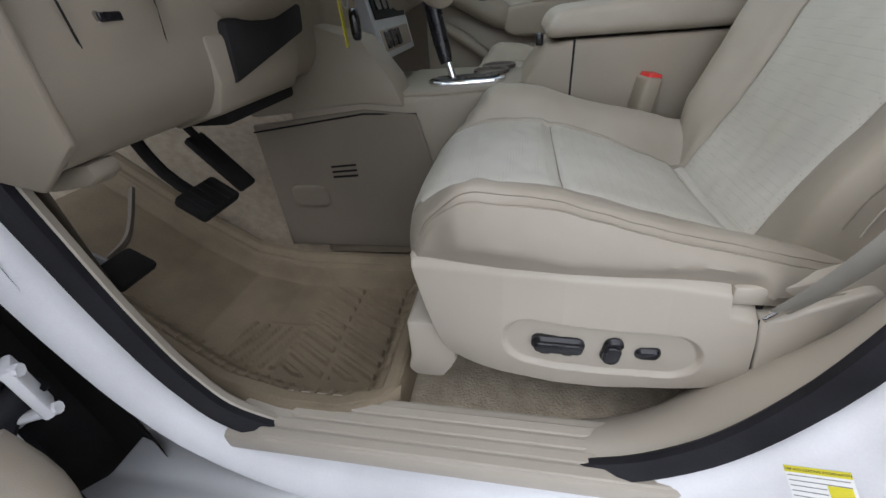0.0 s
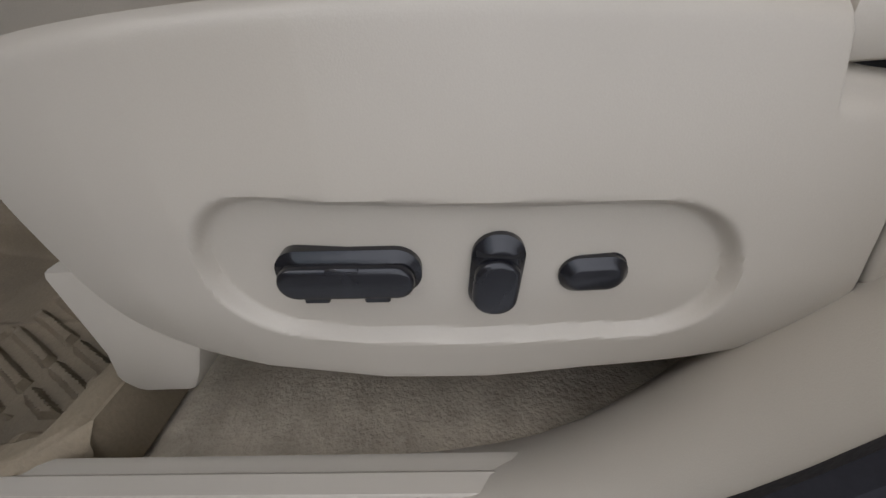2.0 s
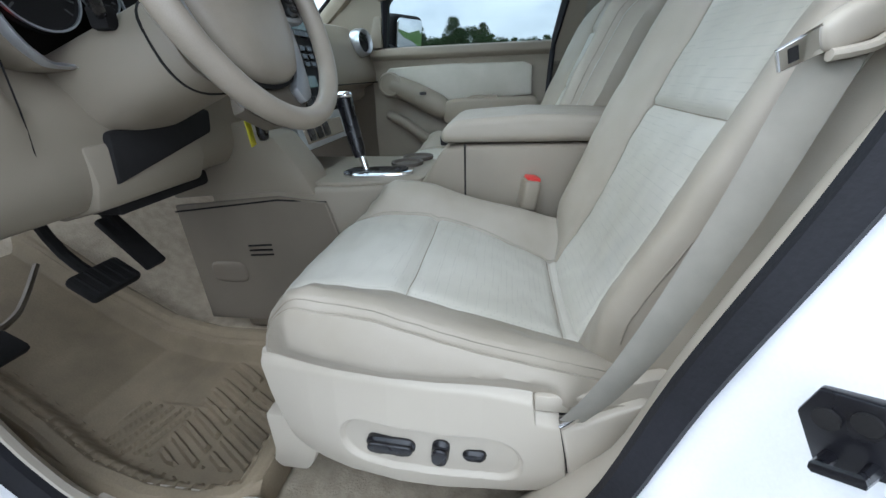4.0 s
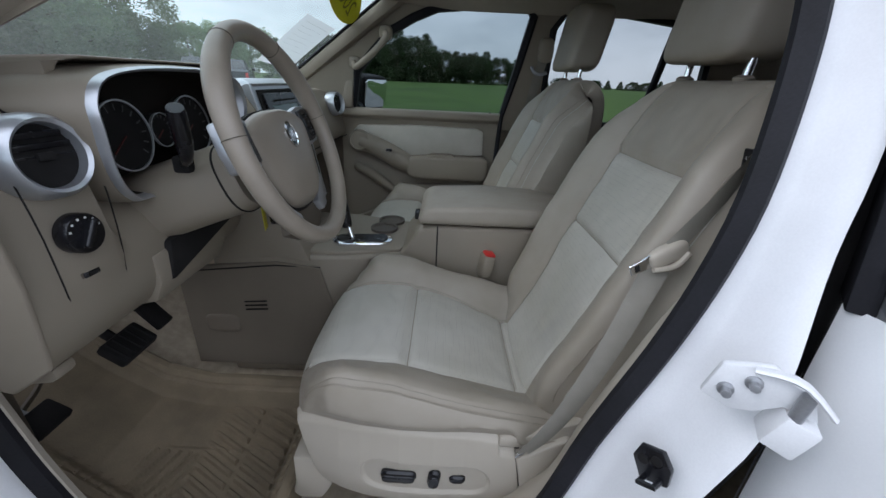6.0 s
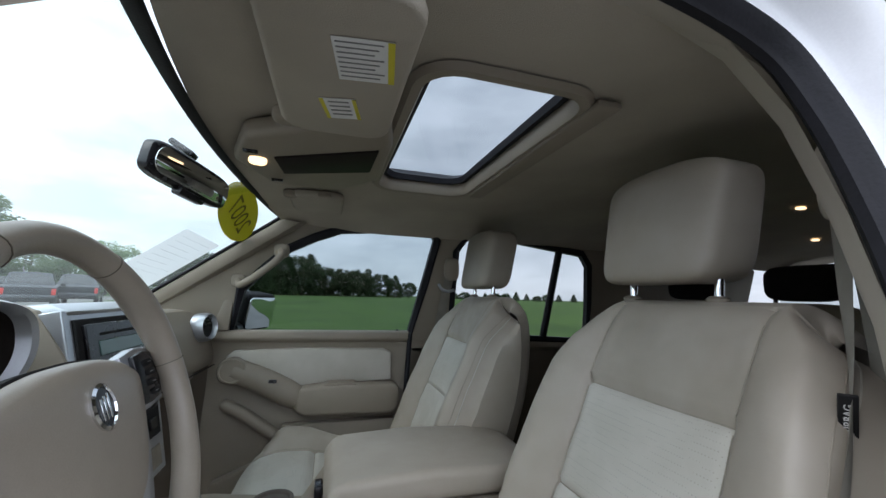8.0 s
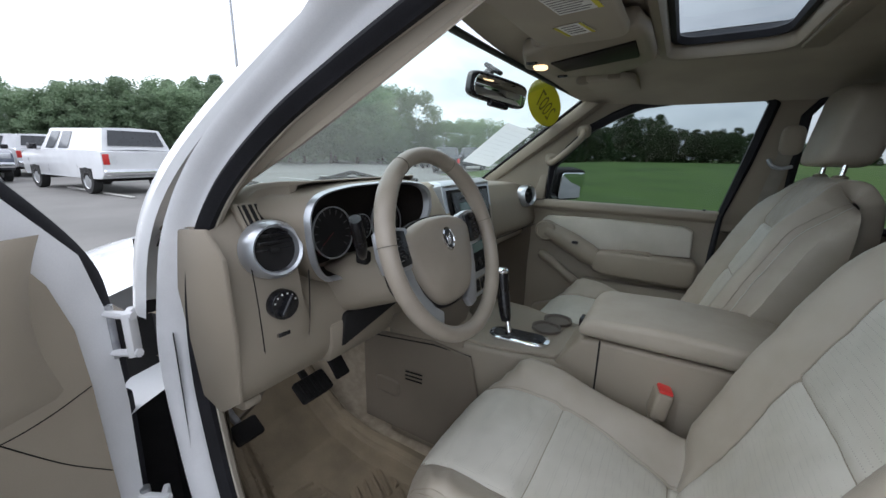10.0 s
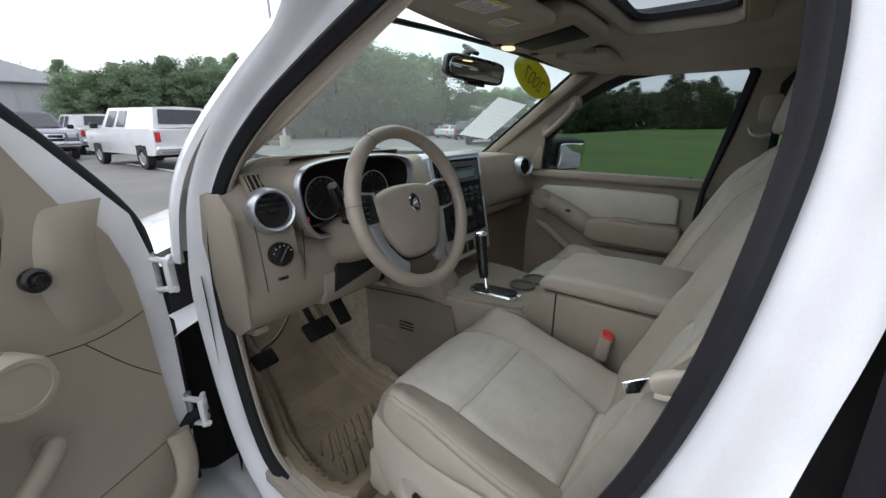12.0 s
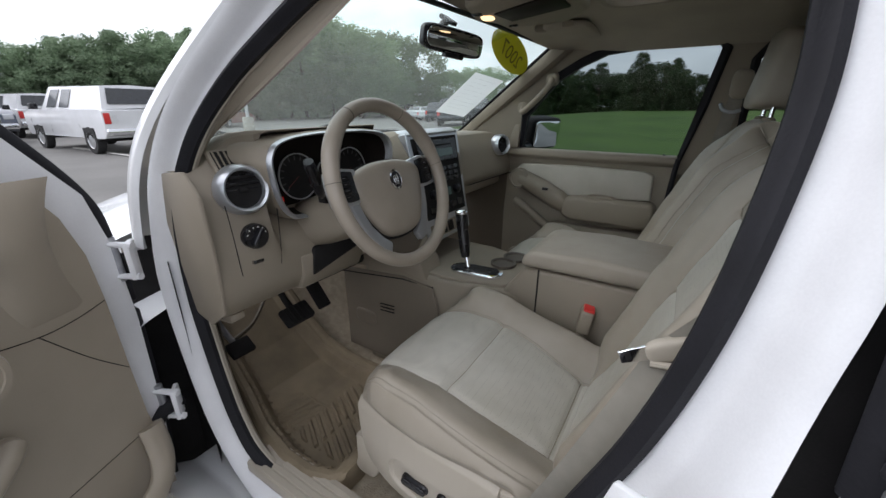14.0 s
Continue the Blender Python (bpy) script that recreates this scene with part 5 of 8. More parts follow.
part("switch_plate", stack_box(-0.90, 0.90, 0.86, 0.99, 0.0, 0.009), TRIM, st)
for c_ in range(3):
    part("rocker_switch", stack_box(-0.80 + 0.34 * c_, -0.55 + 0.34 * c_, 0.87, 0.975, 0.006, 0.013), BLACK, st, "black rocker switch")

# knee panel, column shroud
part("knee_panel", prism([(-0.228, 1.0), (-0.226, 0.945), (-0.245, 0.905), (-0.33, 0.885), (-0.33, 1.0)], "y", -0.545, -0.33, 0.008), TRIM, dash)
part("knee_flange", prism([(-0.268, 0.905), (-0.266, 0.888), (-0.28, 0.880), (-0.34, 0.872), (-0.34, 0.895)], "y", -0.725, -0.690, 0.006), TRIM, dash)
# two black slabs draw the shade below the column and under the dash
part("column_mouth", prism([(-0.520, 0.938), (-0.506, 1.014), (-0.290, 1.028), (-0.301, 0.985)], "x", -0.30, -0.220, 0.008), BLACK_MATT, dash, "black slab giving the shade of the opening below the column")
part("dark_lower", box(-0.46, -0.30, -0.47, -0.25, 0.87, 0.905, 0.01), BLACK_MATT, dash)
part("glovebox_seam", tube([(-0.205, 0.28, 1.05), (-0.20, 0.50, 1.05), (-0.19, 0.72, 1.05)], 0.002, 5), BLACK_MATT, dash)

column = thing("steering_column", "beige steering column shroud with black stalk", "steering column")
ax = Vector((0.94, 0, 0.34)).normalized()
WC = Vector((-0.014, -0.421, 1.189))
rows = []
for d, r, f in ((-0.37, 0.070, 1.5), (-0.27, 0.068, 1.45), (-0.17, 0.066, 1.35), (-0.105, 0.066, 1.2), (-0.082, 0.060, 1.15)):
    c = WC + ax * d + Vector((0, 0, -0.034))
    upv = Vector((-ax.z, 0, ax.x))
    rows.append([c + Vector((0, 1, 0)) * (r * f * math.copysign(abs(math.cos(a)) ** 0.7, math.cos(a))) + upv * (r * math.copysign(abs(math.sin(a)) ** 0.7, math.sin(a))) for a in (2 * math.pi * k / 32 for k in range(32))])
bm = grid_mesh(rows, closed_v=True)
cap(bm)
part("shroud", bm, TRIM, column)
part("shroud_gap", tube(rows[3], 0.002, 5, True), BLACK_MATT, column)
s0 = Vector((-0.165, -0.505, 1.155))
part("stalk", tube(spline([s0, (-0.135, -0.540, 1.170), (-0.117, -0.565, 1.210), (-0.102, -0.590, 1.250)], 12), [0.007, 0.007, 0.0075, 0.008, 0.009, 0.011, 0.012, 0.0125, 0.0125, 0.0125, 0.0125, 0.011], 14), BLACK, column, "black indicator stalk")
part("stalk_boot", box(s0.x - 0.016, s0.x + 0.012, s0.y - 0.008, s0.y + 0.012, s0.z - 0.016, s0.z + 0.012, 0.005), BLACK_MATT, column)

# ignition keys with a yellow tag
keys = thing("car_keys", "black car key with a yellow paper tag hanging from the ignition", "keys")
part("key_head", moved(superegg(0, 0, 0, 0.009, 0.018, 0.026, 3.5), pose(-0.140, -0.262, 0.988, 0, 0, 15)), BLACK, keys)
part("tag", moved(box(-0.001, 0.001, -0.012, 0.012, -0.040, 0.032, 0.0), pose(-0.153, -0.284, 0.995, 6, 0, 12)), YELLOW, keys, "yellow paper tag")
part("ring", tube([Vector((-0.148, -0.272 + 0.014 * math.cos(a), 1.028 + 0.014 * math.sin(a))) for a in (2 * math.pi * k / 20 for k in range(20))], 0.0012, 6, True), STEEL, keys)

# ---- steering wheel ----
wheel = thing("steering_wheel", "beige leather steering wheel with silver spokes", "steering wheel")
fx = ax
fy = Vector((0, 1, 0))
fz = Vector((-ax.z, 0, ax.x))
WM = Matrix((fy, fz, fx)).transposed().to_4x4()
WM.translation = WC
R = 0.181


def wp(a, r, h=0.0):
    return WM @ Vector((r * math.cos(a), r * math.sin(a), h))


rim = []
for k in range(96):
    a = 2 * math.pi * k / 96
    tr = 0.0155 + 0.0025 * math.exp(-((math.degrees(a) % 360 - 35) / 22) ** 2) + 0.0025 * math.exp(-((math.degrees(a) % 360 - 145) / 22) ** 2)
    rim.append([WM @ Vector(((R + tr * math.cos(b)) * math.cos(a), (R + tr * math.cos(b)) * math.sin(a), tr * 1.08 * math.sin(b))) for b in (2 * math.pi * j / 18 for j in range(18))])
part("rim", grid_mesh(rim, closed_u=True, closed_v=True), WHEEL_LEATHER, wheel, "beige leather rim")
for deg in (8, 172, 62, 118):
    a = radians(deg)
    part("rim_seam", tube([WM @ Vector(((R + 0.0168 * math.cos(b)) * math.cos(a), (R + 0.0168 * math.cos(b)) * math.sin(a), 0.018 * math.sin(b))) for b in (2 * math.pi * j / 18 for j in range(18))], 0.0006, 5, True), TRIM_DARK, wheel)
hub = spline([(-0.122, 0.032, 0), (-0.09, 0.050, 0), (-0.045, 0.060, 0), (0.0, 0.062, 0), (0.045, 0.060, 0), (0.09, 0.050, 0), (0.122, 0.032, 0), (0.124, 0.008, 0), (0.112, -0.035, 0), (0.088, -0.085, 0), (0.055, -0.118, 0), (0.0, -0.127, 0), (-0.055, -0.118, 0), (-0.088, -0.085, 0), (-0.112, -0.035, 0), (-0.124, 0.008, 0)], 90, True)
rows = [[WM @ Vector((p.x * o, p.y * o, h)) for p in hub] for o, h in ((0.93, -0.055), (0.95, -0.023), (0.92, -0.013), (0.82, -0.005), (0.58, 0.001), (0.29, 0.003), (0.02, 0.0035))]
bm = grid_mesh(rows, closed_v=True)
cap(bm)
part("airbag_cover", bm, WHEEL_LEATHER, wheel, "beige airbag cover")
part("hub_back", lathe([(0.045, -0.10), (0.050, -0.06), (0.050, -0.035), (0.0005, -0.035)], 32, WM), TRIM_DARK, wheel)
rows = [[WM @ Vector((p.x * o, p.y * o, h)) for p in hub] for o, h in ((0.90, -0.050), (0.99, -0.040), (0.99, -0.026), (0.86, -0.022))]
part("hub_gap", grid_mesh(rows, closed_v=True), BLACK_MATT, wheel, "black gap round the airbag cover")
for s in (-1, 1):
    sp = [(0.095, 0.050), (0.135, 0.057), (0.174, 0.054), (0.180, 0.010), (0.176, -0.020), (0.140, -0.024), (0.108, -0.024)]
    bm = prism([(s * a, b) for a, b in sp], "z", -0.034, -0.016, 0.004, 2)
    part("spoke", moved(bm, WM), SILVER, wheel, "silver side spoke")
    part("switch_pod", moved(prism([(s * a, b) for a, b in ((0.112, 0.046), (0.140, 0.050), (0.162, 0.047), (0.168, 0.008), (0.162, -0.013), (0.136, -0.017), (0.112, -0.016))], "z", -0.020, -0.010, 0.003, 2), WM), BLACK, wheel, "black button pod")
    for k in range(4):
        part("button", moved(superegg(s * (0.140 + 0.004 * (k % 2)), 0.034 - 0.013 * k, -0.010, 0.012, 0.0045, 0.0028, 3), WM), BLACK_MATT, wheel)
        part("button_mark", moved(box(s * 0.142 - 0.004, s * 0.142 + 0.004, 0.0335 - 0.013 * k, 0.0345 - 0.013 * k, -0.0085, -0.0068), WM), GREY_INK, wheel)
    low = [(0.108, -0.018), (0.104, -0.045), (0.092, -0.078), (0.070, -0.108), (0.046, -0.128), (0.058, -0.152), (0.086, -0.146), (0.104, -0.112), (0.122, -0.068), (0.134, -0.018)]
    part("lower_spoke", moved(prism([(s * a, b) for a, b in low], "z", -0.040, -0.020, 0.005, 2), WM), SILVER, wheel, "silver lower spoke")
part("lower_cover", moved(prism([(-0.066, -0.10), (0.066, -0.10), (0.09, -0.148), (0.04, -0.176), (-0.04, -0.176), (-0.09, -0.148)], "z", -0.055, -0.034, 0.004), WM), TRIM_DARK, wheel)
emblem = lathe([(0.023, 0.001), (0.0235, 0.0055), (0.020, 0.007), (0.019, 0.0045), (0.0005, 0.0045)], 32)
for v in emblem.verts:
    v.co.x *= 0.85
badge = part("badge", moved(emblem, WM @ pose(0, 0.008, 0)), CHROME, wheel, "oval chrome badge")
part("badge_field", moved(moved(lathe([(0.0185, 0.0045), (0.0185, 0.0052), (0.0005, 0.0052)], 28), Matrix.Diagonal((0.85, 1, 1, 1))), WM @ pose(0, 0.008, 0)), BLACK, badge)
for k in (-1, 0, 1):
    part("badge_bar", moved(box(k * 0.006 - 0.0015, k * 0.006 + 0.0015, -0.013, 0.010 + 0.002 * k, 0.005, 0.0065, 0.0005, 1), WM @ pose(0, 0.008, 0)), CHROME, badge)


# ---- passenger door ----
pdoor = thing("door_passenger", "beige passenger door trim with ivory insert, armrest and pull", "door", kind="structure")
PY = 0.698


def panel_y(x, z):
    return PY - 0.02 * smoothstep(0.95, 0.80, z) - 0.012 * smoothstep(1.06, 1.10, z)


part("panel", grid_mesh([[(-0.22 + 0.72 * i / 24, panel_y(0, 0.43 + 0.70 * j / 36), 0.43 + 0.70 * j / 36) for j in range(37)] for i in range(25)]), TRIM, pdoor)
part("window_ledge", prism([(PY, 1.132), (PY - 0.028, 1.126), (PY - 0.032, 1.10), (PY - 0.015, 1.085), (PY + 0.01, 1.085)], "x", -0.21, 0.50, 0.005), TRIM, pdoor)
ins = [(-0.165, 1.03), (-0.14, 1.056), (0.10, 1.064), (0.40, 1.060), (0.432, 1.045), (0.436, 0.94), (0.12, 0.925), (-0.06, 0.955)]
part("insert", prism(ins, "y", PY - 0.022, PY + 0.01, 0.007, 3), IVORY_PLAIN, pdoor, "ivory leather insert")
arm = spline([(-0.125, 0, 0.995), (-0.05, 0, 0.965), (0.03, 0, 0.925), (0.10, 0, 0.888)], 14)
part("arm", tube([(p.x, PY - 0.050, p.z) for p in arm], [0.040, 0.041, 0.042, 0.042, 0.043, 0.044, 0.045, 0.046, 0.046, 0.046, 0.046, 0.044, 0.040, 0.034], 16, flat=0.9, up=(0, 1, 0)), TRIM, pdoor, "sloping beige arm")
part("round_cap", lathe([(0.046, -0.01), (0.047, 0.016), (0.042, 0.024), (0.036, 0.0245), (0.035, 0.022), (0.0005, 0.022)], 36, Matrix.Translation((-0.128, PY - 0.060, 0.995)) @ pose(0, 0, 0, 90, 0, 0)), TRIM, pdoor, "round beige arm cap")
part("armrest", prism([(0.085, 0.90), (0.10, 0.930), (0.16, 0.936), (0.44, 0.936), (0.462, 0.925), (0.460, 0.845), (0.43, 0.828), (0.12, 0.832), (0.085, 0.85)], "y", PY - 0.085, PY, 0.014, 3), TRIM, pdoor, "padded beige armrest")
part("armrest_pad", prism([(0.17, 0.934), (0.20, 0.945), (0.29, 0.945), (0.31, 0.934)], "y", PY - 0.075, PY - 0.02, 0.004), TRIM, pdoor)
part("release_lever", box(-0.005, 0.022, PY - 0.095, PY - 0.088, 0.954, 0.966, 0.003), BLACK, pdoor, "small black release lever")
part("map_pocket_rail", tube(spline([(-0.155, PY - 0.045, 0.882), (-0.09, PY - 0.052, 0.850), (-0.02, PY - 0.052, 0.800), (0.035, PY - 0.045, 0.757)], 14), [0.014] + [0.021] * 12 + [0.014], 12), TRIM, pdoor, "sloping beige rail")
part("lower_pocket", prism([(0.045, 0.800), (0.47, 0.805), (0.48, 0.70), (0.47, 0.48), (-0.17, 0.48), (-0.17, 0.62), (0.02, 0.70)], "y", PY - 0.055, PY, 0.010, 2), TRIM, pdoor, "lower door pocket")
part("lock_pin", tube([(0.452, PY - 0.008, 1.100), (0.454, PY - 0.012, 1.135)], 0.0045, 8), BLACK, pdoor, "black lock pin")
part("edge_seal", tube(spline([(0.505, PY - 0.025, 1.12), (0.496, PY - 0.035, 0.95), (0.490, PY - 0.035, 0.75), (0.483, PY - 0.035, 0.50)], 12), 0.010, 8), SEAL, pdoor, "black door edge seal")
part("mirror_sail", prism([(-0.215, 1.13), (-0.160, 1.13), (-0.150, 1.27), (-0.165, 1.29)], "y", PY - 0.035, PY, 0.004), TRIM, pdoor)
pdoor.location = (0.010, 0.0, 0.043)

mirror_p = thing("door_mirror", "black door mirror outside the passenger window", "mirror")
m = Matrix.Translation((-0.105, 0.875, 1.232)) @ pose(0, 0, 0, 0, 9, -26)
part("housing", moved(superegg(-0.020, 0, 0, 0.050, 0.098, 0.076, 7), m), BLACK_MATT, mirror_p, "black housing")
part("glass", moved(prism(rounded(0.168, 0.126, 0.022), "x", 0.026, 0.034, 0.002), m), MIRROR, mirror_p, "mirror glass")
part("arm", tube([(-0.15, 0.72, 1.17), (-0.14, 0.89, 1.17)], 0.022, 10), BLACK, mirror_p)

# grab handle on the passenger pillar
grab = thing("grab_handle", "beige grab handle on the passenger pillar", "handle")
g0, g1 = Vector((-0.125, 0.640, 1.352)), Vector((0.016, 0.578, 1.462))
d = Vector((0.01, -0.055, -0.03))
part("bar", tube(spline([g0, g0 + d * 0.75 + (g1 - g0) * 0.06, g0.lerp(g1, 0.5) + d, g1 + d * 0.75 - (g1 - g0) * 0.06, g1], 24), [0.016, 0.015] + [0.0125] * 20 + [0.015, 0.016], 12), TRIM, grab)
for g in (g0, g1):
    part("foot", superegg(g.x, g.y + 0.004, g.z, 0.026, 0.016, 0.026, 3), TRIM, grab)

# passenger pillar belt
pb = thing("passenger_belt", "beige passenger seat belt on the door pillar", "seat belt")
run = spline([(0.665, 0.665, 1.42), (0.655, 0.690, 1.33), (0.640, 0.715, 1.22), (0.62, 0.735, 1.05), (0.60, 0.74, 0.85)], 20)
part("webbing", ribbon(run, 0.045, (0.9, 0.2, 0.25)), WEB, pb)
part("guide", superegg(0.665, 0.668, 1.405, 0.030, 0.018, 0.045, 3.5), TRIM, pb, "beige height adjuster")
part("hook", tube(spline([(0.62, 0.69, 1.345), (0.63, 0.675, 1.325), (0.655, 0.67, 1.318), (0.68, 0.67, 1.325)], 10), 0.006, 8), STEEL, pb, "steel guide loop")

pb.location = (-0.012, -0.095, 0.02)

# ---- driver's door, wide open ----
TH = radians(68)
DM = Matrix(((math.cos(TH), 0, math.sin(TH), -0.348), (-math.sin(TH), 0, math.cos(TH), -1.0), (0, 1, 0, 0.025), (0, 0, 0, 1)))
ddoor = thing("door_driver", "open driver's door, white outside with beige trim panel inside", "door", kind="structure")
EDGE = [(-0.152, 0.34), (-0.180, 0.60), (-0.190, 0.88), (-0.184, 1.05), (-0.158, 1.168), (-0.033, 1.326), (0.072, 1.436), (0.17, 1.50), (0.40, 1.555)]
outer = EDGE + [(0.85, 1.56), (0.98, 1.15), (0.98, 0.34)]
WIN_D = [(0.092, 1.130), (0.068, 1.20), (0.058, 1.275), (0.082, 1.355), (0.18, 1.440), (0.42, 1.500), (0.78, 1.505), (0.88, 1.15), (0.60, 1.095), (0.26, 1.105)]
WIN_D = [(p.x, p.z) for p in spline([(a, 0, b) for a, b in WIN_D], 64, True)]


def on_door(u, z, h):
    return DM @ Vector((u, z, h))


def dplate(outline, holes, h0, h1, name, mat, label=""):
    return plate(outline, holes, lambda a, b, c: on_door(a, b, h0 + (c / max(1e-6, abs(h1 - h0))) * (h1 - h0) if h1 != h0 else h0), abs(h1 - h0), name, mat, ddoor, label)


dplate(outer, [WIN_D[::-1]], -0.10, -0.035, "door_shell", PAINT_INNER, "white painted door shell")
inner = [(-0.140, 0.36), (-0.142, 0.48), (-0.140, 0.56), (-0.128, 0.66), (-0.124, 0.79), (-0.121, 0.96), (-0.114, 1.06), (-0.092, 1.14), (-0.062, 1.19), (-0.029, 1.212), (0.010, 1.29), (0.048, 1.37), (0.070, 1.365), (0.040, 1.275), (0.050, 1.20), (0.075, 1.122), (0.26, 1.092), (0.60, 1.076), (0.96, 1.10), (0.96, 0.36)]
dplate(inner, [], -0.034, -0.012, "trim_panel", DOOR_TRIM, "beige moulded trim panel")
edge3 = [on_door(a - 0.004, b + (0.01 if b > 1.2 else 0), -0.052) for a, b in EDGE]
part("edge_seal", tube(spline(edge3, 60), 0.0125, 8, flat=1.3), SEAL, ddoor, "black rubber edge seal")
part("window_seal", tube([on_door(a, b, -0.03) for a, b in WIN_D], 0.016, 8, True), SEAL, ddoor, "black window channel")
bm = bmesh.new()
bm.faces.new([bm.verts.new(on_door(a, b, -0.06)) for a, b in WIN_D])
pane = part("pane", bm, SIDE_GLASS, ddoor, "lightly tinted glass", smooth=False)
pane.visible_shadow = False


def dtube(pts, r, mat, name, label="", n=16, h=0.0, sides=12, parent=None, flat=1.0):
    return part(name, tube(spline([on_door(a, b, c) for a, b, c in pts], n), r, sides, flat=flat, up=DM.to_3x3() @ Vector((0, 0, 1))), mat, parent or ddoor, label)


dplate([(0.095, 0.975), (0.16, 1.005), (0.30, 1.02), (0.60, 1.02), (0.93, 1.03), (0.93, 0.80), (0.62, 0.80), (0.45, 0.86), (0.30, 0.90), (0.14, 0.93)], [], -0.0115, -0.006, "insert", IVORY_PLAIN, "ivory leather insert")
# moulded band with the mirror control, quilted seams, arm, switches, pull, pocket
bm = bmesh.new()
rows = []
for z in np.linspace(0.965, 1.215, 22):
    o = 0.020 * math.sin(math.pi * (z - 0.965) / 0.25) ** 0.7 if 0.965 < z < 1.215 else 0
    u0 = -0.036 - 0.030 * ((z - 1.085) / 0.125) ** 2
    rows.append([on_door(u0 + du + 0.028, z, -0.013 + o * hh) for du, hh in ((0.045, 0.0), (0.036, 0.65), (0.022, 0.98), (-0.012, 1.0), (-0.036, 0.80), (-0.058, 0.0))])
part("moulded_band", grid_mesh(rows), DOOR_TRIM, ddoor)
for s in ([(0.14, 0.99), (0.081, 0.963), (0.001, 0.947), (-0.06, 0.948), (-0.119, 0.959)], [(0.001, 0.947), (-0.061, 0.861), (-0.122, 0.792)], [(0.137, 0.617), (0.03, 0.619), (-0.081, 0.622), (-0.134, 0.625)]):
    dtube([(a, b, -0.0118) for a, b in s], 0.0010, BLACK_MATT, "trim_seam", sides=5)
mirror_ctl = lathe([(0.021, 0), (0.021, 0.010), (0.016, 0.014), (0.012, 0.014), (0.011, 0.024), (0.0005, 0.025)], 28, DM @ pose(0.050, 1.102, 0.006, 0, 0, 0))
part("mirror_control", mirror_ctl, BLACK, ddoor, "round black mirror control")
dtube([(0.150, 0.975, 0.035), (0.22, 0.945, 0.045), (0.31, 0.89, 0.05), (0.45, 0.81, 0.05), (0.62, 0.76, 0.045), (0.85, 0.76, 0.02)], [0.040] + [0.045] * 14 + [0.035], DOOR_TRIM, "arm", "thick beige armrest", flat=1.15, sides=18)
part("arm_cap", lathe([(0.048, -0.03), (0.050, 0.012), (0.045, 0.022), (0.037, 0.0225), (0.036, 0.020), (0.0005, 0.021)], 40, DM @ pose(0.146, 0.974, 0.072)), DOOR_TRIM, ddoor, "round beige arm cap")
sw = dtube([(0.195, 0.992, 0.075), (0.25, 0.965, 0.088), (0.35, 0.908, 0.092), (0.41, 0.873, 0.09)], 0.030, SILVER, "switch_panel", "silver window switch panel", flat=0.3, sides=10)
for a, b in ((0.225, 0.980), (0.26, 0.960), (0.305, 0.934), (0.34, 0.914)):
    part("window_switch", moved(box(-0.013, 0.013, -0.011, 0.011, 0.0, 0.012, 0.003), DM @ pose(a, b, 0.094, 0, 0, -31)), BLACK, sw, "black window switch")
part("door_release", moved(superegg(0, 0, 0, 0.026, 0.011, 0.010, 3), DM @ pose(0.160, 1.018, 0.050, 0, 0, -10)), CHROME, ddoor, "chrome door release")
dtube([(0.108, 0.800, -0.010), (0.110, 0.812, 0.030), (0.138, 0.795, 0.042), (0.20, 0.750, 0.045), (0.28, 0.695, 0.035), (0.29, 0.685, -0.010)], [0.016] + [0.0175] * 14 + [0.016], DOOR_TRIM, "pull_handle", "beige pull handle")
dtube([(-0.118, 0.63, -0.005), (-0.105, 0.56, 0.02), (-0.070, 0.515, 0.04), (0.0, 0.495, 0.05), (0.13, 0.488, 0.05), (0.5, 0.48, 0.05)], 0.028, DOOR_TRIM, "pocket_rim", "beige door pocket rim", flat=0.7)

# outer skin of the sides and ends away from the open doors
skin = thing("body_shell", "white painted lower body of the car", "car body", kind="structure")
part("passenger_side", prism([(-1.9, 0.30), (2.64, 0.34), (2.66, 1.08), (-0.95, 1.08), (-1.9, 0.88)], "y", 0.785, 0.805, 0.006), PAINT, skin)
part("rear_quarter", prism([(1.80, 0.34), (2.64, 0.34), (2.66, 1.08), (1.80, 1.08)], "y", -0.805, -0.785, 0.006), PAINT, skin)
part("tailgate", prism([(-0.80, 0.36), (0.80, 0.36), (0.80, 1.08), (-0.80, 1.08)], "x", 2.665, 2.69, 0.006), PAINT, skin)
part("nose", prism([(-0.88, 0.34), (0.80, 0.34), (0.80, 0.80), (-0.88, 0.78)], "x", -2.06, -2.03, 0.006), PAINT, skin)

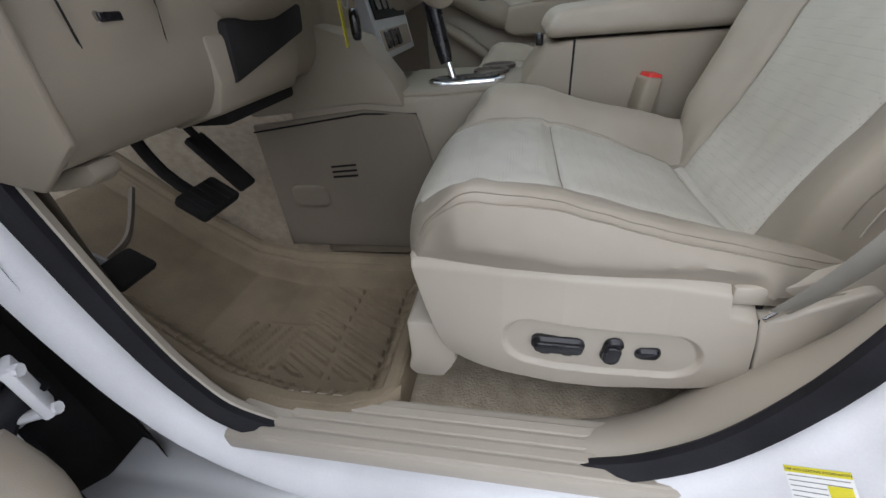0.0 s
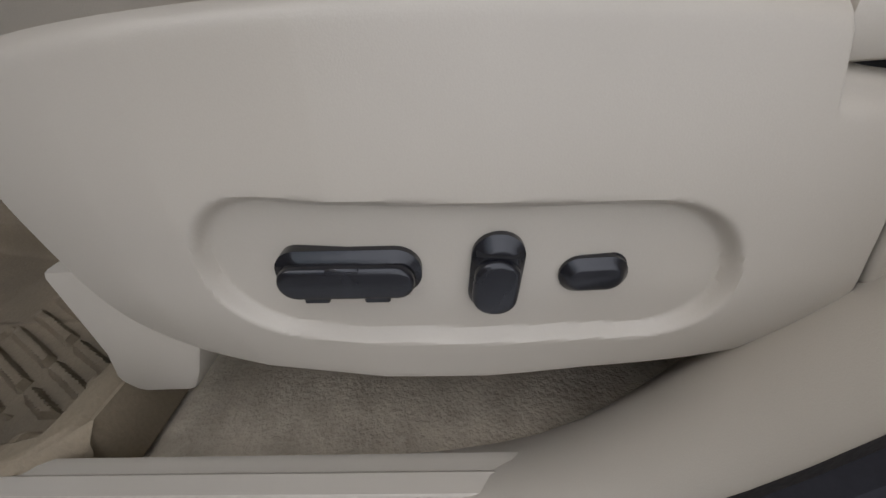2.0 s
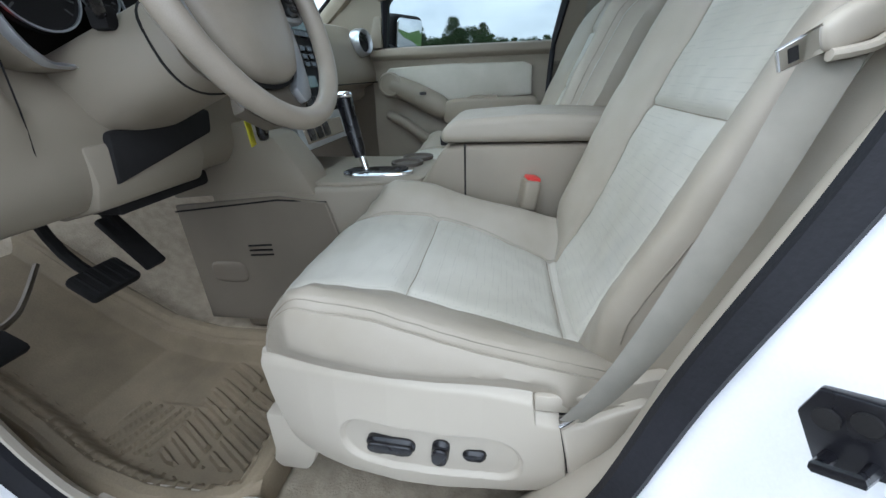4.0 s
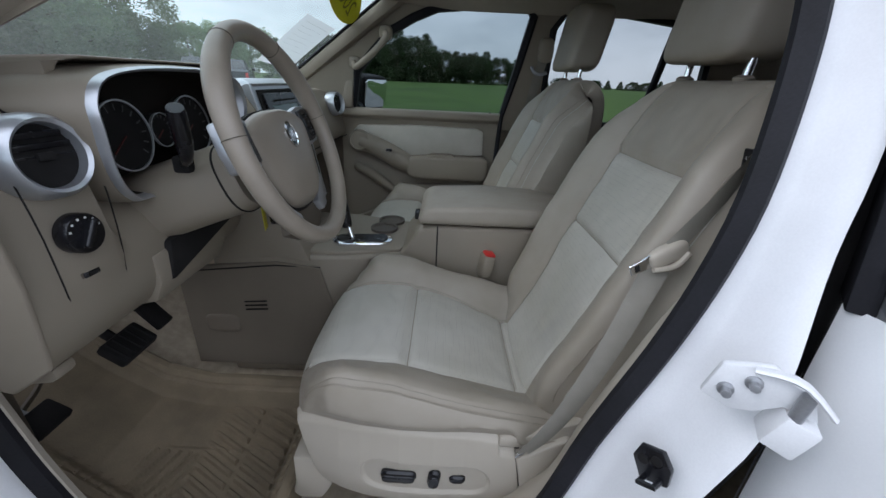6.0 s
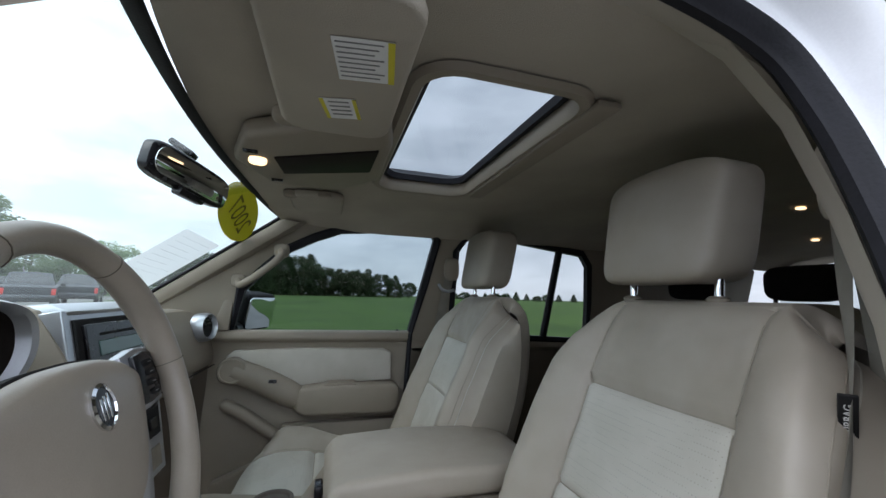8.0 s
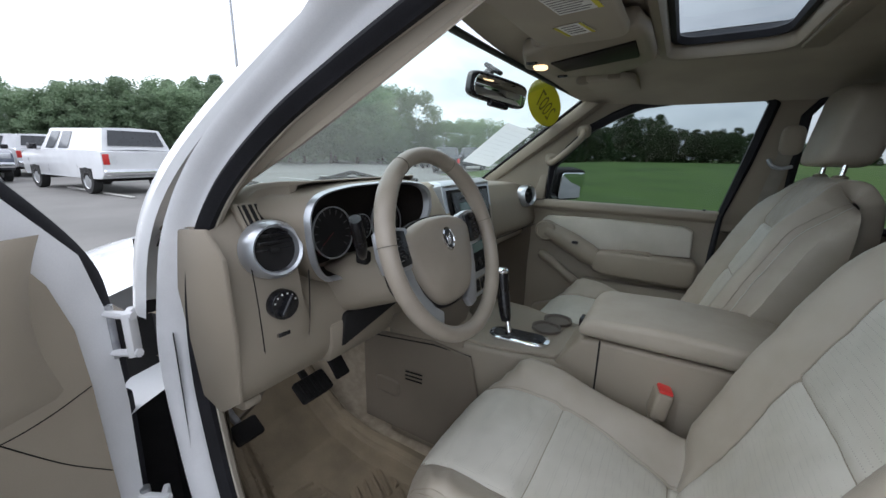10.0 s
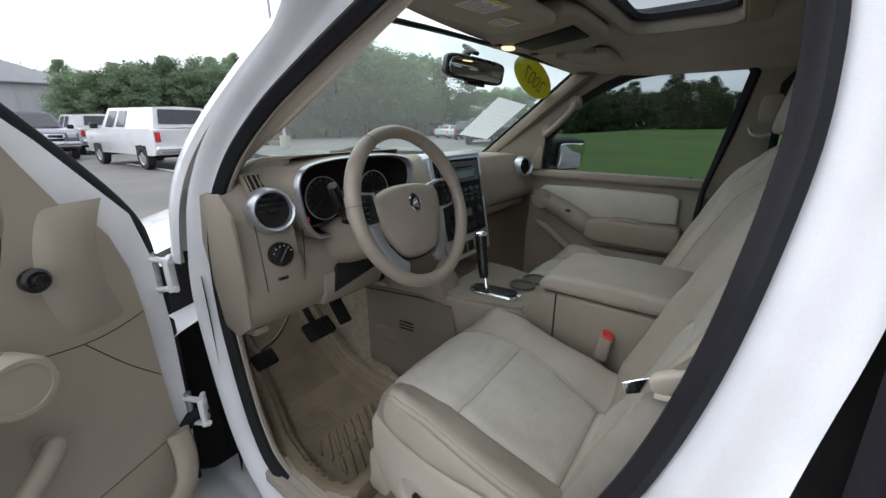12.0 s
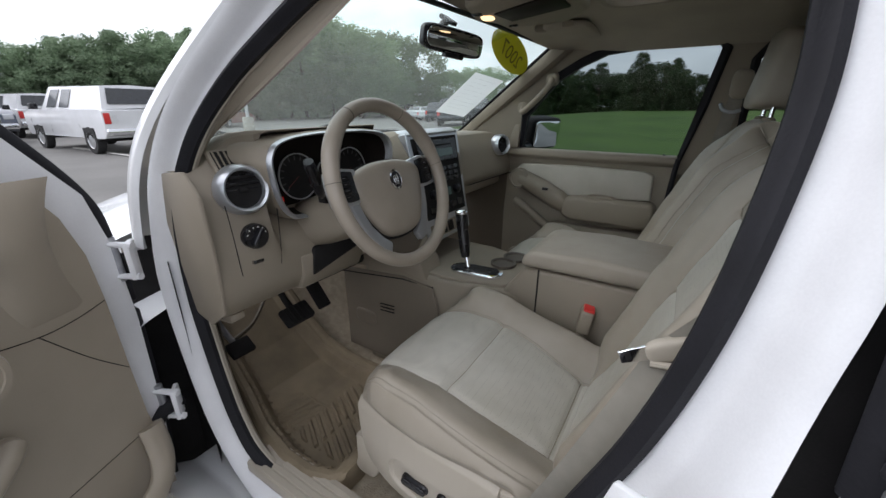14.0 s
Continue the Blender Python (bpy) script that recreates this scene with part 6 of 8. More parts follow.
# hinges, check strap and the front jamb gap, its shade a black sheet
for k, z in enumerate((1.045, 0.665)):
    hg = new("hinge")
    hg.parent = ddoor
    base = Vector((-0.425 if k == 0 else -0.415, -0.822, z))
    part("jamb_leaf", moved(box(-0.020, 0.022, -0.006, 0.006, -0.042, 0.042, 0.004), Matrix.Translation(base) @ pose(0, 0, 0, 0, 0, -35)), PAINT_INNER, hg)
    part("pin", tube([base + Vector((-0.03, -0.02, -0.05)), base + Vector((-0.03, -0.02, 0.05))], 0.009, 10), STEEL, hg, "steel pin")
    part("frame_bar", tube([base + Vector(p) for p in ((0.02, 0, 0.035), (-0.035, -0.03, 0.038), (-0.038, -0.03, -0.038), (0.02, 0, -0.035))], 0.008, 8), PAINT_INNER, hg)
    for dz in (-0.02, 0.02):
        part("bolt", lathe([(0.008, 0), (0.008, 0.006), (0.0005, 0.007)], 6, Matrix.Translation(base + Vector((0.008, -0.004, dz))) @ pose(0, 0, 0, 90, 0, -35)), STEEL, hg, "hex bolt")
gap = thing("jamb_gap", "hinge gap with rubber boot beside the front door, shade as a black sheet", "jamb", kind="structure")
# white sheet metal here; the black colour stands for the shade between
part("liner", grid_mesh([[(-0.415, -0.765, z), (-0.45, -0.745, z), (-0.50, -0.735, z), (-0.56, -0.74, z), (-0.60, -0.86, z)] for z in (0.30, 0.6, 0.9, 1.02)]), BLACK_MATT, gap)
part("boot", tube(spline([(-0.43, -0.81, 0.66), (-0.445, -0.845, 0.64), (-0.44, -0.875, 0.62)], 10), 0.020, 10), SEAL, gap, "ribbed rubber cable boot")
part("fender", grid_mesh([[(-0.455 - 0.02 * k, -0.885, z) for z in (0.30, 0.45, 0.65, 0.80, 0.85)] + [(-0.455 - 0.02 * k, -0.82, 0.88), (-0.455 - 0.02 * k, -0.70, 0.92)] for k in range(2)] + [[(-1.9, -0.90, z) for z in (0.30, 0.42, 0.6, 0.74, 0.79)] + [(-1.9, -0.80, 0.83), (-1.9, -0.62, 0.88)]]), PAINT, gap, "white front wing")
part("bonnet", grid_mesh([[(x, y, z - 0.14 * (y / 0.75) ** 2) for y in (-0.70, -0.4, 0.0, 0.4, 0.75)] for x, z in ((-1.0, 1.06), (-1.3, 1.05), (-1.7, 1.01), (-2.05, 0.92))]), PAINT, gap, "white bonnet")

# ---- rear door, open, seen past the pillar ----
TR = radians(40)
RM = Matrix(((math.cos(TR), 0, -math.sin(TR), 0.696), (-math.sin(TR), 0, -math.cos(TR), -0.802), (0, 1, 0, 0), (0, 0, 0, 1)))
rdoor = thing("door_rear", "open white rear door with chrome belt strip and dark glass", "door", kind="structure")


def on_rear(u, z, h):
    p = RM @ Vector((u, z, h))
    p.y += lean(p.z)
    return p


def rbox(u0, u1, z0, z1, h0, h1, bevel=0.004):
    return moved(box(u0, u1, z0, z1, h0, h1, bevel, 2), RM)


rows = [[on_rear(u, z, h) for u, h in ((-0.004, -0.05), (-0.010, -0.005), (0.0, 0.008), (0.03, 0.014 + 0.02 * math.sin((z - 0.4) * 3.2)), (0.4, 0.03 + 0.03 * math.sin((z - 0.4) * 3.2)), (1.0, 0.02 + 0.03 * math.sin((z - 0.4) * 3.2)))] for z in np.linspace(0.40, 1.105, 16)]
part("skin", grid_mesh(rows), PAINT, rdoor, "white outer skin")
part("inner_frame", rbox(0.0, 1.0, 0.40, 1.10, -0.09, -0.055), PAINT_INNER, rdoor)
part("belt_strip", rbox(0.012, 1.0, 1.108, 1.142, -0.02, 0.028, 0.008), SILVER, rdoor, "bright belt strip")
part("belt_rubber", rbox(0.006, 1.0, 1.140, 1.152, -0.02, 0.020, 0.003), SEAL, rdoor)
sash_bm = moved(prism([(-0.010, 1.10), (0.014, 1.10), (0.012, 1.30), (0.004, 1.56), (-0.018, 1.56), (-0.010, 1.30)], "z", -0.05, 0.012, 0.004), RM)
for v in sash_bm.verts:
    v.co.y += lean(v.co.z)
part("front_sash", sash_bm, SEAL, rdoor, "black window sash")
bm = bmesh.new()
bm.faces.new([bm.verts.new(on_rear(u, z, 0.0)) for u, z in ((0.014, 1.145), (0.012, 1.30), (0.004, 1.56), (1.0, 1.56), (1.0, 1.145))])
DARK_GLASS = glass("privacy_glass", (0.10, 0.11, 0.12), 1.0)
pane = part("pane", bm, DARK_GLASS, rdoor, "dark privacy glass", smooth=False)
rh = new("hinge")
rh.parent = rdoor
hb = Vector((0.585, -0.850, 1.035))
HM = Matrix.Translation(hb) @ pose(0, 0, 0, 0, 0, -30) @ Matrix.Diagonal((0.62, 0.62, 0.62, 1))
part("jamb_leaf", moved(prism([(-0.075, -0.030), (-0.06, 0.035), (0.0, 0.055), (0.06, 0.02), (0.075, -0.02), (0.03, -0.01), (0.0, -0.035), (-0.03, -0.045)], "y", -0.010, 0.004, 0.004), HM), PAINT_INNER, rh)
part("door_leaf", moved(box(0.035, 0.085, -0.030, 0.030, -0.065, 0.0, 0.006), HM @ pose(0, 0, 0, 0, 18, 0)), PAINT_INNER, rh)
part("pin", moved(tube([(0.040, -0.018, -0.07), (0.048, -0.018, 0.03)], 0.010, 12), HM), STEEL, rh, "steel pin")
part("strap", moved(tube(spline([(-0.02, -0.014, 0.044), (0.03, -0.026, 0.052), (0.078, -0.028, 0.012)], 8), 0.010, 8, flat=0.5), HM), PAINT_INNER, rh)
for a, b in ((-0.045, -0.008), (-0.015, 0.018)):
    part("bolt", moved(lathe([(0.012, 0), (0.012, 0.004), (0.007, 0.006), (0.007, 0.018), (0.0005, 0.019)], 12, pose(a, -0.010, b, 90, 0, 0)), HM), STEEL, rh, "hinge bolt")
gb = thing("jamb_gap_rear", "gap and inner pillar behind the rear hinge, shade as a black sheet", "jamb", kind="structure")
# a black sheet draws the shade in the rear gap
part("liner", grid_mesh([[(x + 0.060, -0.775 + lean(z), z), (x + 0.072, -0.765 + lean(z), z), (x + 0.12, -0.765 + lean(z), z), (x + 0.26, -0.72 + lean(z), z)] for x, z in ((0.40, 0.45), (0.465, 0.66), (0.525, 0.84), (0.572, 1.01), (0.602, 1.15), (0.622, 1.30), (0.622, 1.40), (0.602, 1.50))]), BLACK_MATT, gb)

striker = thing("door_striker", "black door latch striker bolted to the white jamb", "striker")
SM = Matrix.Translation((0.535, -0.818, 0.885)) @ pose(0, 0, 0, 0, -25, -52) @ Matrix.Diagonal((0.64, 0.64, 0.64, 1))
part("plate", moved(prism([(-0.030, -0.036), (-0.034, 0.012), (-0.014, 0.038), (0.028, 0.034), (0.036, 0.0), (0.022, -0.036)], "y", -0.006, 0.008, 0.003), SM), BLACK, striker, "black plate")
part("loop", moved(tube([(-0.016, 0, -0.026), (-0.016, -0.032, -0.022), (0.012, -0.032, -0.022), (0.012, 0, -0.026)], 0.006, 8), SM), BLACK, striker, "black steel loop")
for a, b in ((-0.012, 0.012), (0.014, 0.016)):
    part("bolt", moved(lathe([(0.010, 0), (0.010, 0.004), (0.0005, 0.005)], 12, pose(a, -0.006, b, 90, 0, 0)), SM), BLACK_MATT, striker)

# tyre and loading label and the notice beside it, on the jamb
tl = thing("tyre_label", "white and yellow tyre loading label on the jamb", "label")
LM = Matrix.Translation((0.425, -0.806, 0.628)) @ pose(0, 0, 0, 62, -33, -24) @ Matrix.Diagonal((0.56, 0.56, 0.56, 1))
part("sheet", moved(box(-0.040, 0.040, -0.030, 0.030, 0, 0.0008), LM), PAPER, tl)
part("heading", moved(box(-0.040, 0.040, 0.020, 0.030, 0.0008, 0.0014), LM), YELLOW, tl, "yellow heading bar")
part("block", moved(box(0.008, 0.036, -0.026, 0.006, 0.0008, 0.0014), LM), YELLOW, tl, "yellow block")
for k in range(5):
    part("line", moved(box(-0.038, 0.006 if k > 1 else 0.036, 0.0145 - 0.008 * k, 0.0158 - 0.008 * k, 0.0008, 0.0014), LM), GREY_INK, tl)
text_mesh("TIRE AND LOADING INFORMATION", 0.0049, LM @ pose(0, 0.025, 0.0016), INK, tl)
nt_ = thing("jamb_notice", "white printed notice on the jamb", "label")
NM = Matrix.Translation((0.468, -0.810, 0.715)) @ pose(0, 0, 0, 62, -33, -24) @ Matrix.Diagonal((0.6, 0.6, 0.6, 1))
part("sheet", moved(box(-0.045, 0.045, -0.028, 0.028, 0, 0.0008), NM), PAPER, nt_)
for k in range(8):
    part("line", moved(box(-0.042, 0.040 - 0.006 * (k % 3), 0.022 - 0.0065 * k, 0.0238 - 0.0065 * k, 0.0008, 0.0014), NM), GREY_INK, nt_)


# ---- floor mat, pedals ----
mat = thing("floor_mat", "tan rubber floor mat with raised rim and ribs", "floor mat")


def floor_z(x):
    return float(np.interp(x, [-1.0, -0.78, -0.60, -0.48, -0.36, -0.1, 0.2], [0.86, 0.70, 0.54, 0.46, 0.432, 0.43, 0.43]))


rows = []
NX, NY = 280, 170
for i in range(NX + 1):
    x = -0.80 + 0.784 * i / NX
    row = []
    for j in range(NY + 1):
        v = j / NY
        ya = float(np.interp(x, [-0.80, -0.60, -0.475, -0.33, -0.20, -0.11, -0.05, -0.02], [-0.60, -0.625, -0.645, -0.690, -0.714, -0.714, -0.695, -0.660]))
        yb = -0.272
        y = ya + (yb - ya) * v
        dx1, dy0, dy1 = -0.016 - x, y - ya, yb - y
        e = min(dx1, dy0, dy1)
        z = floor_z(x) + 0.010
        z += 0.050 * smoothstep(0.075, 0.045, e) + 0.014 * smoothstep(0.040, 0.030, e) - 0.006 * smoothstep(0.016, 0.010, e) - 0.055 * smoothstep(0.008, 0.0, e)
        if e > 0.078 and x > -0.50:
            band = math.sin((x * 0.55 + y) * 2 * math.pi / 0.030)
            zone = smoothstep(-0.30, -0.27, x) * (1 - smoothstep(-0.060, -0.045, x)) * (1 if y > -0.61 else 0.0) * (0 if abs(x + 0.19) < 0.008 else 1)
            z += 0.0090 * smoothstep(0.1, 0.5, band) * zone
            band2 = math.sin((x - 0.3 * y) * 2 * math.pi / 0.026)
            zone2 = smoothstep(-0.42, -0.40, x) * (1 - smoothstep(-0.30, -0.28, x)) * (1 if -0.60 < y < -0.49 else 0)
            z += 0.0070 * smoothstep(0.1, 0.5, band2) * zone2
            z += 0.004 * math.exp(-((y + 0.485) / 0.006) ** 2) * smoothstep(-0.40, -0.35, x)
        if 0.036 < e < 0.080:
            z += 0.005 * smoothstep(0.3, 0.8, math.sin((x if dy0 < 0.080 else y) * 2 * math.pi / 0.028))
        z += 0.002 * noise.noise((x * 9, y * 9, 0))
        row.append((x, y, z))
    rows.append(row)
part("tray", grid_mesh(rows), MAT, mat)
part("skirt", grid_mesh([[(x, float(np.interp(x, [-0.475, -0.33, -0.20, -0.11, -0.05, -0.02], [-0.647, -0.692, -0.716, -0.716, -0.697, -0.662])) + dy, z) for dy, z in ((0, 0.432), (-0.005, 0.455), (-0.002, 0.466), (-0.005, 0.47), (-0.001, 0.490), (0.012, 0.502))] for x in np.linspace(-0.47, -0.02, 20)]), MAT, mat)
for yy in (-0.60, -0.55, -0.42, -0.33):
    part("rim_notch", tube([(-0.036, yy, 0.44), (-0.038, yy, 0.478)], 0.0025, 5), TRIM_DARK, mat)

brake = thing("brake_pedal", "black rubber brake pedal on its arm", "pedal")
part("pad", moved(box(-0.012, 0.012, -0.050, 0.050, -0.032, 0.032, 0.008, 2), pose(-0.415, -0.455, 0.735, 0, -52, 0)), BLACK_MATT, brake)
for k in range(5):
    part("rib", moved(box(0.010, 0.0145, -0.040 + 0.018 * k, -0.033 + 0.018 * k, -0.026, 0.026, 0.0015, 1), pose(-0.415, -0.455, 0.735, 0, -52, 0)), BLACK_MATT, brake)
part("arm", tube(spline([(-0.43, -0.455, 0.735), (-0.50, -0.45, 0.80), (-0.56, -0.44, 0.95)], 8), 0.011, 8), BLACK_MATT, brake)
gas = thing("accelerator_pedal", "narrow black rubber accelerator pedal", "pedal")
part("pad", moved(box(-0.009, 0.009, -0.024, 0.024, -0.070, 0.070, 0.006, 2), pose(-0.455, -0.345, 0.765, 0, -38, 0)), BLACK_MATT, gas)
part("arm", tube([(-0.47, -0.345, 0.79), (-0.57, -0.35, 0.96)], 0.008, 8), BLACK_MATT, gas)
pk = thing("parking_brake_pedal", "black parking brake pedal beside the kick panel", "pedal")
part("pad", moved(box(-0.010, 0.010, -0.035, 0.035, -0.026, 0.026, 0.007, 2), pose(-0.450, -0.630, 0.697, 0, -55, 0)), BLACK_MATT, pk)
part("arm", tube(spline([(-0.465, -0.633, 0.70), (-0.52, -0.64, 0.75), (-0.58, -0.645, 0.86)], 8), 0.009, 8), STEEL, pk)
part("cable", tube(spline([(-0.50, -0.62, 0.70), (-0.56, -0.52, 0.69), (-0.62, -0.42, 0.74)], 12), 0.006, 6), TRIM_DARK, pk)

# ---- overhead: mirror, console, visors, lamps ----
mir = thing("rear_view_mirror", "black interior mirror on the windscreen", "mirror")
MM = Matrix.Translation((-0.088, -0.046, 1.532)) @ pose(0, 0, 0, -5, 8, -19)
part("housing", moved(superegg(0, 0, 0, 0.015, 0.113, 0.034, 5), MM), BLACK, mir, "black housing")
part("glass", moved(prism(rounded(0.206, 0.050, 0.022), "x", 0.0125, 0.0160, 0.001), MM), MIRROR, mir, "mirror glass")
part("button_pod", moved(box(0.0, 0.020, -0.035, 0.035, -0.044, -0.030, 0.004), MM), BLACK, mir)
part("stalk", tube(spline([(-0.100, -0.055, 1.545), (-0.125, -0.05, 1.572), (-0.105, -0.045, 1.588)], 8), 0.011, 10), BLACK, mir, "black stalk")
part("foot", moved(box(-0.03, 0.02, -0.016, 0.016, -0.006, 0.006, 0.004), pose(-0.100, -0.045, 1.586, 0, 32, 0)), BLACK, mir)

oh = thing("overhead_console", "beige overhead console with smoked lens and lit map lamp", "console")
bm = prism([(-0.012, -0.06), (0.03, -0.19), (0.16, -0.272), (0.270, -0.296), (0.284, -0.216), (0.284, -0.02), (0.20, 0.10), (0.04, 0.10)], "z", 1.575, 1.612, 0.012, 3)
part("body", bm, TRIM, oh)
part("lens", prism([(0.070, -0.108), (0.261, -0.214), (0.257, -0.088), (0.078, -0.008)], "z", 1.571, 1.582, 0.003, 2), SMOKED, oh, "smoked brown lens")
part("map_lamp", moved(superegg(0, 0, 0, 0.017, 0.024, 0.006, 3), pose(0.036, -0.074, 1.575, 0, 0, 12)), LAMP, oh, "lit warm map lamp")
part("map_switch", box(0.02, 0.045, -0.135, -0.123, 1.570, 1.578, 0.002), BLACK, oh)
part("map_switch", box(0.045, 0.07, 0.045, 0.055, 1.570, 1.578, 0.002), BLACK, oh)
part("homelink", prism([(0.14, 0.23), (0.175, 0.225), (0.18, 0.27), (0.145, 0.275)], "z", 1.588, 1.605, 0.004), TRIM, oh, "small beige button pad")
for name, y0, y1, xs0 in (("sun_visor", -0.600, -0.290, 0.108), ("sun_visor", 0.235, 0.52, 0.06)):
    vis = thing(name, "beige cloth sun visor folded up against the headliner", "sun visor", "sun visors")
    bm = prism([(a, b) for a, b in round_rect(xs0, xs0 + 0.155, y0, y1, 0.035)], "z", 1.560 if y0 < 0 else 1.586, 1.580 if y0 < 0 else 1.606, 0.008, 3)
    part("board", bm, CLOTH, vis)
    part("pivot", superegg(xs0 + 0.006, y1 - 0.02 if y0 < 0 else y0 + 0.02, 1.572 if y0 < 0 else 1.594, 0.020, 0.016, 0.012, 3), TRIM, vis)
    if y0 < 0:
        lb = part("label", moved(box(-0.031, 0.031, -0.037, 0.037, 0, 0.0008), pose(0.212, -0.500, 1.5588, 180, 0, -8)), PAPER, vis, "white printed warning label")
        part("stripe", moved(box(0.024, 0.031, -0.037, 0.037, 0.0008, 0.0014), pose(0.212, -0.500, 1.5588, 180, 0, -8)), YELLOW, lb)
        for k in range(8):
            part("line", moved(box(-0.028, 0.020 - 0.005 * (k % 3), 0.030 - 0.0085 * k, 0.0318 - 0.0085 * k, 0.0008, 0.0014), pose(0.212, -0.500, 1.5588, 180, 0, -8)), GREY_INK, lb)
        lb = part("label", moved(box(-0.023, 0.023, -0.027, 0.027, 0, 0.0008), pose(0.190, -0.385, 1.5588, 180, 0, -12)), PAPER, vis, "small yellow edged label")
        part("stripe", moved(box(-0.023, -0.018, -0.027, 0.027, 0.0008, 0.0014), pose(0.190, -0.385, 1.5588, 180, 0, -12)), YELLOW, lb)
        part("stripe", moved(box(0.018, 0.023, -0.027, 0.027, 0.0008, 0.0014), pose(0.190, -0.385, 1.5588, 180, 0, -12)), YELLOW, lb)
        for k in range(4):
            part("line", moved(box(-0.013, 0.013, 0.018 - 0.011 * k, 0.021 - 0.011 * k, 0.0008, 0.0014), pose(0.190, -0.385, 1.5588, 180, 0, -12)), GREY_INK, lb)
for xx, yy in ((1.55, -0.10), (2.05, 0.15)):
    dl = thing("dome_lamp", "small lit dome lamp in the headliner", "lamp", "dome lamps")
    part("lens", superegg(xx, yy, roof_z(xx, yy) - 0.006, 0.013, 0.011, 0.004, 3), LAMP, dl)

# year sticker and price sheet on the glass
def screen_frame(u, v, turn):
    p = screen_point(u, v)
    a = (screen_point(u + 0.02, v) - p).normalized()
    b = (screen_point(u, v + 0.02) - p).normalized()
    nrm = a.cross(b).normalized()
    b = nrm.cross(a)
    return Matrix((a, b, nrm)).transposed().to_4x4(), p


rot, p = screen_frame(0.86, 0.86, 0)
inward = rot.to_3x3() @ Vector((0, 0, 1))
if inward.x < 0:
    inward = -inward
ys = thing("year_sticker", "oval yellow sticker with the year on the windscreen", "sticker")


def on_sticker(a, b, h):
    """a along the writing, b across it, in halves of the oval's size."""
    p_, q_ = -0.88 * a + 0.47 * b, -0.47 * a - 0.88 * b
    return Vector((-0.092, 0.385, 1.546)) + p_ * Vector((0.023, 0.122, -0.023)) + q_ * Vector((-0.054, 0.136, -0.054)) + inward * (0.004 + h)


rows = [[on_sticker(r * math.cos(2 * math.pi * k / 48), r * math.sin(2 * math.pi * k / 48), h) for k in range(48)] for r, h in ((1.0, 0.0), (1.0, 0.001), (0.97, 0.0014), (0.5, 0.0014), (0.02, 0.0014))]
part("disc", cap(grid_mesh(rows, closed_v=True)), STICKER, ys)
year = text_mesh("2007", 1.0, Matrix(), OLIVE_INK, ys)
for v in year.data.vertices:
    a, b = v.co.x * 0.56, v.co.y * 1.2
    v.co = on_sticker(a, b, 0.005)
ps = thing("price_sheet", "white printed price sheet stuck to the windscreen", "paper")
cor = [Vector((-0.205, 0.315, 1.493)), Vector((-0.163, 0.484, 1.469)), Vector((-0.358, 0.499, 1.326)), Vector((-0.400, 0.330, 1.350))]
bm = bmesh.new()
n_ = 10
rows = [[(cor[0].lerp(cor[1], i / n_)).lerp(cor[3].lerp(cor[2], i / n_), j / n_) + inward * 0.014 for i in range(n_ + 1)] for j in range(n_ + 1)]
part("sheet", grid_mesh(rows), SHEET, ps)
for k in range(9):
    j0 = 0.10 + 0.09 * k
    a0 = cor[0].lerp(cor[3], j0).lerp(cor[1].lerp(cor[2], j0), 0.12) + inward * 0.0155
    a1 = cor[0].lerp(cor[3], j0).lerp(cor[1].lerp(cor[2], j0), 0.88 - 0.12 * (k % 3)) + inward * 0.0155
    part("line", tube([a0, a1], 0.0008, 4, flat=0.3), PALE_INK, ps)

# wipers on the cowl
for y0, y1 in ((-0.62, -0.05), (0.02, 0.55)):
    wi = thing("wiper", "black windscreen wiper resting on the cowl", "wiper", "wipers")
    pts = []
    for k in range(9):
        y = y0 + (y1 - y0) * k / 8
        u = (y + 0.74) / 1.5
        q = screen_point(u, 0.10 - 0.04 * k / 8)
        pts.append(q - inward * 0.018)
    part("blade", tube(pts, 0.009, 6), BLACK_MATT, wi)
    part("arm", tube([pts[0] + Vector((-0.05, 0, -0.02)), pts[3] + Vector((-0.02, 0, 0.025)), pts[5]], 0.010, 6), BLACK_MATT, wi)

# ---- rear seats ----
def rear_seat(y):
    rs = thing("bench_seat", "dim beige rear seat with dark headrest", "seat", "rear seats")
    part("backrest", moved(superegg(0, 0, 0, 0.09, 0.24, 0.33, 5), pose(1.60, y, 1.00, 0, 14, 0)), TAUPE, rs)
    part("cushion", superegg(1.32, y, 0.76, 0.27, 0.24, 0.09, 5), TAUPE, rs)
    part("headrest", superegg(1.70, y, 1.395, 0.05, 0.105, 0.06, 4), BLACK_MATT, rs, "dark headrest")
    return rs


r0 = rear_seat(-0.40)
for y in (0.0, 0.40):
    copy_thing(r0, pose(0, y + 0.40, 0))
tail = thing("window_tailgate", "tailgate window across the rear", "window", kind="structure")
bm = bmesh.new()
bm.faces.new([bm.verts.new(q) for q in ((2.60, -0.62, 1.13), (2.60, 0.66, 1.13), (2.46, 0.54, 1.49), (2.46, -0.50, 1.49))])
part("pane", bm, REAR_GLASS, tail, smooth=False)
part("frame", tube([(2.60, -0.64, 1.12), (2.60, 0.68, 1.12), (2.45, 0.56, 1.50), (2.45, -0.52, 1.50)], 0.03, 6, True), SEAL, tail)

# airbag tag on the driver's backrest
tag = thing("airbag_tag", "small dark airbag tag on the seat side", "label")
TG = Matrix.Translation((0.661, -0.637, 1.214)) @ pose(0, 0, 0, 0, -20, 38)
